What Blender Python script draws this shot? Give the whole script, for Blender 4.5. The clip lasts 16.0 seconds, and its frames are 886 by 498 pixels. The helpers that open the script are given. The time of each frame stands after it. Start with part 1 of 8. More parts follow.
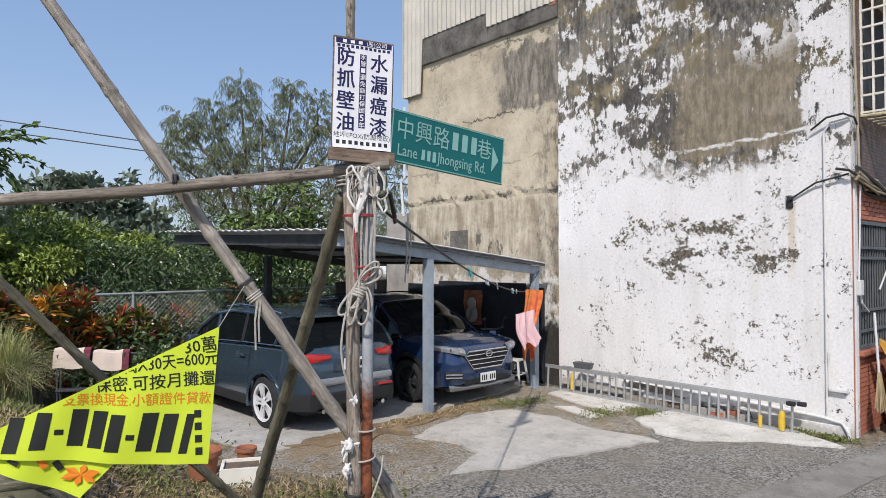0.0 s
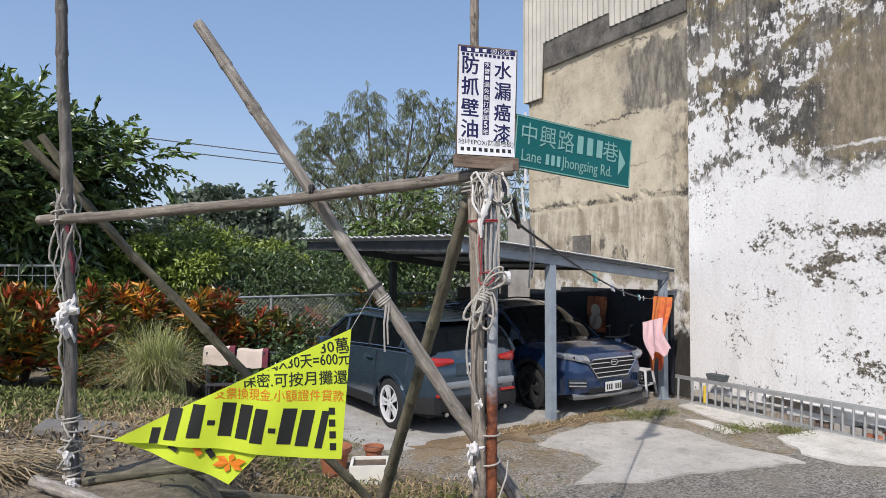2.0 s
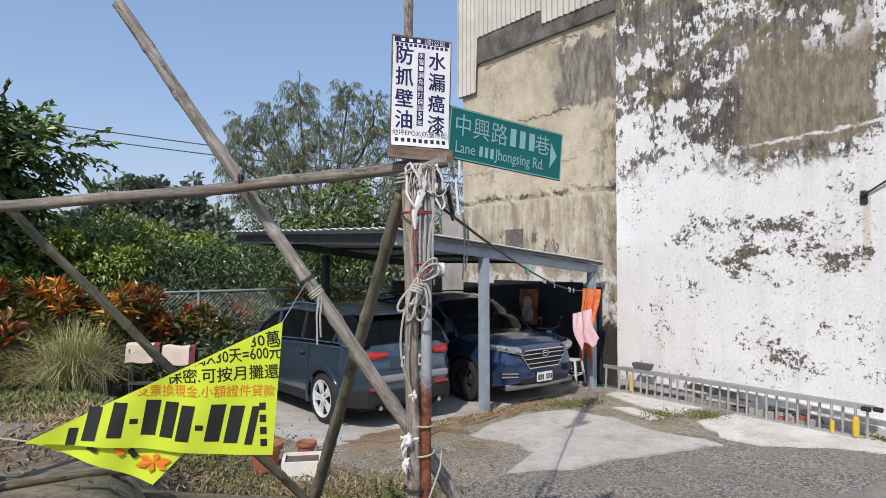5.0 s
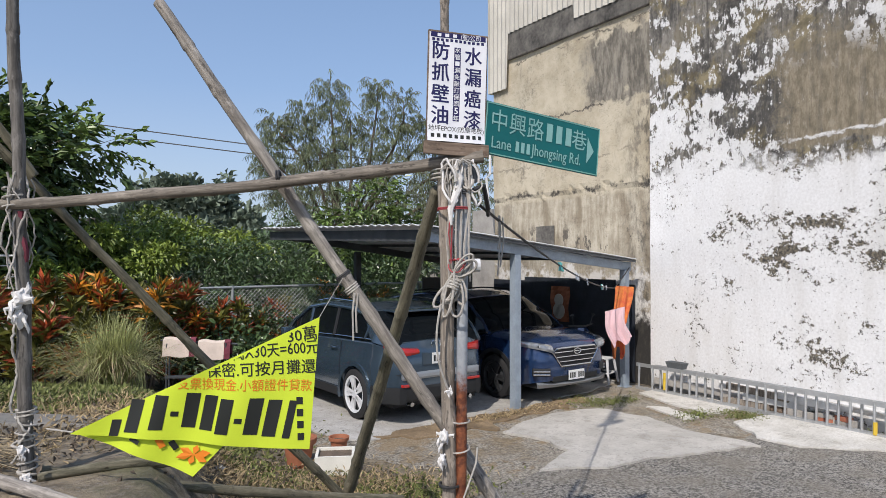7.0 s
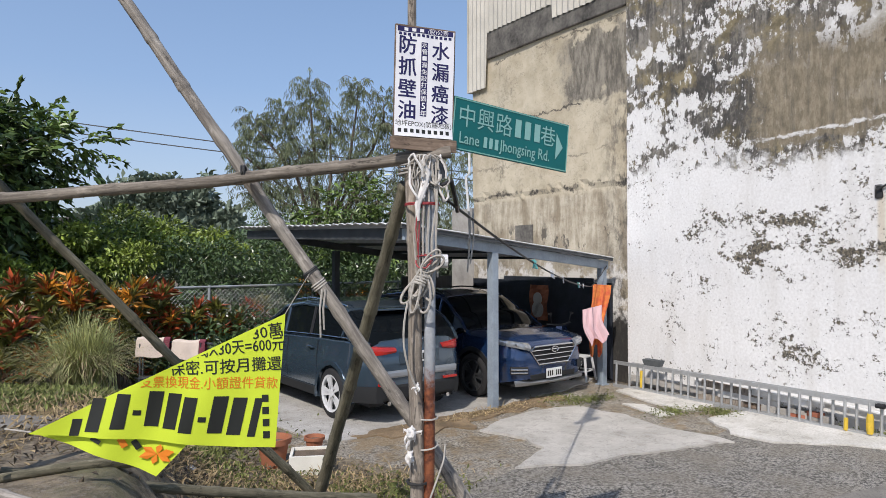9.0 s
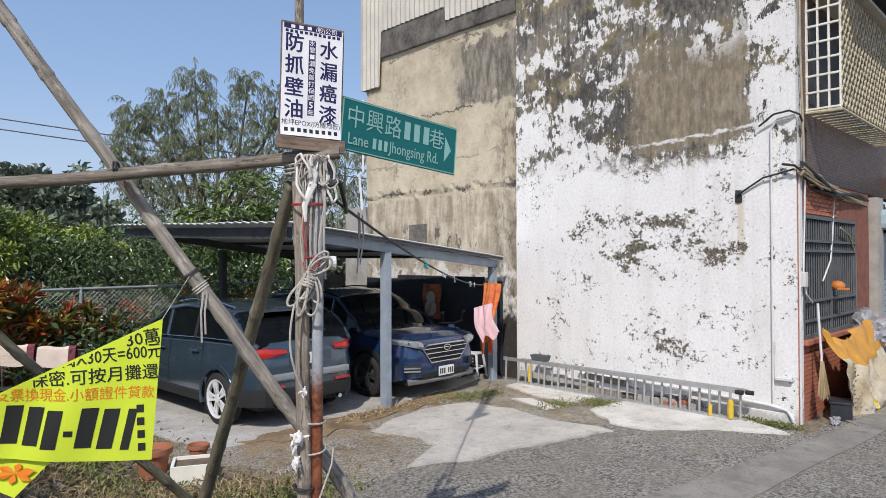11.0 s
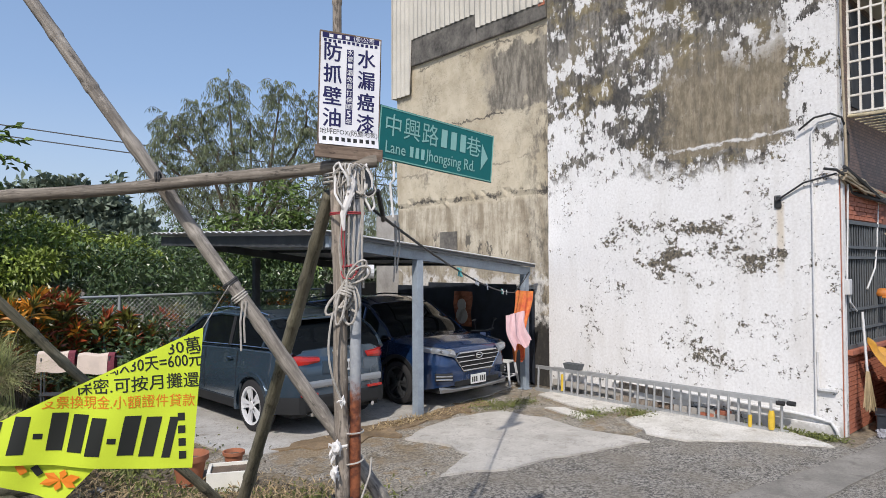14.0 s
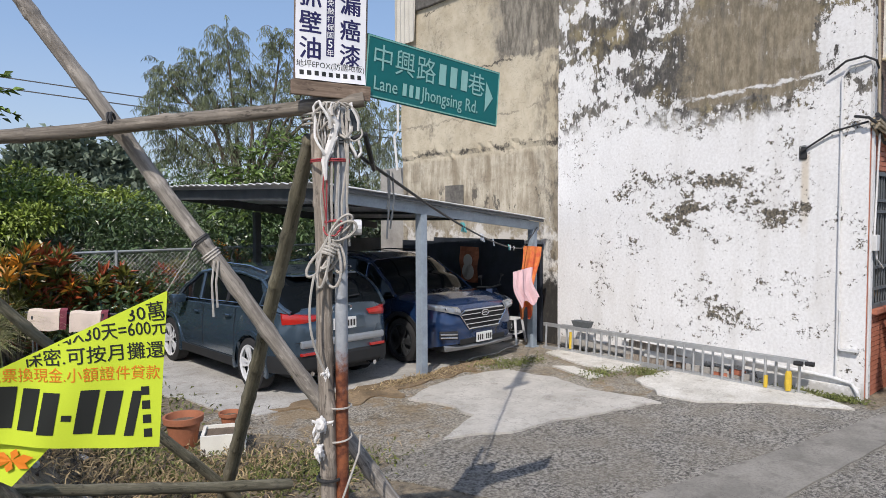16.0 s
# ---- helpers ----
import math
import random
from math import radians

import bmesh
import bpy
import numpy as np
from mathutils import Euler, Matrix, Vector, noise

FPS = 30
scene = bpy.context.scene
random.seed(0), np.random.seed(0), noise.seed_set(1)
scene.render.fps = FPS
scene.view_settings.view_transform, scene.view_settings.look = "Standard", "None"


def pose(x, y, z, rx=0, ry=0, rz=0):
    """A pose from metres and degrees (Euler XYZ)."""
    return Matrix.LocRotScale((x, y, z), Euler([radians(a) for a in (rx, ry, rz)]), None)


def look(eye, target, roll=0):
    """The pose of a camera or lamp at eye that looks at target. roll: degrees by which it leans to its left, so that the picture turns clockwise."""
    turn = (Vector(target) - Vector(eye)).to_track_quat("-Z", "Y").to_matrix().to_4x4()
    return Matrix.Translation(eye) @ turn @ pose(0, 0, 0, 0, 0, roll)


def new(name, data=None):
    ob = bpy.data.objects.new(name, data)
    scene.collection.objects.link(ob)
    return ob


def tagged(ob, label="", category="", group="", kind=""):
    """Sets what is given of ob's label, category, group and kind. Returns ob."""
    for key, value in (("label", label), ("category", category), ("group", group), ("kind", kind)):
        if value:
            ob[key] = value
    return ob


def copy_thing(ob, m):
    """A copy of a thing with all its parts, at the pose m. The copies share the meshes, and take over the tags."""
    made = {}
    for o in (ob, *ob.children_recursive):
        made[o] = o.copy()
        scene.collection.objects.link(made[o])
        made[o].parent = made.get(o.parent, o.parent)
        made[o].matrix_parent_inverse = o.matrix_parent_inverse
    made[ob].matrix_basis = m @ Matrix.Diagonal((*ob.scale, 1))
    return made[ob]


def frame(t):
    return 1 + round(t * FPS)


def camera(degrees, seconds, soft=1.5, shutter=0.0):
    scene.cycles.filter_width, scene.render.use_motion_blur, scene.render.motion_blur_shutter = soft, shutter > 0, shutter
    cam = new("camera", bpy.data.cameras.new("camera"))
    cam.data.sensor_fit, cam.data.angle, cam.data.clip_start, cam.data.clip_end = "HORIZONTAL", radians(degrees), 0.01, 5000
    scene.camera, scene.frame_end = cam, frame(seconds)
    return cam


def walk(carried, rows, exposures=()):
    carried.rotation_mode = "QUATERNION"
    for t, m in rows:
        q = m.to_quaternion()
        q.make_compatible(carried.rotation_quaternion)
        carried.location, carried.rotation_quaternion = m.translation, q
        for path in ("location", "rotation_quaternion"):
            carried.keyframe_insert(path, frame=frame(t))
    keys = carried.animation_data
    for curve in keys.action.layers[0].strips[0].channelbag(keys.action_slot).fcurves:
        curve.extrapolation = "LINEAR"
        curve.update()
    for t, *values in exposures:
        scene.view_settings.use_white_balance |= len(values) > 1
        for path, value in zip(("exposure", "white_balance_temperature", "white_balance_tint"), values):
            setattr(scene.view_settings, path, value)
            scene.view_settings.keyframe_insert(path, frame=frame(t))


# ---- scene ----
cam = camera(68.6, 16.0, 0.75)
PATH = [
    (0, (0.489, 0.148, 2.268), (1.887, 1.578, 2.312), -0.0),
    (0.5, (0.48, 0.157, 2.267), (1.86, 1.604, 2.323), 0.0),
    (1, (0.437, 0.185, 2.268), (1.695, 1.739, 2.329), 0.2),
    (1.5, (0.46, 0.181, 2.265), (1.596, 1.826, 2.325), 0.2),
    (2, (0.466, 0.151, 2.266), (1.577, 1.813, 2.327), 0.1),
    (2.5, (0.456, 0.128, 2.268), (1.563, 1.792, 2.33), 0.1),
    (3, (0.46, 0.129, 2.259), (1.571, 1.791, 2.325), 0.2),
    (3.5, (0.495, 0.126, 2.258), (1.67, 1.743, 2.325), 0.1),
    (3.7, (0.517, 0.121, 2.263), (1.732, 1.708, 2.331), -0.1),
    (5.8, (0.451, 0.176, 2.247), (1.728, 1.715, 2.286), 0.0),
    (6, (0.452, 0.169, 2.251), (1.7, 1.731, 2.288), -0.1),
    (6.5, (0.461, 0.173, 2.247), (1.68, 1.758, 2.283), -0.1),
    (7, (0.452, 0.19, 2.247), (1.656, 1.787, 2.281), 0.1),
    (7.5, (0.469, 0.176, 2.244), (1.655, 1.786, 2.278), -0.1),
    (8, (0.481, 0.167, 2.242), (1.657, 1.785, 2.275), -0.0),
    (8.5, (0.493, 0.187, 2.236), (1.663, 1.809, 2.272), 0.1),
    (9, (0.523, 0.157, 2.226), (1.769, 1.721, 2.26), 0.0),
    (9.5, (0.532, 0.144, 2.224), (2.003, 1.499, 2.258), -0.1),
    (9.7, (0.586, 0.087, 2.244), (2.07, 1.428, 2.271), -0.1),
    (12, (0.499, 0.163, 2.239), (1.966, 1.522, 2.277), -0.1),
    (12.5, (0.496, 0.167, 2.238), (1.938, 1.553, 2.278), -0.1),
    (13, (0.498, 0.171, 2.235), (1.925, 1.571, 2.278), -0.1),
    (13.5, (0.513, 0.169, 2.232), (1.935, 1.576, 2.28), -0.2),
    (14, (0.528, 0.181, 2.249), (1.948, 1.589, 2.3), -0.2),
    (14.5, (0.559, 0.211, 2.234), (1.969, 1.628, 2.287), -0.1),
    (15, (0.661, 0.276, 2.219), (2.063, 1.701, 2.273), -0.2),
    (15.5, (0.809, 0.391, 2.246), (2.21, 1.818, 2.275), -0.2),
    (16, (0.848, 0.433, 2.251), (2.249, 1.857, 2.162), -0.2),
]
walk(cam, [(t, look(eye, target, roll)) for t, eye, target, roll in PATH], [(0.0, 0.2, 6650, 13), (16.0, 0.2, 6650, 13)])

# world: hazy morning sky and a sun from behind the camera
def daylight():
    w = bpy.data.worlds.new("sky")
    scene.world = w
    w.use_nodes = True
    nt = w.node_tree
    bg = nt.nodes["Background"]
    sky = nt.nodes.new("ShaderNodeTexSky")
    sky.sky_type = "NISHITA"
    sky.sun_disc = False
    sky.sun_elevation = radians(SUN_EL)
    sky.sun_rotation = radians(90 - SUN_AZ)
    sky.air_density, sky.dust_density, sky.ozone_density = 1.0, 2.2, 3.0
    nt.links.new(sky.outputs[0], bg.inputs[0])
    bg.inputs[1].default_value = 0.06
    # the milky haze of a humid day, paler towards the horizon
    co, sep, ramp = nt.nodes.new("ShaderNodeTexCoord"), nt.nodes.new("ShaderNodeSeparateXYZ"), nt.nodes.new("ShaderNodeValToRGB")
    nt.links.new(co.outputs["Generated"], sep.inputs[0])
    nt.links.new(sep.outputs[2], ramp.inputs[0])
    el = ramp.color_ramp.elements
    el[0].position, el[0].color = 0.0, (0.42, 0.505, 0.62, 1)
    el[1].position, el[1].color = 0.75, (0.09, 0.19, 0.38, 1)
    mid = ramp.color_ramp.elements.new(0.25)
    mid.color = (0.225, 0.35, 0.56, 1)
    haze, add = nt.nodes.new("ShaderNodeBackground"), nt.nodes.new("ShaderNodeAddShader")
    haze.inputs[1].default_value = 0.72
    nt.links.new(ramp.outputs[0], haze.inputs[0])
    nt.links.new(bg.outputs[0], add.inputs[0])
    nt.links.new(haze.outputs[0], add.inputs[1])
    nt.links.new(add.outputs[0], nt.nodes["World Output"].inputs[0])
    sun = new("sun", bpy.data.lights.new("sun", "SUN"))
    sun.data.energy, sun.data.angle, sun.data.color = 3.15, radians(0.6), (1.0, 0.96, 0.90)
    d = Vector((math.cos(radians(SUN_AZ)) * math.cos(radians(SUN_EL)), math.sin(radians(SUN_AZ)) * math.cos(radians(SUN_EL)), math.sin(radians(SUN_EL))))
    sun.matrix_world = look((0, 0, 30), Vector((0, 0, 30)) - d)


SUN_AZ, SUN_EL = 210.4, 47.0
daylight()


# ---- materials ----
def mat(name, col, rough=0.8, metal=0.0, var=0.25, scale=6.0, fine=60.0, bump=0.2, coat=0.0, spec=0.5, col2=None, rand=0.0):
    """A node material with colour that varies at two scales, and a fine relief."""
    m = bpy.data.materials.new(name)
    m.use_nodes = True
    nt = m.node_tree
    b = nt.nodes["Principled BSDF"]
    b.inputs["Roughness"].default_value, b.inputs["Metallic"].default_value = rough, metal
    b.inputs["Coat Weight"].default_value, b.inputs["Coat Roughness"].default_value = coat, 0.06
    b.inputs["Specular IOR Level"].default_value = spec
    co = nt.nodes.new("ShaderNodeTexCoord")
    n1, n2 = nt.nodes.new("ShaderNodeTexNoise"), nt.nodes.new("ShaderNodeTexNoise")
    n1.inputs["Scale"].default_value, n1.inputs["Detail"].default_value = scale, 5
    n2.inputs["Scale"].default_value, n2.inputs["Detail"].default_value = fine, 3
    for n in (n1, n2):
        nt.links.new(co.outputs["Object"], n.inputs["Vector"])
    mixed = nt.nodes.new("ShaderNodeMath")
    mixed.operation = "MULTIPLY_ADD"
    nt.links.new(n2.outputs[0], mixed.inputs[0])
    mixed.inputs[1].default_value = 0.45
    nt.links.new(n1.outputs[0], mixed.inputs[2])
    ramp = nt.nodes.new("ShaderNodeValToRGB")
    lo = col2 or tuple(c * (1 - var) for c in col)
    hi = col if col2 else tuple(min(1, c * (1 + var)) for c in col)
    ramp.color_ramp.elements[0].position, ramp.color_ramp.elements[1].position = 0.45, 0.98
    ramp.color_ramp.elements[0].color, ramp.color_ramp.elements[1].color = (*lo, 1), (*hi, 1)
    nt.links.new(mixed.outputs[0], ramp.inputs[0])
    out = ramp.outputs[0]
    if rand:
        info = nt.nodes.new("ShaderNodeNewGeometry")
        hsv = nt.nodes.new("ShaderNodeHueSaturation")
        mr = nt.nodes.new("ShaderNodeMapRange")
        mr.inputs["To Min"].default_value, mr.inputs["To Max"].default_value = 1 - rand, 1 + rand
        nt.links.new(info.outputs["Random Per Island"], mr.inputs[0])
        nt.links.new(mr.outputs[0], hsv.inputs["Value"])
        nt.links.new(out, hsv.inputs["Color"])
        out = hsv.outputs[0]
    nt.links.new(out, b.inputs["Base Color"])
    if bump:
        bp = nt.nodes.new("ShaderNodeBump")
        bp.inputs["Strength"].default_value, bp.inputs["Distance"].default_value = bump, 0.01
        nt.links.new(mixed.outputs[0], bp.inputs["Height"])
        nt.links.new(bp.outputs[0], b.inputs["Normal"])
    return m


class Nodes:
    """A small helper for building a node material."""

    def __init__(self, name):
        self.m = bpy.data.materials.new(name)
        self.m.use_nodes = True
        self.nt = self.m.node_tree
        self.b = self.nt.nodes["Principled BSDF"]
        self.co = self.nt.nodes.new("ShaderNodeTexCoord").outputs["Object"]

    def put(self, socket, v):
        if isinstance(v, bpy.types.NodeSocket):
            self.nt.links.new(v, socket)
        elif isinstance(v, tuple) and len(v) == 3 and socket.type == "RGBA":
            socket.default_value = (*v, 1)
        else:
            socket.default_value = v

    def noise(self, scale, detail=4, stretch=(1, 1, 1), rough=0.6, shift=(0, 0, 0)):
        mp = self.nt.nodes.new("ShaderNodeMapping")
        mp.inputs["Scale"].default_value, mp.inputs["Location"].default_value = stretch, shift
        self.nt.links.new(self.co, mp.inputs["Vector"])
        n = self.nt.nodes.new("ShaderNodeTexNoise")
        n.inputs["Scale"].default_value, n.inputs["Detail"].default_value, n.inputs["Roughness"].default_value = scale, detail, rough
        self.nt.links.new(mp.outputs[0], n.inputs["Vector"])
        return n.outputs[0]

    def axis(self, k):
        if not hasattr(self, "sep"):
            self.sep = self.nt.nodes.new("ShaderNodeSeparateXYZ")
            self.nt.links.new(self.co, self.sep.inputs[0])
        return self.sep.outputs[k]

    def op(self, kind, a, b=0.0, c=0.0):
        n = self.nt.nodes.new("ShaderNodeMath")
        n.operation = kind
        for i, v in enumerate((a, b, c)):
            self.put(n.inputs[i], v)
        return n.outputs[0]

    def step(self, v, lo, hi):
        n = self.nt.nodes.new("ShaderNodeMapRange")
        n.interpolation_type = "SMOOTHSTEP"
        self.put(n.inputs[0], v)
        n.inputs[1].default_value, n.inputs[2].default_value = lo, hi
        return n.outputs[0]

    def mix(self, f, a, b):
        n = self.nt.nodes.new("ShaderNodeMix")
        n.data_type = "RGBA"
        self.put(n.inputs["Factor"], f)
        self.put([s for s in n.inputs if s.name == "A" and s.type == "RGBA"][0], a)
        self.put([s for s in n.inputs if s.name == "B" and s.type == "RGBA"][0], b)
        return [s for s in n.outputs if s.type == "RGBA"][0]

    def done(self, colour, rough=0.85, height=None, bump=0.3, metal=0.0, dist=0.01):
        self.put(self.b.inputs["Base Color"], colour)
        self.put(self.b.inputs["Roughness"], rough)
        self.put(self.b.inputs["Metallic"], metal)
        if height is not None:
            bp = self.nt.nodes.new("ShaderNodeBump")
            bp.inputs["Strength"].default_value, bp.inputs["Distance"].default_value = bump, dist
            self.put(bp.inputs["Height"], height)
            self.nt.links.new(bp.outputs[0], self.b.inputs["Normal"])
        return self.m


def white_wall_material():
    n = Nodes("peeling_whitewash")
    s, z = n.axis(1), n.axis(2)
    big, mid, fine = n.noise(0.9, 6), n.noise(3.2, 8, rough=0.68), n.noise(26, 4)
    streak = n.noise(4.6, 9, (1, 1.9, 0.8), 0.76)
    # bare upper part: whitewash holds out in flakes
    edge = n.op("ADD", z, n.op("MULTIPLY_ADD", mid, 1.3, n.op("MULTIPLY", big, 0.9)))
    upper = n.step(edge, 4.62, 4.9)
    drip = n.noise(8.0, 8, (1, 1.5, 0.8), 0.74, (4, 0, 2))
    kept = n.op("MULTIPLY", n.op("MULTIPLY", n.step(s, 3.0, 3.7), n.op("SUBTRACT", 1.0, n.step(z, 4.5, 5.3))), 0.035)
    kept = n.op("MULTIPLY_ADD", n.op("SUBTRACT", 1.0, n.step(s, 0.4, 0.75)), 0.06, kept)
    kept = n.op("MULTIPLY_ADD", n.op("MULTIPLY", n.op("MULTIPLY", n.step(s, 0.7, 1.0), n.op("SUBTRACT", 1.0, n.step(s, 2.0, 2.6))), n.step(z, 5.0, 5.4)), -0.035, kept)
    damp = n.noise(1.0, 6, (1, 1.0, 0.9), 0.6, (7, 2, 5))
    flakes = n.step(n.op("ADD", kept, n.op("MULTIPLY_ADD", streak, 0.32, n.op("MULTIPLY_ADD", drip, 0.28, n.op("MULTIPLY_ADD", mid, 0.30, n.op("MULTIPLY", n.noise(1.7, 6, (1, 0.7, 1.3), 0.6, (1, 3, 8)), 0.42))))), 0.672, 0.694)
    # the smoother rendered square in the upper part
    wob = n.op("MULTIPLY", n.op("SUBTRACT", n.noise(2.0, 8, rough=0.72, shift=(2, 2, 2)), 0.5), 1.5)
    in_s = n.op("MULTIPLY", n.step(n.op("ADD", s, wob), 0.62, 0.7), n.step(n.op("MULTIPLY_ADD", s, -1.0, wob), -2.55, -2.25))
    in_z = n.op("MULTIPLY", n.step(n.op("ADD", z, n.op("MULTIPLY", wob, 0.5)), 3.85, 3.92), n.step(n.op("MULTIPLY_ADD", z, -1.0, wob), -5.8, -5.0))
    drips = n.step(n.noise(2.6, 7, (1, 6.0, 0.9), 0.7, (0, 9, 1)), 0.625, 0.66)
    in_z = n.op("MULTIPLY", in_z, n.op("SUBTRACT", 1.0, drips))
    square = n.op("MULTIPLY", in_s, in_z)
    # a slanting ledge that kept its whitewash
    ledge = n.op("ABSOLUTE", n.op("ADD", n.op("MULTIPLY_ADD", s, 0.05, n.op("SUBTRACT", z, 4.12)), n.op("MULTIPLY", wob, 0.22)))
    ledge = n.op("MULTIPLY", n.op("SUBTRACT", 1.0, n.step(ledge, 0.012, 0.04)), n.op("MULTIPLY", n.step(n.noise(5.0, 6, rough=0.7, shift=(1, 1, 4)), 0.42, 0.52), n.op("SUBTRACT", 1.0, n.step(s, 1.9, 2.7))))
    bare = n.op("MAXIMUM", n.op("MULTIPLY", upper, n.op("SUBTRACT", 1.0, n.op("MULTIPLY", flakes, 0.95))), n.op("MULTIPLY", square, 0.96))
    bare = n.op("MULTIPLY", bare, n.op("SUBTRACT", 1.0, n.op("MULTIPLY", ledge, 0.85)))
    # mould in clusters on the lower whitewash
    clus = n.step(n.noise(1.7, 5, (1, 0.8, 1.3), 0.6, (3, 1.4, 2)), 0.46, 0.64)
    sw = n.op("ADD", z, n.op("MULTIPLY", n.op("SUBTRACT", big, 0.5), 1.2))
    band = n.op("MULTIPLY", n.step(sw, 1.7, 2.4), n.op("SUBTRACT", 1.0, n.step(sw, 2.75, 3.2)))
    band = n.op("MULTIPLY", band, n.op("MULTIPLY", n.step(s, 0.35, 0.8), n.op("SUBTRACT", 1.0, n.step(s, 2.8, 4.0))))
    low_c = n.op("MULTIPLY", n.op("MULTIPLY", n.step(s, 1.3, 1.8), n.op("SUBTRACT", 1.0, n.step(s, 2.2, 2.8))), n.op("SUBTRACT", 1.0, n.step(z, 1.0, 1.9)))
    clus = n.op("MULTIPLY_ADD", band, 0.40, n.op("MULTIPLY_ADD", low_c, 0.35, n.op("MULTIPLY", clus, n.op("MULTIPLY_ADD", band, 0.42, 0.58))))
    spots = n.step(n.op("MULTIPLY_ADD", clus, 0.15, n.op("MULTIPLY_ADD", n.noise(9.5, 5, (1, 0.85, 1.0), 0.6, (8, 2, 1)), 0.36, n.op("MULTIPLY", n.noise(21.0, 8, (1, 0.9, 0.95), 0.76), 0.64))), 0.606, 0.640)
    specks = n.step(n.op("MULTIPLY_ADD", n.noise(1.1, 3, shift=(5, 5, 5)), 0.2, n.noise(17, 5, rough=0.72)), 0.745, 0.775)
    spots = n.op("MAXIMUM", spots, n.op("MULTIPLY", specks, 0.75))
    grey = n.mix(n.step(n.op("MULTIPLY_ADD", drip, 0.5, n.op("MULTIPLY", damp, 0.5)), 0.40, 0.60), (0.045, 0.042, 0.038), (0.26, 0.24, 0.205))
    grey = n.mix(n.op("MULTIPLY", n.step(n.noise(1.9, 6, (1, 1.3, 0.9), 0.6, (9, 4, 0)), 0.54, 0.64), 0.7), grey, (0.21, 0.18, 0.125))
    grey = n.mix(n.step(n.noise(2.2, 8, (1, 4.0, 0.3), 0.7, (0, 3, 0)), 0.5, 0.66), grey, (0.06, 0.056, 0.05))
    grey = n.mix(n.op("MULTIPLY", n.step(n.noise(1.7, 6, rough=0.7, shift=(0, 7, 1)), 0.48, 0.6), 0.85), grey, n.mix(n.step(mid, 0.4, 0.6), (0.13, 0.105, 0.055), (0.30, 0.25, 0.145)))
    flat = n.mix(n.step(streak, 0.34, 0.66), (0.15, 0.125, 0.085), (0.31, 0.262, 0.185))
    flat = n.mix(n.op("MULTIPLY", n.step(n.noise(1.4, 8, (1, 5.0, 0.35), 0.7, (0, 1, 2)), 0.48, 0.7), 0.7), flat, (0.085, 0.078, 0.068))
    zone = n.op("MULTIPLY", n.op("MULTIPLY", n.step(n.op("ADD", s, wob), 2.1, 2.3), n.op("SUBTRACT", 1.0, n.step(n.op("ADD", s, wob), 3.2, 3.5))), n.op("SUBTRACT", 1.0, n.step(n.op("ADD", z, wob), 5.2, 5.6)))
    grey = n.mix(n.op("MULTIPLY", zone, n.op("MULTIPLY", n.step(streak, 0.38, 0.55), 0.8)), grey, (0.05, 0.048, 0.045))
    grey = n.mix(square, grey, flat)
    dirt = n.op("MULTIPLY", n.step(n.noise(1.2, 6, (1, 2.5, 0.5)), 0.45, 0.75), 0.35)
    white = n.mix(dirt, n.mix(n.step(fine, 0.3, 0.7), (0.70, 0.69, 0.67), (0.80, 0.795, 0.78)), (0.53, 0.50, 0.45))
    rust = n.op("MULTIPLY", n.op("SUBTRACT", 1.0, n.step(n.op("ABSOLUTE", n.op("SUBTRACT", s, 0.72)), 0.02, 0.07)), n.op("MULTIPLY", n.step(z, 1.8, 2.7), n.op("SUBTRACT", 1.0, n.step(z, 3.05, 3.12))))
    white = n.mix(n.op("MULTIPLY", rust, 0.4), white, (0.50, 0.36, 0.16))
    low = n.step(n.op("MULTIPLY_ADD", mid, -0.7, n.op("MULTIPLY", z, -1.0)), -0.62, -0.42)
    white = n.mix(n.op("MULTIPLY", low, 0.6), white, (0.34, 0.32, 0.28))
    mould = n.mix(n.step(fine, 0.35, 0.65), (0.04, 0.038, 0.035), (0.21, 0.18, 0.13))
    col = n.mix(bare, n.mix(spots, white, mould), grey)
    h = n.op("MULTIPLY_ADD", n.op("MAXIMUM", bare, spots), -1.0, n.op("MULTIPLY", fine, 0.35))
    return n.done(col, 0.88, h, 0.55, dist=0.012)


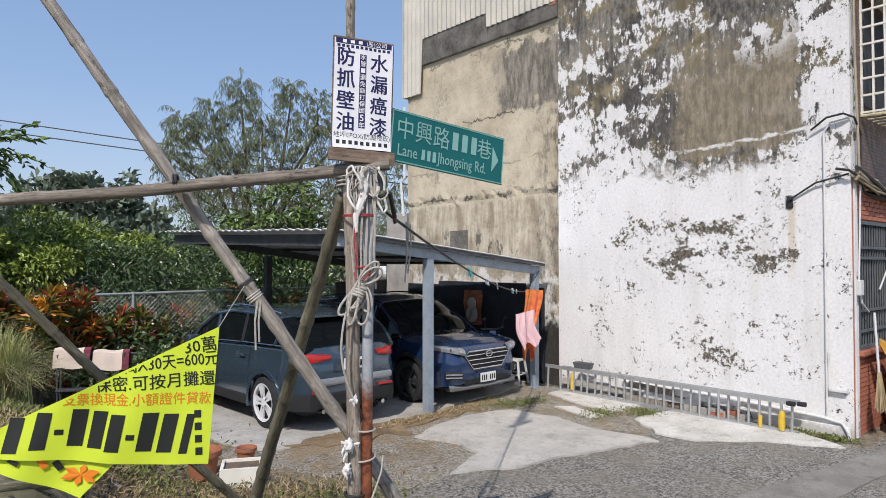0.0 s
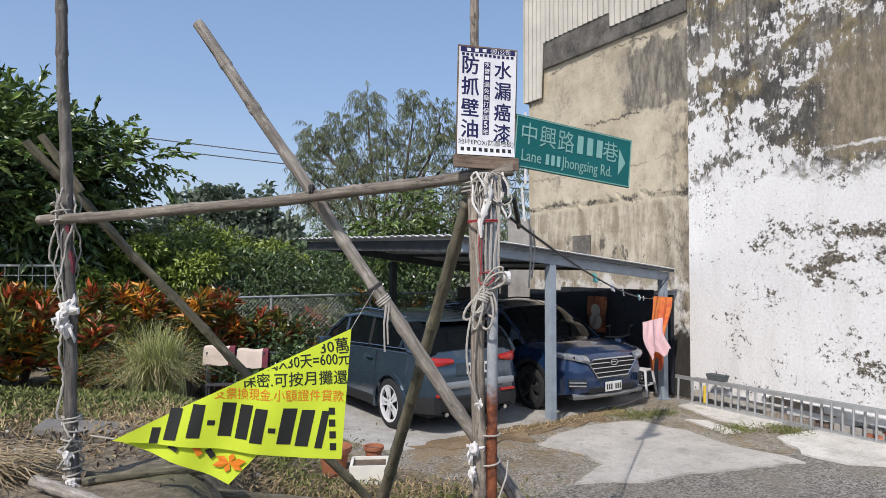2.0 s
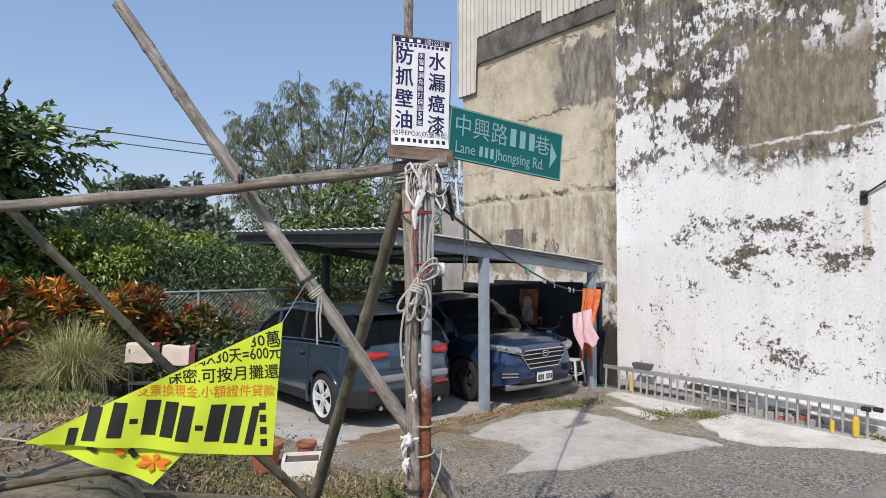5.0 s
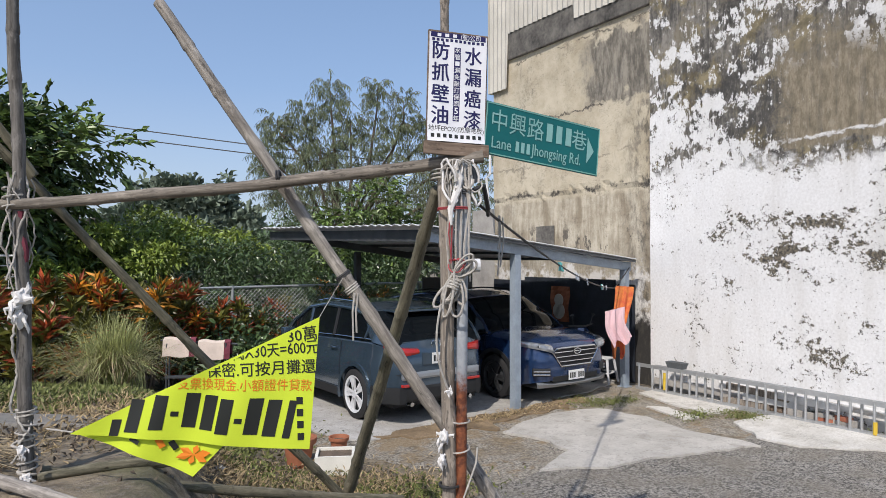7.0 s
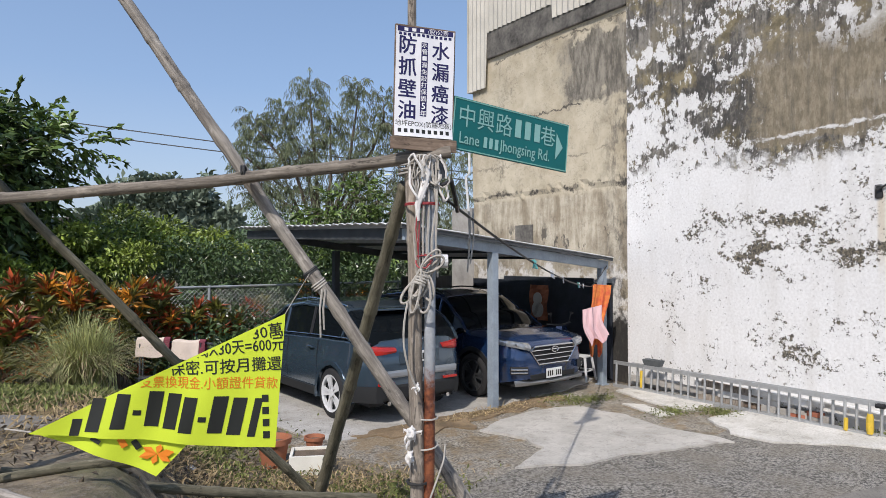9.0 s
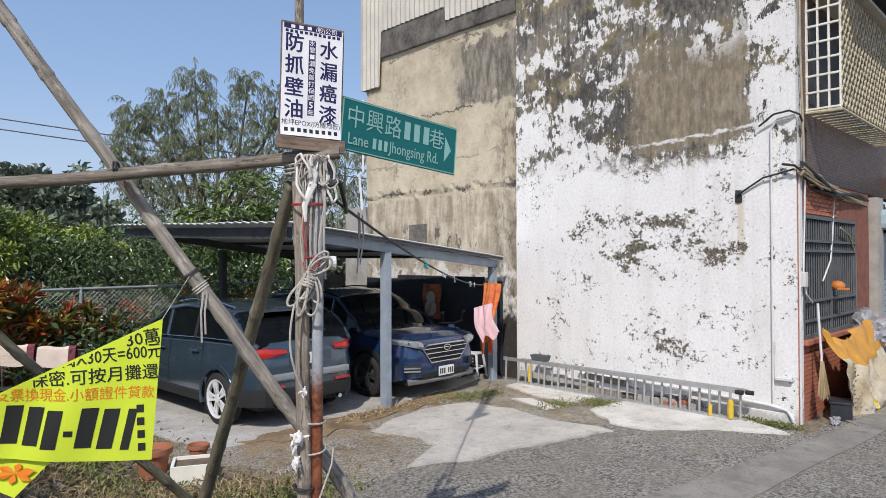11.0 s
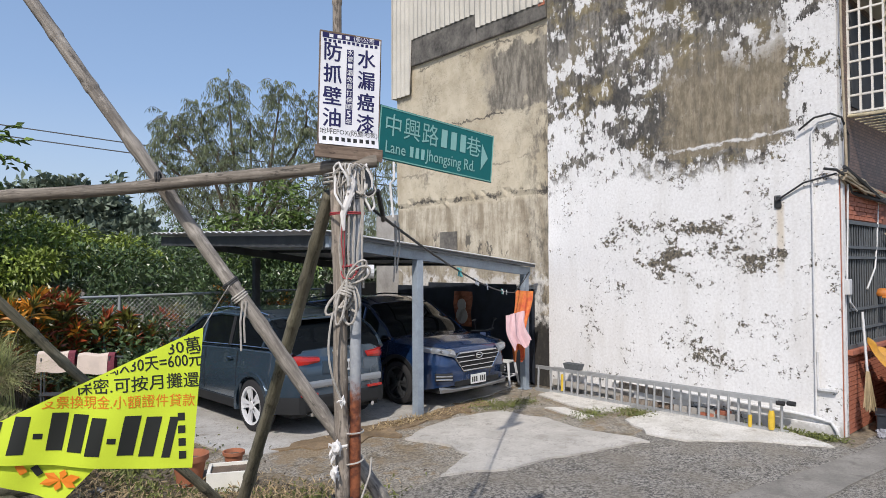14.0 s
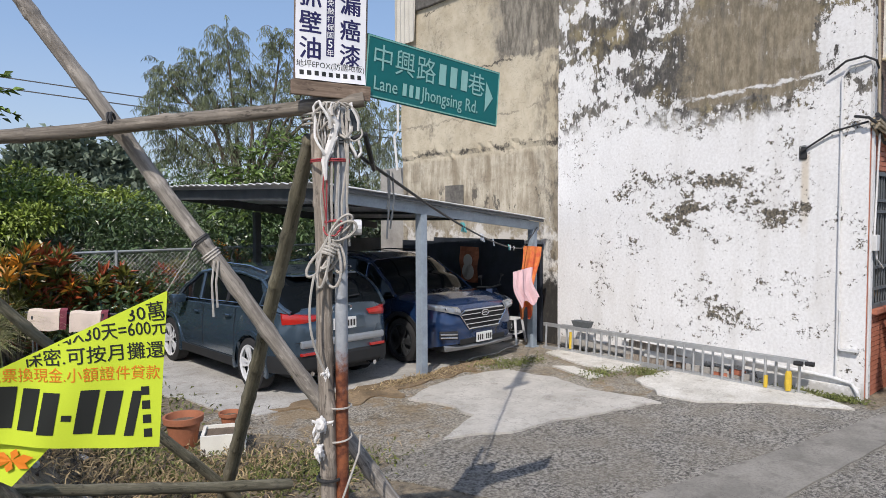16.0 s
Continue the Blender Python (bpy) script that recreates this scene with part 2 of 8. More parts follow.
def grey_wall_material():
    n = Nodes("old_cement_render")
    s, z = n.axis(1), n.axis(2)
    big, mid, fine = n.noise(0.8, 6), n.noise(3.0, 8, rough=0.68), n.noise(30, 4)
    streak = n.op("MULTIPLY_ADD", n.noise(1.7, 8, (1, 3.0, 0.4), 0.72), 0.6, n.op("MULTIPLY", mid, 0.4))
    tan = n.mix(n.step(n.op("MULTIPLY_ADD", mid, 0.45, n.op("MULTIPLY", big, 0.55)), 0.34, 0.64), (0.39, 0.33, 0.23), (0.57, 0.505, 0.38))
    tan = n.mix(n.op("MULTIPLY", n.step(n.noise(1.3, 8, (1, 1.8, 0.6), 0.72), 0.54, 0.70), 0.6), tan, (0.22, 0.19, 0.145))
    # old stain towards the newer house
    wob = n.op("MULTIPLY", n.op("SUBTRACT", mid, 0.5), 1.4)
    st = n.op("MULTIPLY", n.step(n.op("MULTIPLY_ADD", s, -1.0, wob), -6.6, -6.1), n.op("MULTIPLY", n.step(n.op("ADD", z, wob), 5.2, 5.4), n.op("SUBTRACT", 1.0, n.step(n.op("ADD", z, wob), 6.5, 6.7))))
    tan = n.mix(n.op("MULTIPLY", st, 0.85), tan, n.mix(n.step(n.noise(3.5, 8, (1, 2.4, 0.7), 0.72, (3, 3, 3)), 0.36, 0.64), (0.05, 0.046, 0.042), (0.27, 0.245, 0.20)))
    # washed lower band below the ledge
    below = n.op("SUBTRACT", 1.0, n.step(n.op("MULTIPLY_ADD", mid, 0.25, z), 3.6, 3.72))
    wash = n.mix(n.step(streak, 0.38, 0.62), (0.26, 0.215, 0.15), (0.53, 0.475, 0.37))
    col = n.mix(below, tan, wash)
    flake = n.op("MULTIPLY", n.op("SUBTRACT", 1.0, n.step(n.op("MULTIPLY_ADD", mid, 1.6, z), 2.75, 2.95)), n.step(n.noise(2.4, 6, shift=(2, 0, 4)), 0.42, 0.5))
    col = n.mix(flake, col, (0.72, 0.70, 0.66))
    # ragged near-black patch low on the wall, next to the newer house
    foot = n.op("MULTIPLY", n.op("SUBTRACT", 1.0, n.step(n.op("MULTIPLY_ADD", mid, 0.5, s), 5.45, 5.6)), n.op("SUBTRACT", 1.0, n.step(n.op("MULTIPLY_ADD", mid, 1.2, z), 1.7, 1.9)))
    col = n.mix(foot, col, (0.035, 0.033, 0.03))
    # mould under ledges and along cracks
    crack = n.op("SUBTRACT", 1.0, n.step(n.op("ABSOLUTE", n.op("SUBTRACT", n.noise(0.9, 9, (1, 1, 1.7), 0.7), 0.5)), 0.0, 0.007))
    near = n.op("SUBTRACT", 1.0, n.step(n.op("ABSOLUTE", n.op("ADD", n.op("SUBTRACT", z, 3.66), n.op("MULTIPLY", n.op("SUBTRACT", mid, 0.5), 0.6))), 0.005, 0.07))
    mould = n.op("MAXIMUM", n.op("MULTIPLY", crack, 0.3), n.op("MULTIPLY", near, n.step(n.noise(3.5, 6, rough=0.7, shift=(2, 5, 5)), 0.40, 0.58)))
    speck = n.step(n.op("MULTIPLY_ADD", n.noise(1.2, 4, shift=(6, 2, 2)), 0.5, n.op("MULTIPLY", n.noise(14, 8, rough=0.75), 0.6)), 0.58, 0.74)
    mould = n.op("MAXIMUM", mould, n.op("MULTIPLY", speck, 0.55))
    # broken edges of the render in level courses, and short drips under them
    for zc, amt in ((5.28, 0.9), (4.3, 0.5), (6.72, 0.8)):
        d = n.op("ADD", n.op("SUBTRACT", z, zc), n.op("MULTIPLY", n.op("SUBTRACT", n.noise(2.2, 7, rough=0.7, shift=(zc, 0, 0)), 0.5), 0.55))
        line = n.op("MULTIPLY", n.op("SUBTRACT", 1.0, n.step(n.op("ABSOLUTE", d), 0.008, 0.03)), n.step(n.noise(1.6, 5, rough=0.65, shift=(0, zc, 3)), 0.44, 0.54))
        mould = n.op("MAXIMUM", mould, n.op("MULTIPLY", line, amt))
    seam = n.op("MULTIPLY", n.op("SUBTRACT", 1.0, n.step(n.op("MULTIPLY_ADD", wob, 0.5, s), 4.95, 5.6)), n.op("MULTIPLY", n.step(n.noise(4.5, 8, (1, 1.6, 0.7), 0.74, (8, 1, 4)), 0.45, 0.62), n.op("SUBTRACT", 1.0, n.step(z, 4.8, 5.6))))
    mould = n.op("MAXIMUM", mould, n.op("MULTIPLY", seam, 0.75))
    hole = n.op("MULTIPLY", n.step(n.noise(3.4, 8, (1, 1.3, 0.7), 0.72, (5, 7, 1)), 0.54, 0.60), n.op("MULTIPLY", n.step(z, 2.3, 2.5), n.op("SUBTRACT", 1.0, n.step(n.op("MULTIPLY_ADD", mid, 0.5, z), 3.1, 3.3))))
    mould = n.op("MAXIMUM", mould, n.op("MULTIPLY", hole, 0.85))
    col = n.mix(mould, col, (0.07, 0.062, 0.052))
    h = n.op("MULTIPLY_ADD", mould, -0.7, n.op("MULTIPLY_ADD", fine, 0.3, n.op("MULTIPLY", mid, 0.7)))
    return n.done(col, 0.9, h, 0.5, dist=0.02)


def ground_material():
    n = Nodes("dry_soil_and_moss")
    mid, fine, big = n.noise(2.2, 7, rough=0.7), n.noise(30, 5, rough=0.7), n.noise(0.5, 4)
    soil = n.mix(n.step(n.noise(9, 6, rough=0.72), 0.36, 0.64), (0.085, 0.068, 0.048), (0.30, 0.245, 0.165))
    soil = n.mix(n.op("MULTIPLY", n.step(mid, 0.42, 0.62), 0.5), soil, (0.17, 0.14, 0.098))
    soil = n.mix(n.op("MULTIPLY", n.step(fine, 0.5, 0.66), 0.6), soil, (0.26, 0.23, 0.19))
    green = n.step(n.op("MULTIPLY_ADD", big, 0.7, n.op("MULTIPLY", mid, 0.4)), 0.58, 0.68)
    col = n.mix(n.op("MULTIPLY", green, 0.5), soil, (0.09, 0.105, 0.035))
    return n.done(col, 0.95, n.op("MULTIPLY_ADD", fine, 0.6, mid), 0.8, dist=0.03)


def asphalt_material():
    n = Nodes("worn_asphalt")
    mid, fine, grit = n.noise(1.6, 7, rough=0.65), n.noise(17, 5, rough=0.7), n.noise(38, 5, rough=0.8)
    col = n.mix(n.step(grit, 0.43, 0.58), (0.028, 0.026, 0.022), (0.38, 0.355, 0.31))
    col = n.mix(n.op("MULTIPLY", n.step(n.noise(60, 3, rough=0.7, shift=(3, 3, 0)), 0.58, 0.68), 0.6), col, (0.46, 0.43, 0.38))
    col = n.mix(n.op("MULTIPLY", n.step(n.noise(4.5, 7, rough=0.74, shift=(2, 9, 0)), 0.54, 0.66), 0.55), col, (0.07, 0.062, 0.05))
    col = n.mix(n.op("MULTIPLY", n.step(fine, 0.45, 0.7), 0.4), col, (0.34, 0.33, 0.31))
    col = n.mix(n.op("MULTIPLY", n.step(mid, 0.36, 0.68), 0.6), col, (0.215, 0.19, 0.15))
    worn = n.op("SUBTRACT", 1.0, n.step(n.op("ABSOLUTE", n.op("SUBTRACT", n.noise(0.9, 8, rough=0.7), 0.5)), 0.0, 0.006))
    col = n.mix(n.op("MULTIPLY", worn, 0.6), col, (0.05, 0.048, 0.045))
    return n.done(col, 0.92, n.op("MULTIPLY_ADD", grit, 0.7, fine), 0.9, dist=0.012)


def gravel_material():
    n = Nodes("worn_gravelly_ground")
    mid, fine, grit = n.noise(2.0, 8, rough=0.7), n.noise(15, 6, rough=0.74), n.noise(36, 5, rough=0.8)
    col = n.mix(n.step(grit, 0.40, 0.60), (0.09, 0.08, 0.065), (0.47, 0.43, 0.36))
    col = n.mix(n.op("MULTIPLY", n.step(mid, 0.4, 0.66), 0.6), col, (0.27, 0.24, 0.19))
    col = n.mix(n.op("MULTIPLY", n.step(n.noise(1.3, 8, rough=0.72, shift=(4, 1, 0)), 0.50, 0.58), 0.7), col, (0.27, 0.19, 0.10))
    col = n.mix(n.op("MULTIPLY", n.step(n.noise(2.3, 8, rough=0.75, shift=(1, 8, 0)), 0.56, 0.63), 0.7), col, (0.06, 0.05, 0.036))
    col = n.mix(n.op("MULTIPLY", n.step(n.noise(1.6, 9, rough=0.76, shift=(7, 3, 0)), 0.49, 0.57), 0.6), col, n.mix(n.step(fine, 0.4, 0.6), (0.10, 0.078, 0.05), (0.30, 0.235, 0.15)))
    return n.done(col, 0.95, n.op("MULTIPLY_ADD", grit, 0.6, fine), 0.9, dist=0.02)


def concrete_material(name, a, b, stain):
    n = Nodes(name)
    mid, fine = n.noise(1.7, 8, rough=0.66), n.noise(48, 4)
    col = n.mix(n.step(mid, 0.3, 0.7), a, b)
    col = n.mix(n.op("MULTIPLY", n.step(n.noise(4.5, 6, shift=(5, 2, 0)), 0.54, 0.7), 0.5), col, stain)
    crack = n.op("SUBTRACT", 1.0, n.step(n.op("ABSOLUTE", n.op("SUBTRACT", n.noise(0.7, 9, rough=0.72, shift=(1, 6, 0)), 0.5)), 0.0, 0.004))
    col = n.mix(n.op("MULTIPLY", crack, 0.7), col, (0.08, 0.075, 0.07))
    col = n.mix(n.op("MULTIPLY", n.step(n.noise(34, 5, rough=0.8, shift=(2, 2, 0)), 0.44, 0.62), 0.35), col, stain)
    return n.done(col, 0.88, n.op("MULTIPLY_ADD", fine, 0.5, mid), 0.4, dist=0.01)


def wood_material(name, a, b, grain_axis=2):
    n = Nodes(name)
    st = [26, 26, 26]
    st[grain_axis] = 1.6
    grain, mid = n.noise(2.0, 7, tuple(st), 0.7), n.noise(3.5, 5)
    col = n.mix(n.step(grain, 0.34, 0.66), a, b)
    col = n.mix(n.op("MULTIPLY", n.step(mid, 0.5, 0.72), 0.55), col, tuple(c * 0.45 for c in a))
    fleck = n.noise(22, 6, tuple(1.0 if k != grain_axis else 0.35 for k in range(3)), 0.72, (3, 1, 2))
    col = n.mix(n.op("MULTIPLY", n.step(fleck, 0.55, 0.66), 0.6), col, tuple(min(0.6, c * 1.35 + 0.02) for c in b))
    col = n.mix(n.op("MULTIPLY", n.op("SUBTRACT", 1.0, n.step(fleck, 0.34, 0.43)), 0.75), col, tuple(c * 0.3 for c in a))
    return n.done(col, 0.86, n.op("MULTIPLY_ADD", fleck, 0.5, grain), 0.5, dist=0.004)


def rust_pole_material():
    n = Nodes("galvanised_pole_with_rust")
    z, mid = n.axis(2), n.noise(9, 7, rough=0.7)
    steel = n.mix(n.step(mid, 0.35, 0.65), (0.26, 0.28, 0.30), (0.42, 0.44, 0.46))
    rust = n.mix(n.step(n.noise(30, 4), 0.35, 0.65), (0.10, 0.028, 0.014), (0.26, 0.085, 0.035))
    f = n.step(n.op("MULTIPLY_ADD", mid, 1.1, n.op("MULTIPLY", z, -1.0)), -0.55, -0.3)
    f = n.op("MAXIMUM", f, n.step(n.noise(5, 6, shift=(4, 4, 1)), 0.62, 0.68))
    return n.done(n.mix(f, steel, rust), 0.6, mid, 0.3, dist=0.004)


def painted_brick_material(name, a, b):
    n = Nodes(name)
    mid, fine = n.noise(4, 6), n.noise(60, 3)
    col = n.mix(n.step(mid, 0.3, 0.7), a, b)
    return n.done(col, 0.8, fine, 0.4, dist=0.004)


def mosaic_material():
    n = Nodes("brown_mosaic_tile")
    br = n.nt.nodes.new("ShaderNodeTexBrick")
    mp = n.nt.nodes.new("ShaderNodeMapping")
    mp.inputs["Rotation"].default_value = (math.pi / 2, 0, 0)
    n.nt.links.new(n.co, mp.inputs["Vector"])
    n.nt.links.new(mp.outputs[0], br.inputs["Vector"])
    br.inputs["Scale"].default_value, br.inputs["Mortar Size"].default_value = 1.0, 0.006
    br.inputs["Brick Width"].default_value, br.inputs["Row Height"].default_value = 0.11, 0.045
    br.inputs["Color1"].default_value, br.inputs["Color2"].default_value, br.inputs["Mortar"].default_value = (0.11, 0.065, 0.048, 1), (0.19, 0.12, 0.09, 1), (0.06, 0.045, 0.038, 1)
    col = n.mix(n.op("MULTIPLY", n.step(n.noise(2.0, 6), 0.45, 0.7), 0.5), br.outputs[0], (0.07, 0.055, 0.045))
    return n.done(col, 0.55, br.outputs[1], -0.3, dist=0.004)


def tarp_material():
    n = Nodes("printed_tarpaulin")
    a = n.noise(1.6, 2, (1, 1, 1.4), shift=(0.4, 0, 0.3))
    col = n.mix(n.step(n.op("MULTIPLY_ADD", n.axis(2), 0.22, a), 0.60, 0.63), (0.62, 0.59, 0.52), (0.66, 0.34, 0.03))
    col = n.mix(n.step(n.noise(2.4, 2, shift=(6, 1, 3)), 0.60, 0.62), col, (0.70, 0.52, 0.05))
    col = n.mix(n.op("MULTIPLY", n.step(n.noise(5, 6), 0.5, 0.68), 0.6), col, (0.24, 0.18, 0.12))
    return n.done(col, 0.6, n.noise(9, 5), 0.4, dist=0.02)


def plain(name, col, rough=0.5, metal=0.0, alpha_glass=False):
    return mat(name, col, rough, metal, 0.08, 5, 50, 0.05)


M = {
    "white_wall": white_wall_material(), "grey_wall": grey_wall_material(), "ground": ground_material(), "asphalt": asphalt_material(), "gravel": gravel_material(),
    "concrete": concrete_material("pale_concrete", (0.40, 0.38, 0.34), (0.55, 0.525, 0.475), (0.28, 0.255, 0.22)),
    "white_concrete": concrete_material("limewashed_concrete", (0.52, 0.50, 0.45), (0.70, 0.68, 0.63), (0.25, 0.215, 0.16)),
    "slab": concrete_material("garage_slab", (0.36, 0.345, 0.315), (0.52, 0.505, 0.47), (0.22, 0.19, 0.15)),
    "orange_soil": concrete_material("orange_brown_soil", (0.14, 0.095, 0.052), (0.34, 0.245, 0.145), (0.075, 0.062, 0.04)),
    "gutter": concrete_material("gutter_concrete", (0.19, 0.178, 0.155), (0.30, 0.28, 0.245), (0.11, 0.10, 0.085)),
    "bamboo": wood_material("weathered_bamboo", (0.17, 0.15, 0.128), (0.38, 0.345, 0.30)),
    "bamboo_dark": wood_material("dark_damp_bamboo", (0.085, 0.078, 0.05), (0.20, 0.18, 0.125)),
    "timber_dark": wood_material("dark_grey_timber", (0.07, 0.064, 0.056), (0.19, 0.175, 0.155)), "bamboo_mid": wood_material("grey_brown_bamboo", (0.105, 0.088, 0.07), (0.28, 0.245, 0.20)),
    "timber": wood_material("grey_timber", (0.15, 0.125, 0.10), (0.36, 0.31, 0.255)),
    "board": wood_material("old_board", (0.13, 0.09, 0.065), (0.25, 0.185, 0.135), 0),
    "pole": rust_pole_material(),
    "tin": mat("cream_tin_sheet", (0.50, 0.475, 0.41), 0.5, 0.0, 0.18, 1.5, 30, 0.1),
    "band": mat("mouldy_cement_band", (0.20, 0.185, 0.16), 0.92, 0, 0.6, 2.2, 16, 0.6, col2=(0.03, 0.028, 0.026)),
    "steel_blue": mat("grey_blue_steel_paint", (0.27, 0.32, 0.37), 0.5, 0.0, 0.2, 5, 40, 0.1),
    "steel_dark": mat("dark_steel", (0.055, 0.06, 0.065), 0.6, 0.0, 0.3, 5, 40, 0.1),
    "roof_sheet": mat("galvanised_roof_sheet", (0.72, 0.73, 0.73), 0.5, 0.0, 0.15, 4, 30, 0.1),
    "alu": mat("ladder_aluminium", (0.44, 0.45, 0.45), 0.45, 0.5, 0.15, 8, 60, 0.05),
    "brick": painted_brick_material("red_painted_brick", (0.32, 0.105, 0.06), (0.50, 0.19, 0.115)),
    "mortar": mat("red_mortar", (0.22, 0.085, 0.055), 0.9, 0, 0.3, 6, 50, 0.4),
    "brown_tile": mosaic_material(),
    "iron": mat("grey_iron_bars", (0.10, 0.11, 0.115), 0.55, 0.0, 0.25, 6, 50, 0.1),
    "white_iron": mat("white_painted_iron", (0.72, 0.70, 0.64), 0.5, 0, 0.2, 6, 50, 0.1),
    "cream_iron": mat("cream_painted_lattice", (0.50, 0.44, 0.30), 0.55, 0, 0.3, 6, 50, 0.1),
    "pvc": mat("grey_plastic_pipe", (0.62, 0.62, 0.61), 0.5, 0, 0.15, 6, 50, 0.05),
    "cable": mat("black_cable", (0.03, 0.03, 0.03), 0.6, 0, 0.2, 6, 50, 0),
    "cable_tan": mat("dusty_cable", (0.36, 0.30, 0.21), 0.7, 0, 0.3, 6, 50, 0),
    "rope": mat("white_cotton_rope", (0.40, 0.375, 0.335), 0.9, 0, 0.3, 30, 200, 0.4),
    "rope_red": mat("red_plastic_twine", (0.34, 0.05, 0.055), 0.6, 0, 0.2, 30, 100, 0.1),
    "red_rag": mat("faded_red_cloth", (0.16, 0.035, 0.05), 0.95, 0, 0.35, 15, 90, 0.4),
    "rag": mat("dirty_white_rag", (0.68, 0.66, 0.63), 0.95, 0, 0.2, 15, 90, 0.4),
    "poster": mat("white_poster_sheet", (0.80, 0.80, 0.82), 0.5, 0, 0.05, 4, 30, 0.03),
    "ink": plain("navy_ink", (0.012, 0.011, 0.085), 0.6), "black": plain("black_ink", (0.012, 0.014, 0.012), 0.6),
    "sign": mat("green_sign_sheet", (0.0, 0.122, 0.118), 0.38, 0, 0.12, 3, 25, 0.03),
    "sign_edge": plain("sign_border", (0.18, 0.42, 0.36), 0.4), "sign_white": plain("faded_sign_letters", (0.24, 0.46, 0.42), 0.4),
    "banner": mat("fluorescent_yellow_cloth", (0.56, 0.69, 0.035), 0.8, 0, 0.06, 4, 160, 0.1),
    "orange_ink": plain("orange_print", (0.72, 0.20, 0.01), 0.7),
    "terracotta": mat("terracotta", (0.36, 0.135, 0.07), 0.85, 0, 0.2, 6, 60, 0.2),
    "foam": mat("white_polystyrene", (0.76, 0.74, 0.66), 0.9, 0, 0.1, 6, 120, 0.2),
    "soil": mat("potting_soil", (0.14, 0.105, 0.075), 0.95, 0, 0.4, 10, 80, 0.9),
    "rubber": mat("tyre_rubber", (0.018, 0.018, 0.019), 0.8, 0, 0.2, 8, 60, 0.2),
    "alloy": mat("alloy_rim", (0.76, 0.77, 0.78), 0.35, 0.25, 0.08, 5, 40, 0),
    "alloy_dark": mat("dark_alloy_rim", (0.10, 0.105, 0.11), 0.35, 0.7, 0.1, 5, 40, 0),
    "paint_grey": mat("grey_blue_car_paint", (0.056, 0.088, 0.122), 0.2, 0.45, 0.08, 1.5, 8, 0, 1.0),
    "paint_blue": mat("dark_blue_car_paint", (0.015, 0.043, 0.12), 0.2, 0.4, 0.08, 1.5, 8, 0, 1.0),
    "trim": mat("grey_plastic_trim", (0.013, 0.014, 0.015), 0.7, 0, 0.15, 6, 60, 0.05),
    "chrome": mat("chrome", (0.62, 0.63, 0.64), 0.15, 1.0, 0.05, 5, 40, 0), "skid": mat("silver_bumper", (0.34, 0.36, 0.38), 0.35, 0.5, 0.08, 5, 40, 0),
    "carglass": mat("tinted_car_glass", (0.006, 0.008, 0.010), 0.05, 0, 0.05, 3, 20, 0, 0.0, 0.16), "red_lens": mat("red_tail_lens", (0.42, 0.02, 0.015), 0.15, 0, 0.1, 8, 40, 0, 0.6),
    "lamp_lens": mat("headlamp_lens", (0.30, 0.32, 0.34), 0.1, 0.4, 0.25, 14, 40, 0, 1.0), "plate": plain("number_plate", (0.74, 0.74, 0.72), 0.5),
    "pink": mat("pink_towel", (0.74, 0.50, 0.52), 0.95, 0, 0.08, 8, 160, 0.4), "orange_cloth": mat("orange_towel", (0.72, 0.27, 0.06), 0.95, 0, 0.15, 9, 40, 0.4, col2=(0.55, 0.07, 0.05)),
    "stool": plain("white_plastic", (0.62, 0.63, 0.64), 0.5), "teal": plain("teal_peg", (0.10, 0.40, 0.38), 0.5),
    "yellow": mat("yellow_cap", (0.62, 0.42, 0.04), 0.7, 0, 0.2, 8, 50, 0.2),
    "leaf": mat("broad_leaf", (0.118, 0.178, 0.045), 0.36, 0, 0.35, 1.2, 10, 0, rand=0.6), "leaf_dark": mat("dark_leaf", (0.078, 0.125, 0.05), 0.33, 0, 0.35, 1.2, 10, 0, rand=0.45),
    "leaf_lime": mat("lime_leaf", (0.20, 0.265, 0.045), 0.45, 0, 0.3, 1.2, 10, 0, rand=0.4), "leaf_grey": mat("feathery_leaf", (0.155, 0.185, 0.098), 0.6, 0, 0.3, 0.6, 10, 0, rand=0.4),
    # distant foliage, with the haze of distance mixed into its colour
    "leaf_hazed": mat("hazed_far_leaf", (0.15, 0.19, 0.135), 0.7, 0, 0.3, 0.1, 2, 0, rand=0.3),
    "croton_red": mat("croton_red_leaf", (0.33, 0.07, 0.025), 0.4, 0, 0.4, 5, 30, 0, rand=0.5), "croton_orange": mat("croton_orange_leaf", (0.62, 0.27, 0.035), 0.4, 0, 0.3, 5, 30, 0, rand=0.4),
    "croton_green": mat("croton_green_leaf", (0.115, 0.115, 0.022), 0.4, 0, 0.4, 5, 30, 0, rand=0.5),
    "blade": mat("lemongrass_blade", (0.36, 0.37, 0.15), 0.6, 0, 0.3, 5, 30, 0, rand=0.5), "moss": mat("olive_moss_leaf", (0.14, 0.16, 0.045), 0.7, 0, 0.35, 5, 30, 0, rand=0.4), "cream_towel": mat("cream_towel", (0.60, 0.50, 0.42), 0.95, 0, 0.1, 8, 160, 0.4),
    "straw": mat("dry_straw", (0.40, 0.31, 0.18), 0.8, 0, 0.25, 5, 30, 0, rand=0.3),
    "bark": mat("bark", (0.12, 0.095, 0.07), 0.9, 0, 0.3, 5, 30, 0.5), "wire": mat("galvanised_wire", (0.40, 0.42, 0.42), 0.5, 0.4, 0.1, 5, 30, 0),
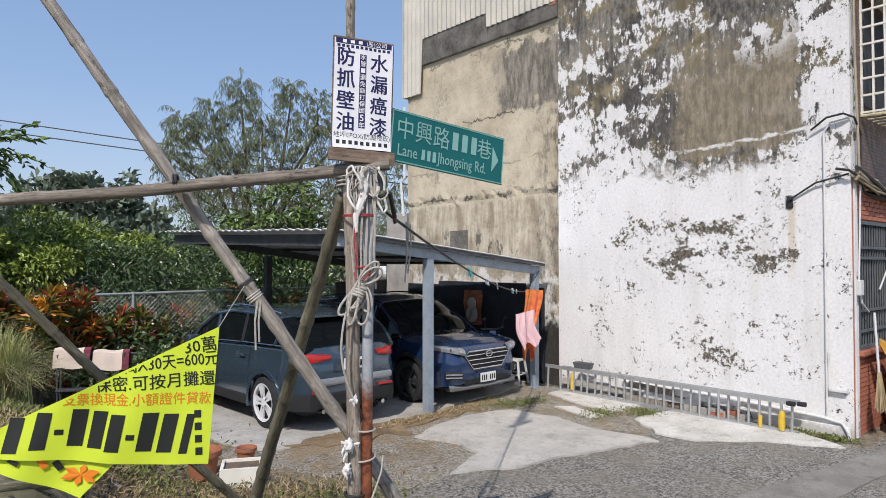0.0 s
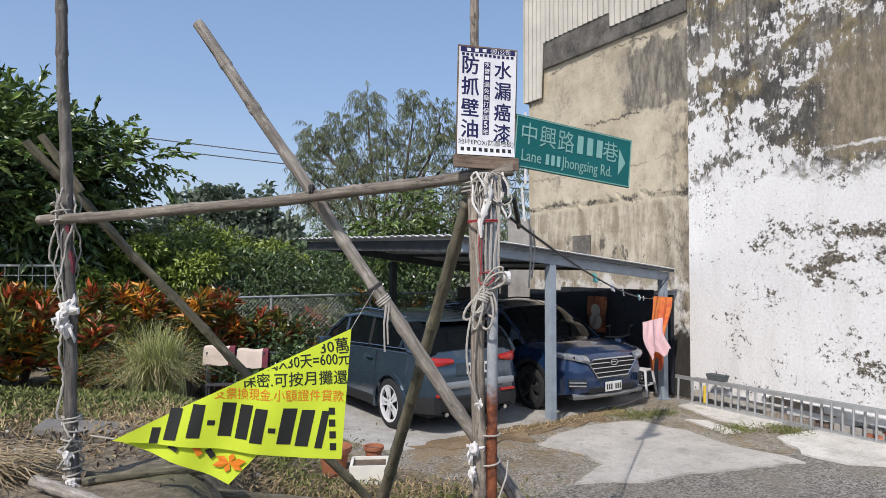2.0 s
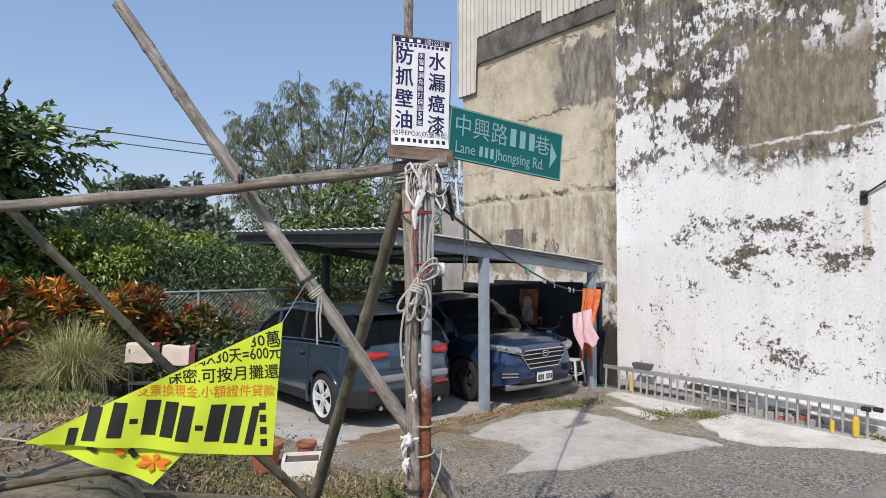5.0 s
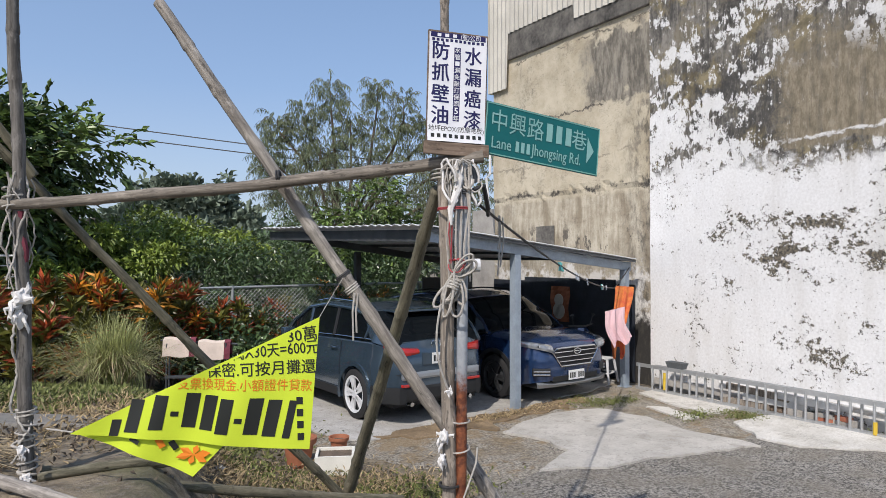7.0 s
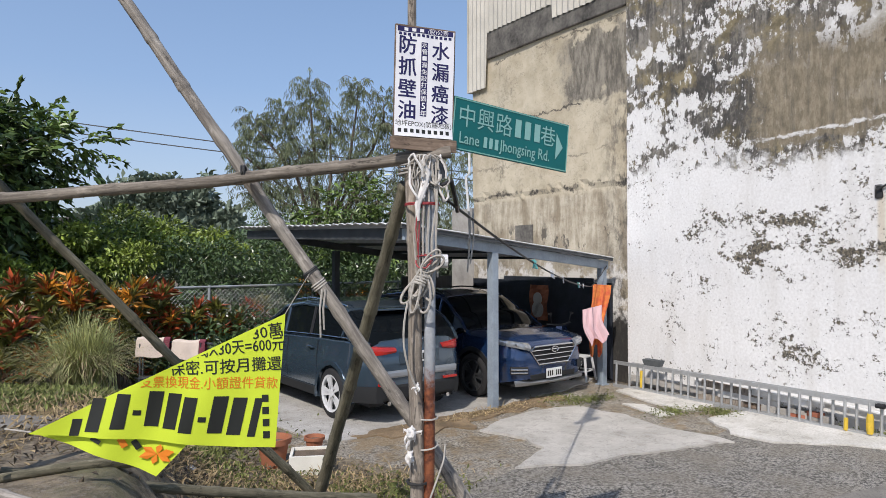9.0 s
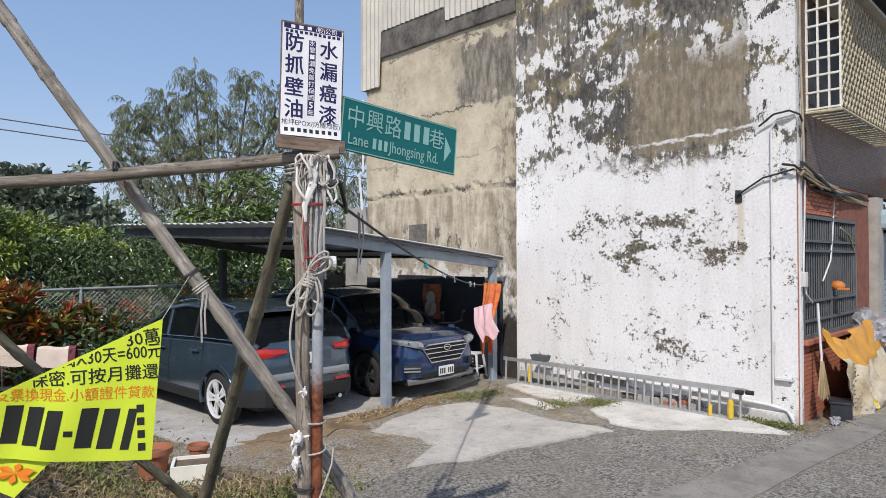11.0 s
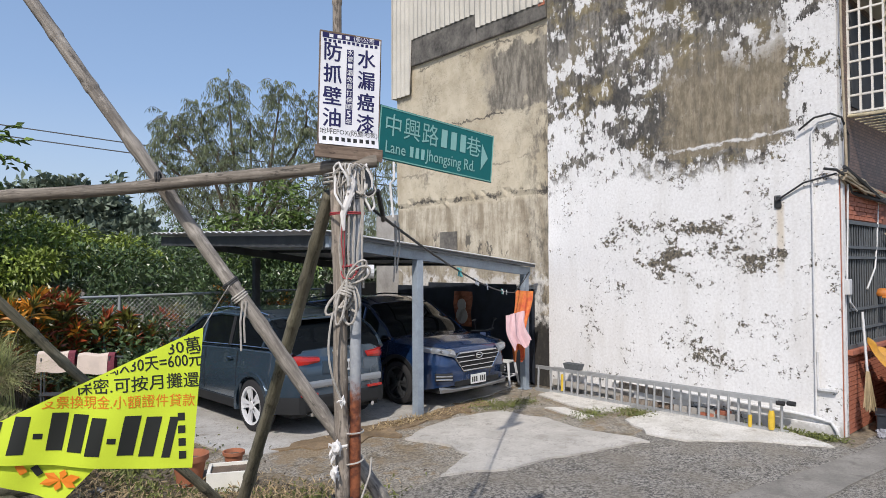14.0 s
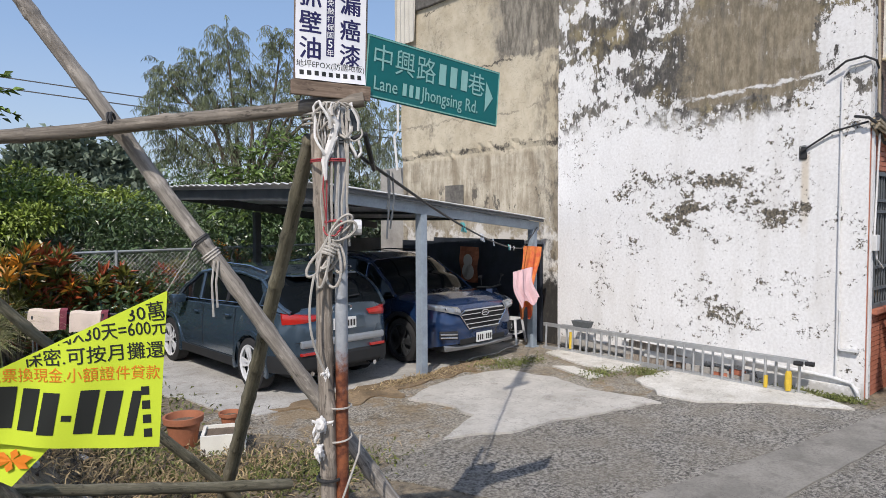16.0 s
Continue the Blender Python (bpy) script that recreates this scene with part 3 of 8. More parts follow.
    "plaster": mat("grey_plaster", (0.36, 0.34, 0.31), 0.9, 0, 0.25, 3, 30, 0.3), "dark_glass": mat("dark_window_glass", (0.02, 0.022, 0.024), 0.08, 0, 0.2, 3, 20, 0),
    "tarp": tarp_material(), "tarp_orange": mat("orange_tarpaulin", (0.50, 0.17, 0.03), 0.6, 0, 0.3, 3, 30, 0.1), "tarp_yellow": mat("yellow_orange_tarpaulin", (0.60, 0.30, 0.035), 0.6, 0, 0.5, 4, 26, 0.3, col2=(0.40, 0.20, 0.05)), "tarp_white": mat("dusty_white_tarpaulin", (0.62, 0.56, 0.45), 0.65, 0, 0.5, 3, 22, 0.3, col2=(0.40, 0.31, 0.17)),
    "bag": mat("plastic_bag", (0.27, 0.27, 0.29), 0.4, 0, 0.35, 4, 25, 0.3), "bag_dark": mat("dark_bag", (0.03, 0.035, 0.045), 0.4, 0, 0.4, 4, 25, 0.3),
    "shutter": mat("blue_roller_shutter", (0.30, 0.37, 0.42), 0.5, 0, 0.15, 4, 30, 0.1), "clear_blue": mat("pale_blue_canopy", (0.34, 0.46, 0.52), 0.3, 0, 0.15, 4, 30, 0.05),
}


# ---- mesh helpers ----
WORLD = {}


def thing(name, at=(0, 0, 0), rz=0.0, label="", category="", group="", kind="", m=None):
    ob = new(name)
    ob.empty_display_size = 0.2
    ob.matrix_basis = m if m is not None else pose(*at, 0, 0, rz)
    WORLD[ob.name] = ob.matrix_basis.copy()
    return tagged(ob, label, category, group, kind)


def mesh_of(bm, name, material, smooth=False):
    me = bpy.data.meshes.new(name)
    bmesh.ops.recalc_face_normals(bm, faces=bm.faces[:])
    bm.to_mesh(me)
    bm.free()
    me.materials.append(M[material])
    if smooth:
        me.polygons.foreach_set("use_smooth", [True] * len(me.polygons))
        me.set_sharp_from_angle(angle=radians(35))
    return me


def part(name, bm, material, parent=None, label="", world=False, smooth=False):
    """Links a bmesh as one mesh object under a thing or a part; world: its points are given in world metres."""
    root = parent
    while root is not None and root.parent is not None:
        root = root.parent
    if world and root is not None:
        bm.transform(WORLD[root.name].inverted())
    ob = new(name, mesh_of(bm, name, material, smooth))
    ob.parent = parent
    if label:
        ob["label"] = label
    return ob


def solo(name, bm, material, label, category, group="", kind="", smooth=False):
    """A thing of one mesh, its points in world metres."""
    return tagged(new(name, mesh_of(bm, name, material, smooth)), label, category, group, kind)


def box(bm, x0, x1, y0, y1, z0, z1, bevel=0.0, m=None):
    v = [bm.verts.new((x, y, z)) for x in (x0, x1) for y in (y0, y1) for z in (z0, z1)]
    fs = [bm.faces.new([v[i] for i in q]) for q in ((0, 1, 3, 2), (4, 6, 7, 5), (0, 4, 5, 1), (2, 3, 7, 6), (0, 2, 6, 4), (1, 5, 7, 3))]
    if bevel:
        es = list({e for f in fs for e in f.edges})
        r = bmesh.ops.bevel(bm, geom=es, offset=bevel, segments=2, affect="EDGES", profile=0.6)
        v = list({w for f in r["faces"] for w in f.verts} | {w for w in v if w.is_valid})
    if m is not None:
        bmesh.ops.transform(bm, matrix=m, verts=[w for w in v if w.is_valid])
    return bm


def B(*a, **k):
    return box(bmesh.new(), *a, **k)


def tube(bm, pts, radii, n=8, cap=True):
    pts = [Vector(p) for p in pts]
    if not hasattr(radii, "__len__"):
        radii = [radii] * len(pts)
    rings, side = [], None
    for i, p in enumerate(pts):
        d = (pts[min(i + 1, len(pts) - 1)] - pts[max(i - 1, 0)]).normalized()
        if side is None:
            side = d.orthogonal().normalized()
        side = (side - d * side.dot(d)).normalized()
        up = d.cross(side)
        rings.append([bm.verts.new(p + (side * math.cos(a) + up * math.sin(a)) * radii[i]) for a in [2 * math.pi * k / n for k in range(n)]])
    for a, b in zip(rings, rings[1:]):
        for k in range(n):
            bm.faces.new((a[k], a[(k + 1) % n], b[(k + 1) % n], b[k]))
    if cap:
        bm.faces.new(rings[0][::-1])
        bm.faces.new(rings[-1])
    return bm


def T(pts, r, n=8):
    return tube(bmesh.new(), pts, r, n)


def sag(a, b, drop, n=14):
    a, b = Vector(a), Vector(b)
    return [a.lerp(b, i / n) - Vector((0, 0, 4 * drop * (i / n) * (1 - i / n))) for i in range(n + 1)]


def bamboo(a, b, r0, r1, seed, bend=0.02, dip=0.0, n=10):
    """A bamboo pole from a to b, with proud nodes and a slight bend; dip: how far it sags towards its own -y."""
    rnd = random.Random(seed)
    a, b = Vector(a), Vector(b)
    length = (b - a).length
    side = (b - a).orthogonal().normalized()
    pts, rad, d, node = [], [], 0.0, rnd.uniform(0.08, 0.25)
    while d < length:
        f = d / length
        near = abs(d - node)
        pts.append(a.lerp(b, f) + side * (bend * math.sin(f * math.pi) + 0.004 * math.sin(d * 7 + seed)) - Vector((0, dip * math.sin(f * math.pi), 0)))
        r = r0 + (r1 - r0) * f
        rad.append(r * (1.13 if near < 0.012 else 1.0))
        if near < 0.012 and d >= node:
            node += rnd.uniform(0.24, 0.34)
        step = 0.012 if abs(d + 0.012 - node) < 0.03 else 0.05
        d += step
    pts.append(b)
    rad.append(r1)
    return T(pts, rad, n)


def from_data(name, verts, faces, material):
    me = bpy.data.meshes.new(name)
    me.from_pydata(verts, [], faces)
    me.materials.append(M[material])
    return me


def leaves(name, centres, normals_up, rng, length, width, material, droop=0.0, dirs=None, fold=0.25):
    """Many small pointed leaves in one mesh: each of two folded halves."""
    c = np.asarray(centres, float)
    n = len(c)
    d = rng.normal(size=(n, 3)) if dirs is None else np.asarray(dirs, float) + rng.normal(size=(n, 3)) * 0.25
    d[:, 2] += normals_up - droop
    d /= np.linalg.norm(d, axis=1)[:, None]
    s = np.cross(d, rng.normal(size=(n, 3)) * 0.5 + np.array([0, 0, 1.0]))
    s /= np.linalg.norm(s, axis=1)[:, None] + 1e-9
    u = np.cross(s, d)
    ln = (length * rng.uniform(0.6, 1.25, n))[:, None]
    wd = (width * rng.uniform(0.7, 1.2, n))[:, None]
    base, tip = c, c + d * ln - np.array([0, 0, 1]) * ln * 0.12
    mid = c + d * ln * 0.5
    l, r = mid + s * wd * 0.5 + u * wd * fold, mid - s * wd * 0.5 + u * wd * fold
    v = np.stack([base, l, tip, r], 1).reshape(-1, 3)
    k = np.arange(n)[:, None] * 4
    f = np.concatenate([k + [0, 1, 2], k + [0, 2, 3]])
    return from_data(name, v.tolist(), f.tolist(), material)


def text_mesh(body, size, align="CENTER", heavy=0.0):
    cu = bpy.data.curves.new("lettering", "FONT")
    cu.body, cu.size, cu.align_x, cu.align_y, cu.resolution_u = body, size, align, "CENTER", 2
    cu.offset = heavy * size
    ob = bpy.data.objects.new("lettering", cu)
    me = bpy.data.meshes.new_from_object(ob)
    bpy.data.objects.remove(ob)
    bpy.data.curves.remove(cu)
    return me


def lettering(name, body, size, parent, material, x, z, y=-0.006, sx=1.0, shear=0.0, rot=0.0, bold=0.0):
    """Letters in the plane of a panel (x to the right, z up), facing its -y."""
    me = text_mesh(body, size)
    bm = bmesh.new()
    bm.from_mesh(me)
    bpy.data.meshes.remove(me)
    xs = [v.co.x for v in bm.verts]
    ys = [v.co.y for v in bm.verts]
    cx, cy = (min(xs) + max(xs)) / 2, (min(ys) + max(ys)) / 2
    ca, sa = math.cos(radians(rot)), math.sin(radians(rot))
    for v in bm.verts:
        px, pz = (v.co.x - cx) * sx + shear * (v.co.y - cy), v.co.y - cy
        v.co = (x + px * ca - pz * sa, y, z + px * sa + pz * ca)
    if bold:
        base = bm.verts[:] + bm.edges[:] + bm.faces[:]
        for k, (dx, dz) in enumerate(((1, 0), (-1, 0), (0, 1), (0, -1))):
            d = bmesh.ops.duplicate(bm, geom=base)
            bmesh.ops.translate(bm, vec=(dx * bold * size, -0.00015 * (k + 1), dz * bold * size * 0.7), verts=[v for v in d["geom"] if isinstance(v, bmesh.types.BMVert)])
    me = bpy.data.meshes.new(name)
    bm.to_mesh(me)
    bm.free()
    me.materials.append(M[material])
    ob = new(name, me)
    ob.parent = parent
    return ob


def bar(name, parent, material, x, z, w, h, y=-0.006, shear=0.0, rot=0.0):
    bm = bmesh.new()
    ca, sa = math.cos(radians(rot)), math.sin(radians(rot))
    q = []
    for px, pz in ((-w / 2, -h / 2), (w / 2, -h / 2), (w / 2, h / 2), (-w / 2, h / 2)):
        px += shear * pz
        q.append(bm.verts.new((x + px * ca - pz * sa, y, z + px * sa + pz * ca)))
    bm.faces.new(q)
    return part(name, bm, material, parent)


def laid(ob, surface, lift, cell):
    """Lays flat print on a curved sheet: finer where it is large, and lift metres proud of the sheet."""
    bm = bmesh.new()
    bm.from_mesh(ob.data)
    for _ in range(4):
        es = [e for e in bm.edges if e.calc_length() > cell]
        if not es:
            break
        bmesh.ops.subdivide_edges(bm, edges=es, cuts=1)
        bmesh.ops.triangulate(bm, faces=bm.faces[:])
    for v in bm.verts:
        v.co.y = surface(v.co.x, v.co.z) - lift
    bm.to_mesh(ob.data)
    bm.free()
    return ob


# ---- ground ----
EYE0, FWD, RGT = Vector((0.47, 0.17, 0)), Vector((0.699, 0.715, 0)), Vector((0.715, -0.699, 0))


def ramp01(v, lo, hi):
    v = max(0.0, min(1.0, (v - lo) / (hi - lo)))
    return v * v * (3 - 2 * v)


def height(x, y):
    """The lot lies at 0; the lane in front of it and the garden bank beside it lie higher."""
    p = Vector((x, y, 0)) - EYE0
    d, l = p.dot(FWD), p.dot(RGT)
    base = 0.72 * (1 - ramp01(d, 3.5, 5.5))
    if d < 3.5:
        base = 0.72 * (1 - ramp01(l, 3.5, 6.0))
    q = l / max(d, 0.8)
    top = 1.08 - 0.56 * ramp01(d, 3.6, 9.5)
    edge = -0.36 - 0.12 * ramp01(d, 5.5, 8.5)
    bank = top * ramp01(-q, -edge, -edge + 0.28) if d > 0 else 0.72
    h = max(base, bank)
    far = p.length
    if far < 30:
        h += 0.012 * noise.noise((x * 1.3, y * 1.3, 0)) * min(1, h * 4) + 0.02 * noise.noise((x * 0.6, y * 0.6, 3)) * min(1, h * 3)
    return h


def build_ground():
    verts, faces = [], []
    rings = [0.35 * 1.035 ** i for i in range(130)]
    rings += [rings[-1] * 1.25 ** i for i in range(1, 24)]
    n = 200
    for r in rings:
        for k in range(n):
            a = 2 * math.pi * k / n
            x, y = EYE0.x + r * math.cos(a), EYE0.y + r * math.sin(a)
            verts.append((x, y, height(x, y)))
    for i in range(len(rings) - 1):
        for k in range(n):
            a, b = i * n + k, i * n + (k + 1) % n
            faces.append((a, a + n, b + n, b))
    faces.append(tuple(range(n)))
    ob = new("ground", from_data("ground", verts, faces, "ground"))
    ob.data.polygons.foreach_set("use_smooth", [True] * len(ob.data.polygons))
    tagged(ob, "dry brown soil with moss and gravel around the lot", "ground", kind="structure")


def sheet(name, outline, top, material, label, category, rough_edge=0.05, thick=0.03, cell=0.12, seed=1):
    """A thin poured patch with a ragged edge, lying on the lot."""
    pts = [Vector((*p, 0)) for p in outline]
    ring = []
    for a, b in zip(pts, pts[1:] + pts[:1]):
        k = max(1, int((b - a).length / cell))
        for i in range(k):
            p = a.lerp(b, i / k)
            w = rough_edge
            ring.append((p.x + w * noise.noise((p.x * 3, p.y * 3, seed)) * 1.6, p.y + w * noise.noise((p.x * 3, p.y * 3, seed + 9)) * 1.6))
    bm = bmesh.new()
    up = [bm.verts.new((x, y, top)) for x, y in ring]
    dn = [bm.verts.new((x, y, top - thick)) for x, y in ring]
    bm.faces.new(up)
    for i in range(len(ring)):
        j = (i + 1) % len(ring)
        bm.faces.new((up[i], dn[i], dn[j], up[j]))
    bmesh.ops.triangulate(bm, faces=bm.faces[:])
    return solo(name, bm, material, label, category, kind="structure")


build_ground()
sheet("pavement", [(4.0, 7.5), (4.3, 6.3), (4.7, 5.6), (4.6, 5.0), (5.5, 4.0), (8, 3.0), (9.6, 2.2), (10.14, 2.46), (10.4, 8.2), (7.0, 7.9), (4.4, 7.9)], 0.006, "gravel", "worn gravelly ground with brown soil between the concrete patches", "ground", 0.1, seed=8)
# the asphalt of the lane, level part
sheet("road", [(4.3, 4.9), (5.45, 5.1), (6.1, 5.0), (6.9, 4.75), (7.6, 4.45), (8.0, 4.25), (8.7, 4.5), (8.6, 3.95), (9.1, 3.3), (9.55, 2.5), (9.7, 2.25), (16, 1.6), (30, 0.5), (30, -8), (6.5, -6), (6.2, 0), (5.6, 2.2), (4.7, 3.9)], 0.014, "asphalt", "worn grey asphalt of the lane beside the lot", "road", 0.04)
sheet("pavement", [(6.2, 2.85), (7.25, 2.61), (8.29, 2.38), (9.6, 2.12), (14, 1.5), (14, 1.1), (9.5, 1.69), (8.4, 1.88), (7.3, 2.02), (6.3, 2.17), (5.7, 2.25), (5.55, 3.0)], 0.03, "gutter", "smooth concrete gutter strip across the lane", "gutter", 0.008)
sheet("pavement", [(4.1, 8.8), (4.25, 7.7), (4.5, 7.2), (5.2, 7.2), (6.0, 7.25), (7.1, 7.2), (7.9, 7.45), (9.4, 7.6), (10.3, 7.9), (10.6, 13.2), (4.6, 13.0), (4.25, 10.8)], 0.02, "slab", "concrete slab floor under the carport", "pavement", 0.06)
sheet("pavement", [(6.17, 6.48), (7.16, 6.78), (8.24, 6.62), (8.3, 5.75), (8.15, 5.05), (8.2, 4.1), (7.52, 4.36), (6.81, 4.62), (6.16, 4.7), (5.45, 5.1), (6.2, 5.4), (6.3, 5.75)], 0.036, "concrete", "pale poured concrete patch with a ragged edge", "concrete patch", 0.07, seed=2)
sheet("pavement", [(9.6, 6.9), (10.25, 6.9), (10.2, 5.3), (9.75, 5.35), (9.29, 5.44), (9.28, 5.89)], 0.032, "white_concrete", "limewashed concrete patch beside the ladder", "concrete patch", 0.09, seed=3)
sheet("pavement", [(9.02, 4.96), (9.7, 4.9), (10.05, 4.8), (9.95, 3.0), (9.55, 2.42), (9.12, 3.22), (8.59, 3.85), (8.51, 4.31)], 0.034, "white_concrete", "limewashed concrete strip along the wall", "concrete patch", 0.07, seed=4)
sheet("pavement", [(8.93, 6.25), (9.12, 6.05), (8.91, 5.41), (8.64, 5.47)], 0.03, "white_concrete", "small limewashed concrete patch", "concrete patch", 0.05, seed=5)

sheet("pavement", [(4.7, 7.3), (6.0, 7.34), (7.1, 7.3), (7.9, 7.5), (8.6, 7.5), (8.5, 7.1), (7.7, 6.95), (6.9, 6.93), (6.2, 6.7), (5.7, 6.75), (5.1, 6.9), (4.8, 7.0)], 0.026, "orange_soil", "orange-brown soil spilt along the edge of the slab", "soil strip", 0.16, cell=0.06, seed=6)


# ---- the two houses by the lot ----
HM = pose(10.1, 2.45, 0, 0, 0, -3.33)


def white_house():
    h = thing("house", m=HM, label="house with peeling whitewashed side wall and red brick front", category="house")
    wall = bmesh.new()
    # side wall, gently uneven, with thickness
    nv, nz = 48, 80
    grid = [[wall.verts.new((0.012 * noise.noise((0, i * 0.21, j * 0.23)), 4.77 * i / nv, 8.6 * j / nz)) for j in range(nz + 1)] for i in range(nv + 1)]
    for i in range(nv):
        for j in range(nz):
            wall.faces.new((grid[i][j], grid[i + 1][j], grid[i + 1][j + 1], grid[i][j + 1]))
    box(wall, 0.02, 0.25, 0.001, 4.768, 0, 8.599)
    part("wall_side", wall, "white_wall", h, "whitewash peeling off grey render with black mould")
    # ragged render plinth line
    part("plinth", B(-0.035, -0.002, 0.02, 3.0, 0, 0.16, 0.01), "white_wall", h)
    part("wall_back", B(0.26, 12, 4.5, 4.76, 0, 8.6), "plaster", h)
    part("roof", B(0.0, 12, 0.0, 4.76, 8.602, 8.75), "plaster", h)
    # street front: brick below, brown tile above
    fr = bmesh.new()
    box(fr, 0.06, 0.27, 0.03, 0.2, 0, 3.35)
    box(fr, 0.27, 2.95, 0.03, 0.2, 0, 1.12)
    box(fr, 0.27, 2.95, 0.03, 0.2, 2.84, 3.35)
    box(fr, 2.95, 3.9, 0.03, 0.2, 0, 3.35)
    front = part("wall_front", fr, "mortar", h, "red painted brick wall")
    part("wall_upper", B(0.02, 12, 0.02, 0.2, 3.352, 8.6), "brown_tile", h, "brown mosaic tile wall")
    part("wall_corner", B(0.03, 0.058, -0.004, 0.12, 0, 3.35), "brick", h)
    part("wall_inside", B(0.3, 12, 0.6, 0.64, 0, 3.34), "steel_dark", h)
    brick = mesh_of(B(-0.1, 0.1, -0.012, 0.012, -0.027, 0.027, 0.003), "brick", "brick")
    rnd = random.Random(4)
    count = 0
    for row in range(54):
        z = 0.035 + row * 0.062
        off = 0.105 if row % 2 else 0.0
        for k in range(20):
            x = 0.17 + off + k * 0.21
            if x > 3.8 or (0.2 < x < 2.98 and 1.09 < z < 2.86):
                continue
            if count >= 300 and x > 2.0:
                continue
            b = new("brick", brick)
            b.parent = front
            b.location = (x, 0.027 + rnd.uniform(-0.002, 0.002), z)
            count += 1
    # barred window
    w = part("window", B(0.29, 2.93, 0.13, 0.15, 1.13, 2.83), "dark_glass", h, "dark window behind iron bars")
    f = bmesh.new()
    for a in ((0.27, 2.95, 0.0, 0.05, 1.12, 1.17), (0.27, 2.95, 0.0, 0.05, 2.79, 2.84), (0.27, 0.32, 0.0, 0.05, 1.17, 2.79), (2.9, 2.95, 0.0, 0.05, 1.17, 2.79), (1.58, 1.62, 0.0, 0.05, 1.17, 2.79)):
        box(f, *a)
    part("frame", f, "iron", w)
    for z in (1.35, 1.62, 2.32, 2.46):
        part("crossbar", B(0.32, 2.9, -0.005, 0.02, z, z + 0.035), "iron", w)
    for k in range(24):
        x = 0.4 + k * 0.107
        part("iron_bar", T([(x, 0.03, 1.17), (x, 0.03, 2.79)], 0.011, 6), "iron", w)
    part("sill", B(0.25, 2.97, -0.06, 0.04, 1.05, 1.118, 0.01), "brick", h)
    # window cage on the upper storey
    cage = part("window_cage", T([(0.5, 0.02, 4.25), (0.5, -0.42, 4.25), (4.3, -0.42, 4.25), (4.3, 0.02, 4.25)], 0.02, 6), "cream_iron", h, "white iron window cage jutting out")
    for k in range(18):
        part("floor_bar", T([(0.6 + k * 0.21, -0.42, 4.25), (0.6 + k * 0.21, 0.02, 4.25)], 0.011, 5), "cream_iron", cage)
    for k in range(4):
        y = -0.42 + k * 0.138
        part("upright_bar", B(0.497, 0.527, y, y + 0.024, 4.27, 5.9), "white_iron", cage)
    for k in range(8):
        z = 4.28 + k * 0.23
        part("cross_bar", B(0.493, 0.531, -0.41, 0.02, z, z + 0.026), "white_iron", cage)
    lat = bmesh.new()
    for k in range(-8, 24):
        for s in (1, -1):
            x0 = 0.5 + k * 0.16
            x1 = x0 + s * 1.3
            a, b = Vector((x0, -0.42, 4.28)), Vector((x1, -0.42, 5.9))
            t0, t1 = 0.0, 1.0
            for lim, sg in ((0.5, 1), (4.3, -1)):
                for which in (0, 1):
                    p = a if which == 0 else b
                    if (p.x - lim) * sg < 0:
                        o = b if which == 0 else a
                        if (o.x - lim) * sg <= 0:
                            t0 = 9
                            continue
                        t = (lim - a.x) / (b.x - a.x)
                        if which == 0:
                            t0 = max(t0, t)
                        else:
                            t1 = min(t1, t)
            if t0 < t1:
                tube(lat, [a.lerp(b, t0), a.lerp(b, t1)], 0.011, 4)
    part("lattice", lat, "cream_iron", cage, "cream diamond lattice")
    part("cage_roof", B(0.42, 4.4, -0.55, 0.05, 5.92, 5.97), "tin", cage)
    part("awning", B(0.4, 12, -0.9, 0.0, 6.2, 6.3), "steel_dark", h)
    part("upper_window", B(0.6, 4.2, 0.0, 0.018, 4.4, 5.8), "steel_dark", h)
    # next shop along the front
    part("pillar", B(3.95, 4.35, -0.1, 0.2, 0, 3.3), "plaster", h)
    sh = part("shutter", B(4.4, 6.2, 0.05, 0.08, 0, 2.7), "shutter", h, "blue-grey roller shutter")
    for k in range(26):
        part("shutter_slat", B(4.4, 6.2, 0.02, 0.052, 0.05 + k * 0.1, 0.13 + k * 0.1), "shutter", sh)
    part("canopy", B(4.2, 6.5, -0.5, 0.05, 2.75, 3.1, 0.1), "clear_blue", h, "pale blue rounded shop canopy")
    part("wall_shop", B(6.25, 12, 0.0, 0.2, 0, 3.35), "plaster", h)
    part("balcony", B(5.2, 9.0, -0.9, 0.0, 3.6, 3.75), "brown_tile", h)
    for k in range(12):
        part("balcony_bar", T([(5.3 + k * 0.3, -0.85, 3.75), (5.3 + k * 0.3, -0.85, 4.7)], 0.012, 5), "white_iron", h)
    # pipes on the wall
    pp = part("drain_pipe", T([(-0.03, 0.3, 0.25), (-0.03, 0.3, 4.0), (-0.03, 0.22, 4.12), (-0.03, 0.0, 4.15)], 0.014, 8), "pvc", h, "grey plastic pipe")
    part("water_pipe", T([(-0.04, 3.4, 0.30), (-0.04, 1.6, 0.30), (-0.04, 0.35, 0.24), (-0.04, 0.12, 0.2), (-0.05, 0.05, 0.1), (-0.05, 0.03, 0.0)], 0.024, 8), "pvc", h, "white pipe along the foot of the wall")
    part("corner_pipe", T([(0.08, -0.01, 0.02), (0.08, -0.01, 3.3)], 0.018, 8), "pvc", h)
    part("conduit", T([(-0.03, 0.75, 3.13), (-0.05, 0.4, 3.34), (-0.06, 0.0, 3.42)], 0.013, 8), "cable", h, "dark conduit coming out of a hole in the wall")
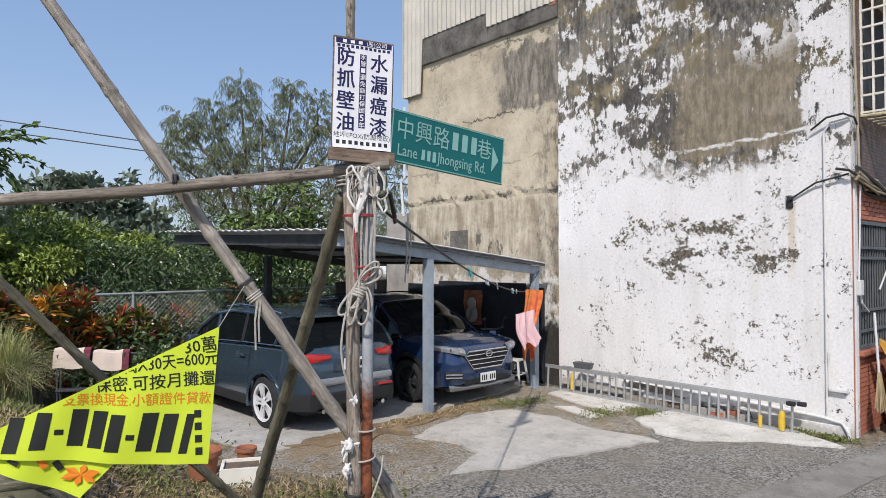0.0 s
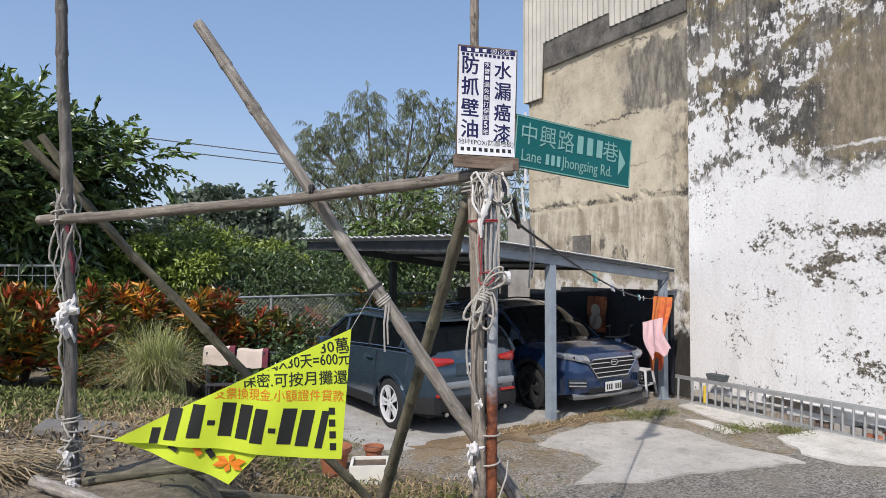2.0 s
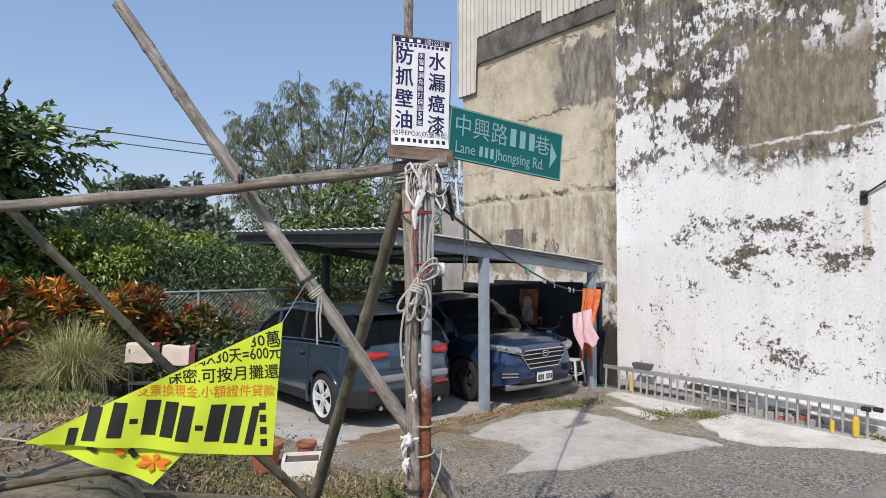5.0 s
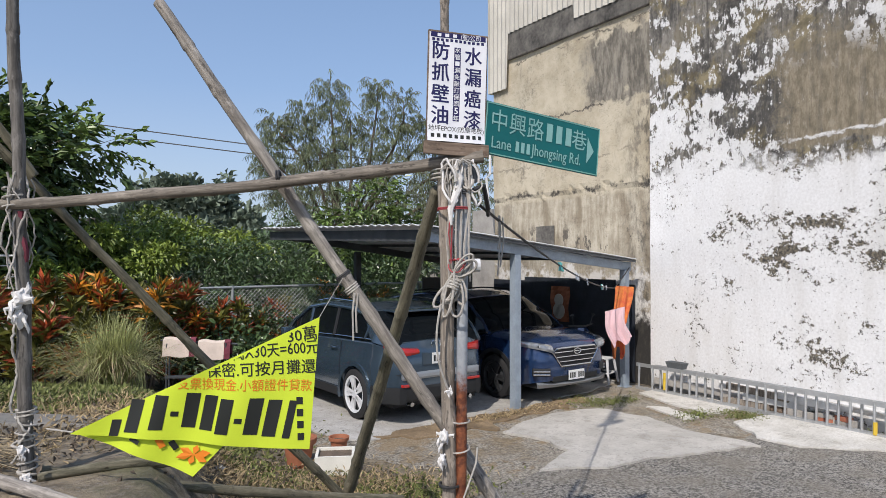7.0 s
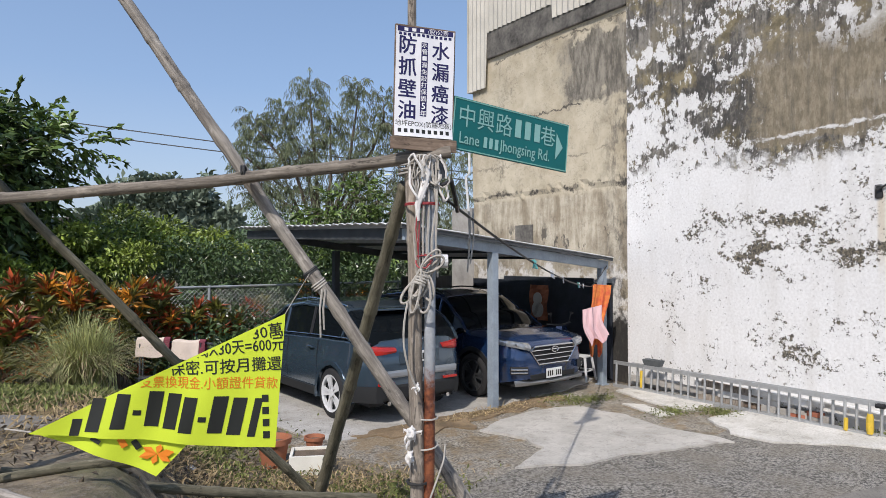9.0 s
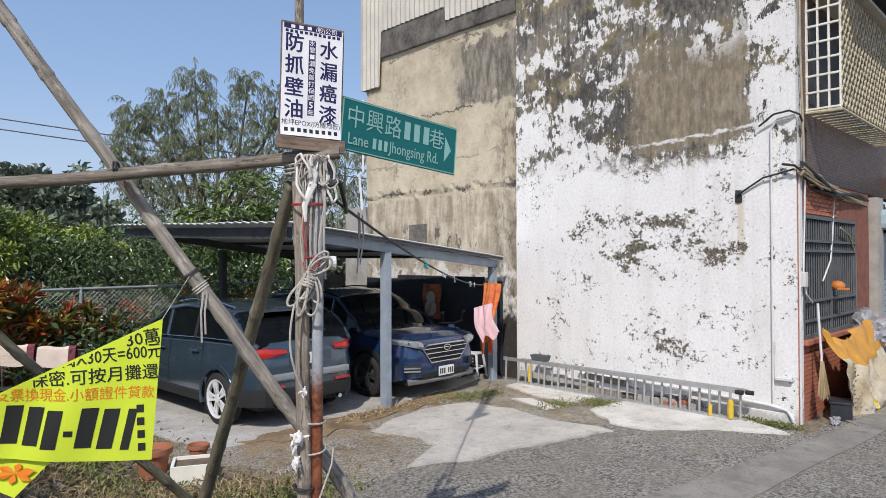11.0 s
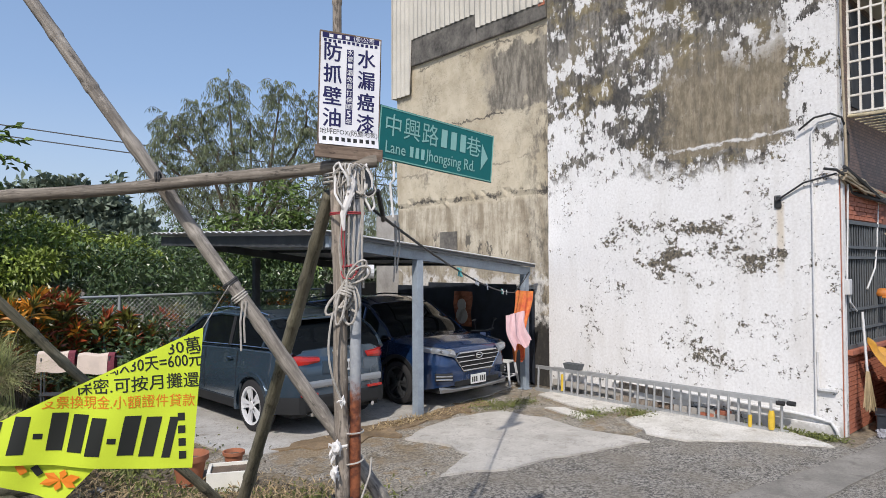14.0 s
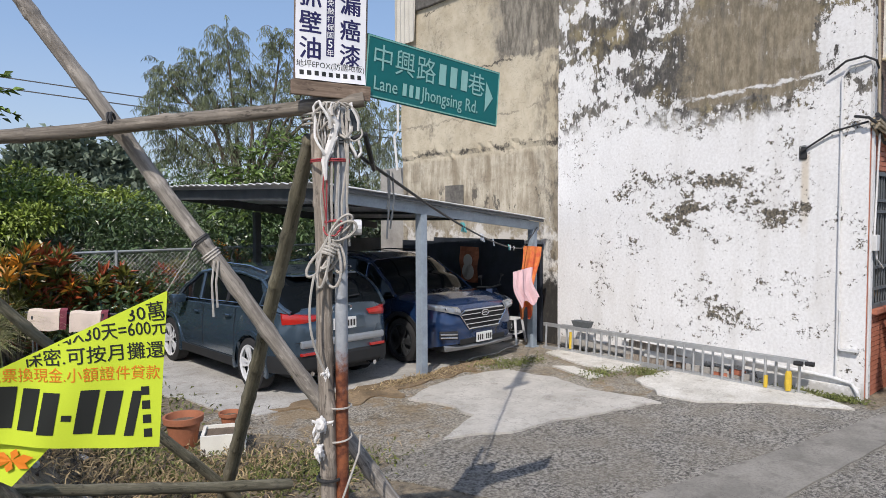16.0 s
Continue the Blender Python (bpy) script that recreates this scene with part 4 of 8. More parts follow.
    part("hole", B(-0.006, 0.002, 0.70, 0.79, 3.02, 3.2, 0.02), "cable", h)
    part("bracket", B(-0.07, -0.01, 0.05, 0.26, 0.60, 0.63), "pvc", h)
    part("bracket_arm", T([(-0.04, 0.27, 0.61), (-0.04, 0.27, 1.1)], 0.012, 6), "pvc", h)
    part("meter_box", B(0.12, 0.24, -0.07, 0.02, 1.85, 2.05, 0.01), "pvc", h, "small white socket box")
    return h


def grey_house():
    h = thing("house", m=HM, label="older house with stained tan cement wall and tin cladding", category="house")
    s0, s1 = 4.775, 9.35
    wall = bmesh.new()
    nv, nz = 46, 74
    grid = [[wall.verts.new((0.05 + 0.02 * noise.noise((4, i * 0.2, j * 0.2)) + (0.035 if 7.4 * j / nz < 3.68 + 0.22 * noise.noise((9, i * 0.33, 1)) else 0), s0 + (s1 - s0) * i / nv, 7.4 * j / nz)) for j in range(nz + 1)] for i in range(nv + 1)]
    for i in range(nv):
        for j in range(nz):
            wall.faces.new((grid[i][j], grid[i + 1][j], grid[i + 1][j + 1], grid[i][j + 1]))
    box(wall, 0.12, 0.35, s0, s1, 0, 7.399)
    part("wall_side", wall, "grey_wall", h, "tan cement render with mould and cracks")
    part("wall_back", B(0.13, 10, s1 - 0.2, s1, 0, 7.4), "grey_wall", h)
    bd = bmesh.new()
    box(bd, -0.02, 0.1, 4.78, 6.6, 6.85, 7.2, 0.02)
    box(bd, -0.02, 0.1, 6.6, 8.75, 6.85, 7.5, 0.02)
    part("cement_band", bd, "band", h, "black mouldy cement band")
    tin = bmesh.new()
    n = 120
    prev = None
    for i in range(n + 1):
        y = 4.78 + (9.4 - 4.78) * i / n
        x = -0.04 + 0.02 * math.sin(i * math.pi / 2)
        z0 = 7.15 if y < 6.6 else (7.45 if y < 8.72 else 6.2)
        a, b = tin.verts.new((x, y, z0)), tin.verts.new((x, y, 10.2))
        if prev:
            tin.faces.new((prev[0], a, b, prev[1]))
        prev = (a, b)
    ex = bmesh.ops.extrude_face_region(tin, geom=tin.faces[:])
    bmesh.ops.translate(tin, vec=(0.012, 0, 0), verts=[v for v in ex["geom"] if isinstance(v, bmesh.types.BMVert)])
    part("tin_cladding", tin, "tin", h, "cream corrugated tin sheet")
    part("tin_corner", B(-0.06, 10, 9.4, 9.43, 6.2, 10.2), "tin", h)
    part("roof", B(-0.05, 10, 4.78, 9.4, 10.2, 10.3), "tin", h)
    part("brick_patch", B(-0.03, 0.06, 4.8, 4.95, 7.1, 7.25), "brick", h)
    part("old_opening", B(0.055, 0.075, 7.3, 7.85, 2.5, 2.98), "band", h, "old dark opening in the render")
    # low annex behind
    # panel added to give the lower wall its dark, shaded look
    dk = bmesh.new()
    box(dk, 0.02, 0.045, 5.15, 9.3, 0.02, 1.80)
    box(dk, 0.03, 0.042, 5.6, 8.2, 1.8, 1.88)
    part("shade_panel", dk, "bag_dark", h, "added dark panel standing in for the dark, shaded lower wall")
    part("annex_wall", B(0.35, 3, 9.36, 10.6, 0, 3.5), "plaster", h, "low grey plaster annex")
    part("gutter_pipe", T([(0.0, 9.45, 3.4), (-0.05, 9.5, 4.2), (0.0, 9.42, 4.3), (0.0, 9.42, 6.0)], 0.03, 6), "pvc", h)
    return h


white_house()
grey_house()


# ---- carport ----
def carport():
    c = thing("carport", (7.8, 10.0, 0), label="open carport of blue-grey steel posts with a thin tin roof", category="carport")
    x0, x1, yf, yb = 5.36, 10.16, 7.38, 12.45

    def top(x, y):
        return 2.70 - 0.43 * (x - x0) / (x1 - x0) + 0.15 * (y - yf) / (yb - yf) * (1 - (x - x0) / (x1 - x0))

    def front(x):
        return 7.135 + 0.0737 * (x - x0)

    roof = bmesh.new()
    n = 78
    prev = None
    for i in range(n + 1):
        w = 0.016 * math.sin(i * math.pi / 1.5)
        row = []
        for x in (x0 - 0.08, 6.6, 7.9, 9.2, x1 + 0.02):
            y = front(x) - 0.14 + (yb + 0.1 - front(x) + 0.14) * i / n
            row.append(roof.verts.new((x, y, top(x, y) + w + 0.012 * noise.noise((x, y, 2)))))
        if prev:
            for k in range(4):
                roof.faces.new((prev[k], row[k], row[k + 1], prev[k + 1]))
        prev = row
    ex = bmesh.ops.extrude_face_region(roof, geom=roof.faces[:])
    bmesh.ops.translate(roof, vec=(0, 0, 0.008), verts=[v for v in ex["geom"] if isinstance(v, bmesh.types.BMVert)])
    part("roof", roof, "roof_sheet", c, "corrugated tin roof", world=True)

    def beam(name, a, b, w, hgt, m):
        a, b = Vector(a), Vector(b)
        d = (b - a).normalized()
        s = Vector((0, 0, 1)).cross(d).normalized() * w / 2
        u = Vector((0, 0, hgt))
        bm = bmesh.new()
        v = [bm.verts.new(p + q) for p in (a, b) for q in (-s - u, s - u, s, -s)]
        for q in ((0, 1, 2, 3), (7, 6, 5, 4), (0, 4, 5, 1), (1, 5, 6, 2), (2, 6, 7, 3), (3, 7, 4, 0)):
            bm.faces.new([v[i] for i in q])
        return part(name, bm, m, c, world=True)

    beam("front_beam", (x0 + 0.06, front(x0), top(x0, yf) - 0.06), (x1 - 0.02, front(x1), top(x1, yf) - 0.06), 0.07, 0.15, "steel_blue")
    beam("fascia", (x0 - 0.05, front(x0) - 0.12, top(x0, yf) - 0.012), (x1, front(x1) - 0.12, top(x1, yf) - 0.012), 0.012, 0.05, "steel_dark")
    beam("back_beam", (x0 + 0.1, yb - 0.4, top(x0, yb) - 0.06), (x1 - 0.02, yb - 0.4, top(x1, yb) - 0.06), 0.07, 0.14, "steel_dark")
    beam("side_beam", (x0 + 0.1, front(x0) + 0.05, top(x0, yf) - 0.05), (x0 + 0.1, yb, top(x0, yb) - 0.05), 0.06, 0.16, "steel_dark")
    for x in (6.4, 7.5, 8.7, 9.8):
        beam("purlin", (x, front(x) - 0.08, top(x, yf) - 0.012), (x, yb, top(x, yb) - 0.012), 0.05, 0.05, "steel_dark")
    for x, y, m in ((7.14, 7.27, "steel_blue"), (9.99, 7.48, "steel_blue"), (7.25, 12.2, "steel_dark")):
        zt = top(x, y) - 0.2
        p = part("post", B(x - 0.06, x + 0.06, y - 0.06, y + 0.06, 0, zt, 0.006), m, c, world=True)
        part("foot_plate", B(x - 0.09, x + 0.09, y - 0.09, y + 0.09, 0.008, 0.025), m, p, world=True)
    return c


carport()


# ---- cars ----
def loft(bm, secs, close_ends=True):
    rows = [[bm.verts.new(p) for p in s] for s in secs]
    for a, b in zip(rows, rows[1:]):
        for k in range(len(a) - 1):
            bm.faces.new((a[k], a[k + 1], b[k + 1], b[k]))
    if close_ends:
        bm.faces.new(rows[0])
        bm.faces.new(rows[-1][::-1])
    return bm


def lerp_profile(prof, u):
    for (a, va), (b, vb) in zip(prof, prof[1:]):
        if u <= b:
            t = max(0.0, (u - a) / (b - a))
            t = t * t * (3 - 2 * t) * 0.5 + t * 0.5
            return va + (vb - va) * t
    return prof[-1][1]


def wheel(car, x, y, rim, out, r=0.345, dark=False):
    """A road wheel: tyre, rim dish and ten spokes; out is the way it faces."""
    prof = [(0.0, r - 0.09), (0.0, r - 0.03), (0.02, r), (0.19, r), (0.21, r - 0.03), (0.21, r - 0.09)]
    bm = bmesh.new()
    n = 36
    rows = []
    for k in range(n):
        a = 2 * math.pi * k / n
        rows.append([bm.verts.new((x - out * (dx - 0.02), y + rr * math.cos(a), r + rr * math.sin(a))) for dx, rr in prof])
    for k in range(n):
        a, b = rows[k], rows[(k + 1) % n]
        for i in range(len(prof) - 1):
            bm.faces.new((a[i], a[i + 1], b[i + 1], b[i]))
    wh = part("wheel", bm, "rubber", car, smooth=True)
    bm = bmesh.new()
    rr = [bm.verts.new((x - out * 0.06, y + (r - 0.1) * math.cos(2 * math.pi * k / n), r + (r - 0.1) * math.sin(2 * math.pi * k / n))) for k in range(n)]
    bm.faces.new(rr)
    part("brake_disc", bm, "steel_dark", wh)
    bm = bmesh.new()
    for r0, r1, d0, d1 in ((r - 0.115, r - 0.085, 0.0, 0.01),):
        a = [[bm.verts.new((x + out * dd, y + q * math.cos(2 * math.pi * k / n), r + q * math.sin(2 * math.pi * k / n))) for q, dd in ((r0, -0.03), (r0, 0.012), (r1, 0.022), (r1, -0.03))] for k in range(n)]
        for k in range(n):
            for i in range(3):
                bm.faces.new((a[k][i], a[k][i + 1], a[(k + 1) % n][i + 1], a[(k + 1) % n][i]))
    for k in range(10):
        ang = 2 * math.pi * (k // 2) / 5 + (0.16 if k % 2 else -0.16)
        c, s = math.cos(ang), math.sin(ang)
        q = []
        for rad, w in ((0.05, 0.022), (r - 0.1, 0.03)):
            for e in (-1, 1):
                for dd in (0.0, 0.02):
                    q.append(bm.verts.new((x + out * (dd - 0.012), y + rad * c - e * w * s, r + rad * s + e * w * c)))
        for f in ((0, 1, 3, 2), (4, 6, 7, 5), (0, 4, 5, 1), (2, 3, 7, 6), (0, 2, 6, 4), (1, 5, 7, 3)):
            bm.faces.new([q[i] for i in f])
    part("rim", bm, rim, wh, "ten-spoke alloy rim")
    part("hub_cap", T([(x - out * 0.02, y, r), (x + out * 0.015, y, r)], 0.06, 16), rim, wh)
    return wh


def suv(name, at, rz, label, paint, rim, half, wheel_y, width, top_prof, roof_prof, plan, group):
    """A sport utility vehicle; y runs forward, the origin lies on the ground under its middle."""
    car = thing(name, at, rz, label, "car", group)
    hw = width / 2
    us = [(-half + 2 * half * i / 96) for i in range(97)]
    R = 0.405

    def wid(u):
        e = min(u + half, half - u)
        cut = plan if u > 0 else plan * 0.9
        return hw * (1 - 0.25 * max(0.0, 1 - e / cut) ** 2.2)

    def low(u):
        z = 0.26 + 0.1 * max(0.0, 1 - min(u + half, half - u) / 0.5)
        for c in wheel_y:
            if abs(u - c) < R:
                z = max(z, 0.345 + math.sqrt(R * R - (u - c) ** 2))
        return z

    secs = []
    for u in us:
        w, zl, zt = wid(u), low(u), lerp_profile(top_prof, u)
        belt = zt - 0.05
        mid = max(zl + 0.01, 0.62)
        e = min(u + half, half - u)
        inset = 0.06 * max(0.0, 1 - e / 0.12) ** 2
        h = [(w * 0.955, zl), (w * 0.99, zl + (mid - zl) * 0.5), (w, mid), (w * 0.992, mid + (belt - mid) * 0.42), (w * 0.962, mid + (belt - mid) * 0.62), (w * 0.955, belt - 0.03), (w * 0.90, belt + 0.012), (w * 0.72, zt + 0.004), (w * 0.36, zt + 0.018), (0, zt + 0.022)]
        h = [(x - inset, z) for x, z in h]
        h[-1] = (0, h[-1][1])
        secs.append([(x, u, z) for x, z in h] + [(-x, u, z) for x, z in h[-2::-1]])
    bm = loft(bmesh.new(), secs)
    part("body", bm, paint, car, smooth=True)
    # floor pan and arches
    part("underbody", B(-hw + 0.2, hw - 0.2, -half + 0.15, half - 0.15, 0.24, 0.75), "trim", car)
    for c in wheel_y:
        for s in (-1, 1):
            arch = bmesh.new()
            n = 22
            prev = None
            for k in range(n + 1):
                a = math.pi * (-0.08 + 1.16 * k / n)
                row = []
                for rr, dx in ((R - 0.012, 0.0), (R + 0.055, 0.0), (R + 0.055, -0.03), (R - 0.012, -0.16)):
                    row.append(arch.verts.new((s * (wid(c) + 0.012 + dx), c + rr * math.cos(a), 0.345 + rr * math.sin(a))))
                if prev:
                    for i in range(3):
                        arch.faces.new((prev[i], row[i], row[i + 1], prev[i + 1]))
                prev = row
            part("wheel_arch", arch, "trim" if paint == "paint_blue" else paint, car)
            wheel(car, s * (hw - 0.015), c, rim, s)
    # cabin: dark glass with a painted roof and pillars over it
    cab = []
    pr = [u for u in us if roof_prof[0][0] <= u <= roof_prof[-1][0]]
    for u in pr:
        zr, zb = lerp_profile(roof_prof, u), lerp_profile(top_prof, u) - 0.05
        w = wid(u)
        f = max(0.02, (zr - zb) / 0.62)
        wr = w * (0.95 - 0.20 * min(1, f))
        h = [(w * 0.945, zb), (w * 0.93, zb + 0.02), (wr + 0.015, max(zb + 0.021, zr - 0.055)), (wr - 0.06, max(zb + 0.022, zr - 0.008)), (wr * 0.5, max(zb + 0.024, zr + 0.012)), (0, max(zb + 0.025, zr + 0.018))]
        cab.append([(x, u, z) for x, z in h] + [(-x, u, z) for x, z in h[-2::-1]])
    part("glasshouse", loft(bmesh.new(), cab), "carglass", car, "dark tinted glass", smooth=True)
    zmax = max(v for _, v in roof_prof)
    rf = [s for s in cab if s[5][2] > zmax - 0.075]
    rows = []
    for s in rf:
        rows.append([(x * 1.004, u, z + 0.007) for x, u, z in s[2:9]])
    bm = bmesh.new()
    loft(bm, rows, False)
    ex = bmesh.ops.extrude_face_region(bm, geom=bm.faces[:])
    bmesh.ops.translate(bm, vec=(0, 0, -0.012), verts=[v for v in ex["geom"] if isinstance(v, bmesh.types.BMVert)])
    part("roof", bm, paint, car, smooth=True)
    for s in (-1, 1):
        edge = [(s * abs(c[2][0]) + s * 0.004, c[2][1], c[2][2]) for c in cab]
        part("roof_pillar", T(edge[::2] + [edge[-1]], 0.03, 8), paint, car, smooth=True)
        belt = [(s * abs(c[1][0]) + s * 0.012, c[1][1], c[1][2] + 0.006) for c in cab]
        part("window_trim", T(belt[3:-3:3], 0.009, 6), "chrome" if paint == "paint_grey" else "trim", car)
        for fy in (0.18, 0.46, 0.72):
            c = cab[int(len(cab) * fy)]
            lo, hi = Vector((s * abs(c[1][0]) + s * 0.006, c[1][1], c[1][2])), Vector((s * abs(c[2][0]) + s * 0.006, c[2][1] - (0.10 if fy < 0.3 else -0.02), c[2][2]))
            part("door_pillar", T([lo, hi], 0.024, 6), "trim" if fy == 0.46 else paint, car)
        rail = [(s * (abs(c[3][0])), c[3][1], c[3][2] + 0.045) for c in rf]
        part("roof_rail", T(rail[2:-3:2], 0.014, 6), "chrome" if paint == "paint_grey" else "trim", car, smooth=True)
        # door gaps, handles, mirror, sill strip
        for u in (-0.92, 0.06, 1.08):
            w = wid(u)
            gap = bmesh.new()
            zt = lerp_profile(top_prof, u) - 0.09
            pts = [(s * (w * 0.99 + 0.004), 0.42), (s * (w + 0.003), 0.62), (s * (w * 0.992 + 0.003), 0.62 + (zt - 0.62) * 0.45), (s * (w * 0.96 + 0.004), zt)]
            tube(gap, [(x, u, z) for x, z in pts], 0.005, 4)
            part("door_gap", gap, "trim", car)
        for u in (-0.72, 0.27):
            z = lerp_profile(top_prof, u) - 0.2
            part("door_handle", T([(s * (wid(u) * 0.965 + 0.03), u - 0.09, z), (s * (wid(u) * 0.965 + 0.045), u, z + 0.006), (s * (wid(u) * 0.965 + 0.03), u + 0.09, z)], 0.014, 6), paint, car)
        mirror = B(-0.11, 0.11, -0.08, 0.08, -0.065, 0.065, 0.04)
        bmesh.ops.translate(mirror, vec=(s * (hw + 0.09), roof_prof[-1][0] - 0.42, 1.06), verts=mirror.verts)
        part("wing_mirror", mirror, paint, car, smooth=True)
        part("sill_strip", B(min(s * (hw - 0.055), s * (hw + 0.004)), max(s * (hw - 0.055), s * (hw + 0.004)), wheel_y[0] + R + 0.06, wheel_y[1] - R - 0.06, 0.25, 0.37, 0.01), "trim", car)
    return car, wid


def plate(car, y, z, face, w=0.36, h=0.15):
    p = part("number_plate", B(-w / 2, w / 2, min(y, y + face * 0.012), max(y, y + face * 0.012), z - h / 2, z + h / 2, 0.003), "plate", car, "white number plate")
    for k in range(7):
        if k == 3:
            continue
        x = -w / 2 + 0.035 + k * (w - 0.07) / 6
        yy = y + face * 0.0135
        part("plate_bar", B(x - 0.015, x + 0.015, min(yy, yy + face * 0.001), max(yy, yy + face * 0.001), z - 0.045, z + 0.04), "black", p)


def grey_suv():
    half = 2.19
    top_prof = [(-half, 0.95), (-half + 0.1, 1.11), (-1.75, 1.165), (-1.2, 1.15), (0.6, 1.09), (1.05, 1.05), (1.5, 0.93), (1.95, 0.80), (half, 0.62)]
    roof_prof = [(-2.10, 1.09), (-1.95, 1.22), (-1.68, 1.42), (-1.46, 1.515), (-0.9, 1.575), (-0.2, 1.585), (0.35, 1.52), (0.8, 1.30), (1.12, 1.04)]
    car, wid = suv("car", (5.88, 9.60, 0.02), 0, "grey-blue compact sport utility car parked nose-in under the carport", "paint_grey", "alloy", half, (-1.35, 1.253), 1.83, top_prof, roof_prof, 0.55, "cars under the carport")
    y = -half
    for s in (-1, 1):
        t = bmesh.new()
        rows = []
        for i in range(9):
            f = i / 8
            x = s * (0.40 + 0.42 * f)
            yy = y - 0.022 + 0.20 * max(0, (f - 0.35) / 0.65) ** 2
            rows.append([(x, yy, 0.965 - 0.04 * f), (x, yy - 0.012, 0.985), (x * 0.99, yy + 0.006, 1.02 + 0.04 * f), (x * 0.985, yy + 0.06, 1.03 + 0.04 * f)])
        loft(t, rows)
        part("tail_light", t, "red_lens", car, "wide red tail light", smooth=True)
        part("reflector", B(min(s * 0.42, s * 0.66), max(s * 0.42, s * 0.66), y - 0.03, y + 0.03, 0.53, 0.565, 0.005), "red_lens", car, "thin red reflector strip")
        part("exhaust_pipe", T([(s * 0.5, y - 0.01, 0.29), (s * 0.5, y + 0.2, 0.29)], 0.03, 12), "chrome", car)
    part("bumper_band", B(-0.66, 0.66, y - 0.026, y + 0.1, 0.62, 0.72, 0.03), "skid", car, "pale bumper edge")
    part("lower_bumper", B(-0.66, 0.66, y - 0.016, y + 0.12, 0.32, 0.53, 0.04), "trim", car, "dark grey lower bumper")
    part("tailgate_recess", B(-0.34, 0.34, y - 0.014, y + 0.04, 0.80, 0.97, 0.008), "paint_grey", car)
    plate(car, y - 0.016, 0.885, -1)
    ring = bmesh.new()
    for k in range(4):
        pts = [(-0.105 + 0.07 * k + 0.045 * math.cos(a * math.pi / 8), y + 0.045, 1.07 + 0.045 * math.sin(a * math.pi / 8)) for a in range(17)]
        tube(ring, pts, 0.006, 5)
    part("badge", ring, "chrome", car, "chrome badge")
    part("tailgate_seam", T([(-0.74, y + 0.015, 0.70), (0.74, y + 0.015, 0.70)], 0.005, 4), "trim", car)
    part("wiper", T([(-0.02, y + 0.16, 1.19), (0.38, y + 0.17, 1.22)], 0.01, 5), "trim", car)
    # painted rear pillars and dark cladding round the lower corners
    for sd in (-1, 1):
        bm = bmesh.new()
        rows = []
        for i in range(9):
            u = -2.08 + 0.62 * i / 8
            w, zb = wid(u), lerp_profile(top_prof, u) - 0.05
            zr = max(zb + 0.03, lerp_profile(roof_prof, u) - 0.045)
            f = min(1.0, max(0.02, (zr + 0.045 - zb) / 0.62))
            lo, hi = Vector((w * 0.95 + 0.012, u, zb)), Vector((w * (0.95 - 0.20 * f) + 0.026, u, zr))
            k = max(0.0, (i - 4) / 4)
            rows.append([lo.lerp(hi, k * 0.9), lo.lerp(hi, 0.5 + 0.45 * k), hi])
        loft(bm, [[(sd * p.x, p.y, p.z) for p in r] for r in rows], False)
        part("rear_pillar", bm, "paint_grey", car, smooth=True)
        bm = bmesh.new()
        rows = []
        for i in range(10):
            u = -1.80 - (half - 1.80) * i / 9
            rows.append([(sd * (wid(u) * 0.975 + 0.016), u, 0.31), (sd * (wid(u) + 0.016), u, 0.40), (sd * (wid(u) + 0.010), u, 0.53)])
        rows.append([(sd * 0.6, y - 0.018, 0.31), (sd * 0.6, y - 0.02, 0.40), (sd * 0.6, y - 0.018, 0.53)])
        loft(bm, rows, False)
        part("corner_cladding", bm, "trim", car, "dark grey plastic cladding", smooth=True)
    sp = B(-0.52, 0.52, -half + 0.42, -half + 0.68, 1.49, 1.52, 0.012)
    part("roof_spoiler", sp, "paint_grey", car)


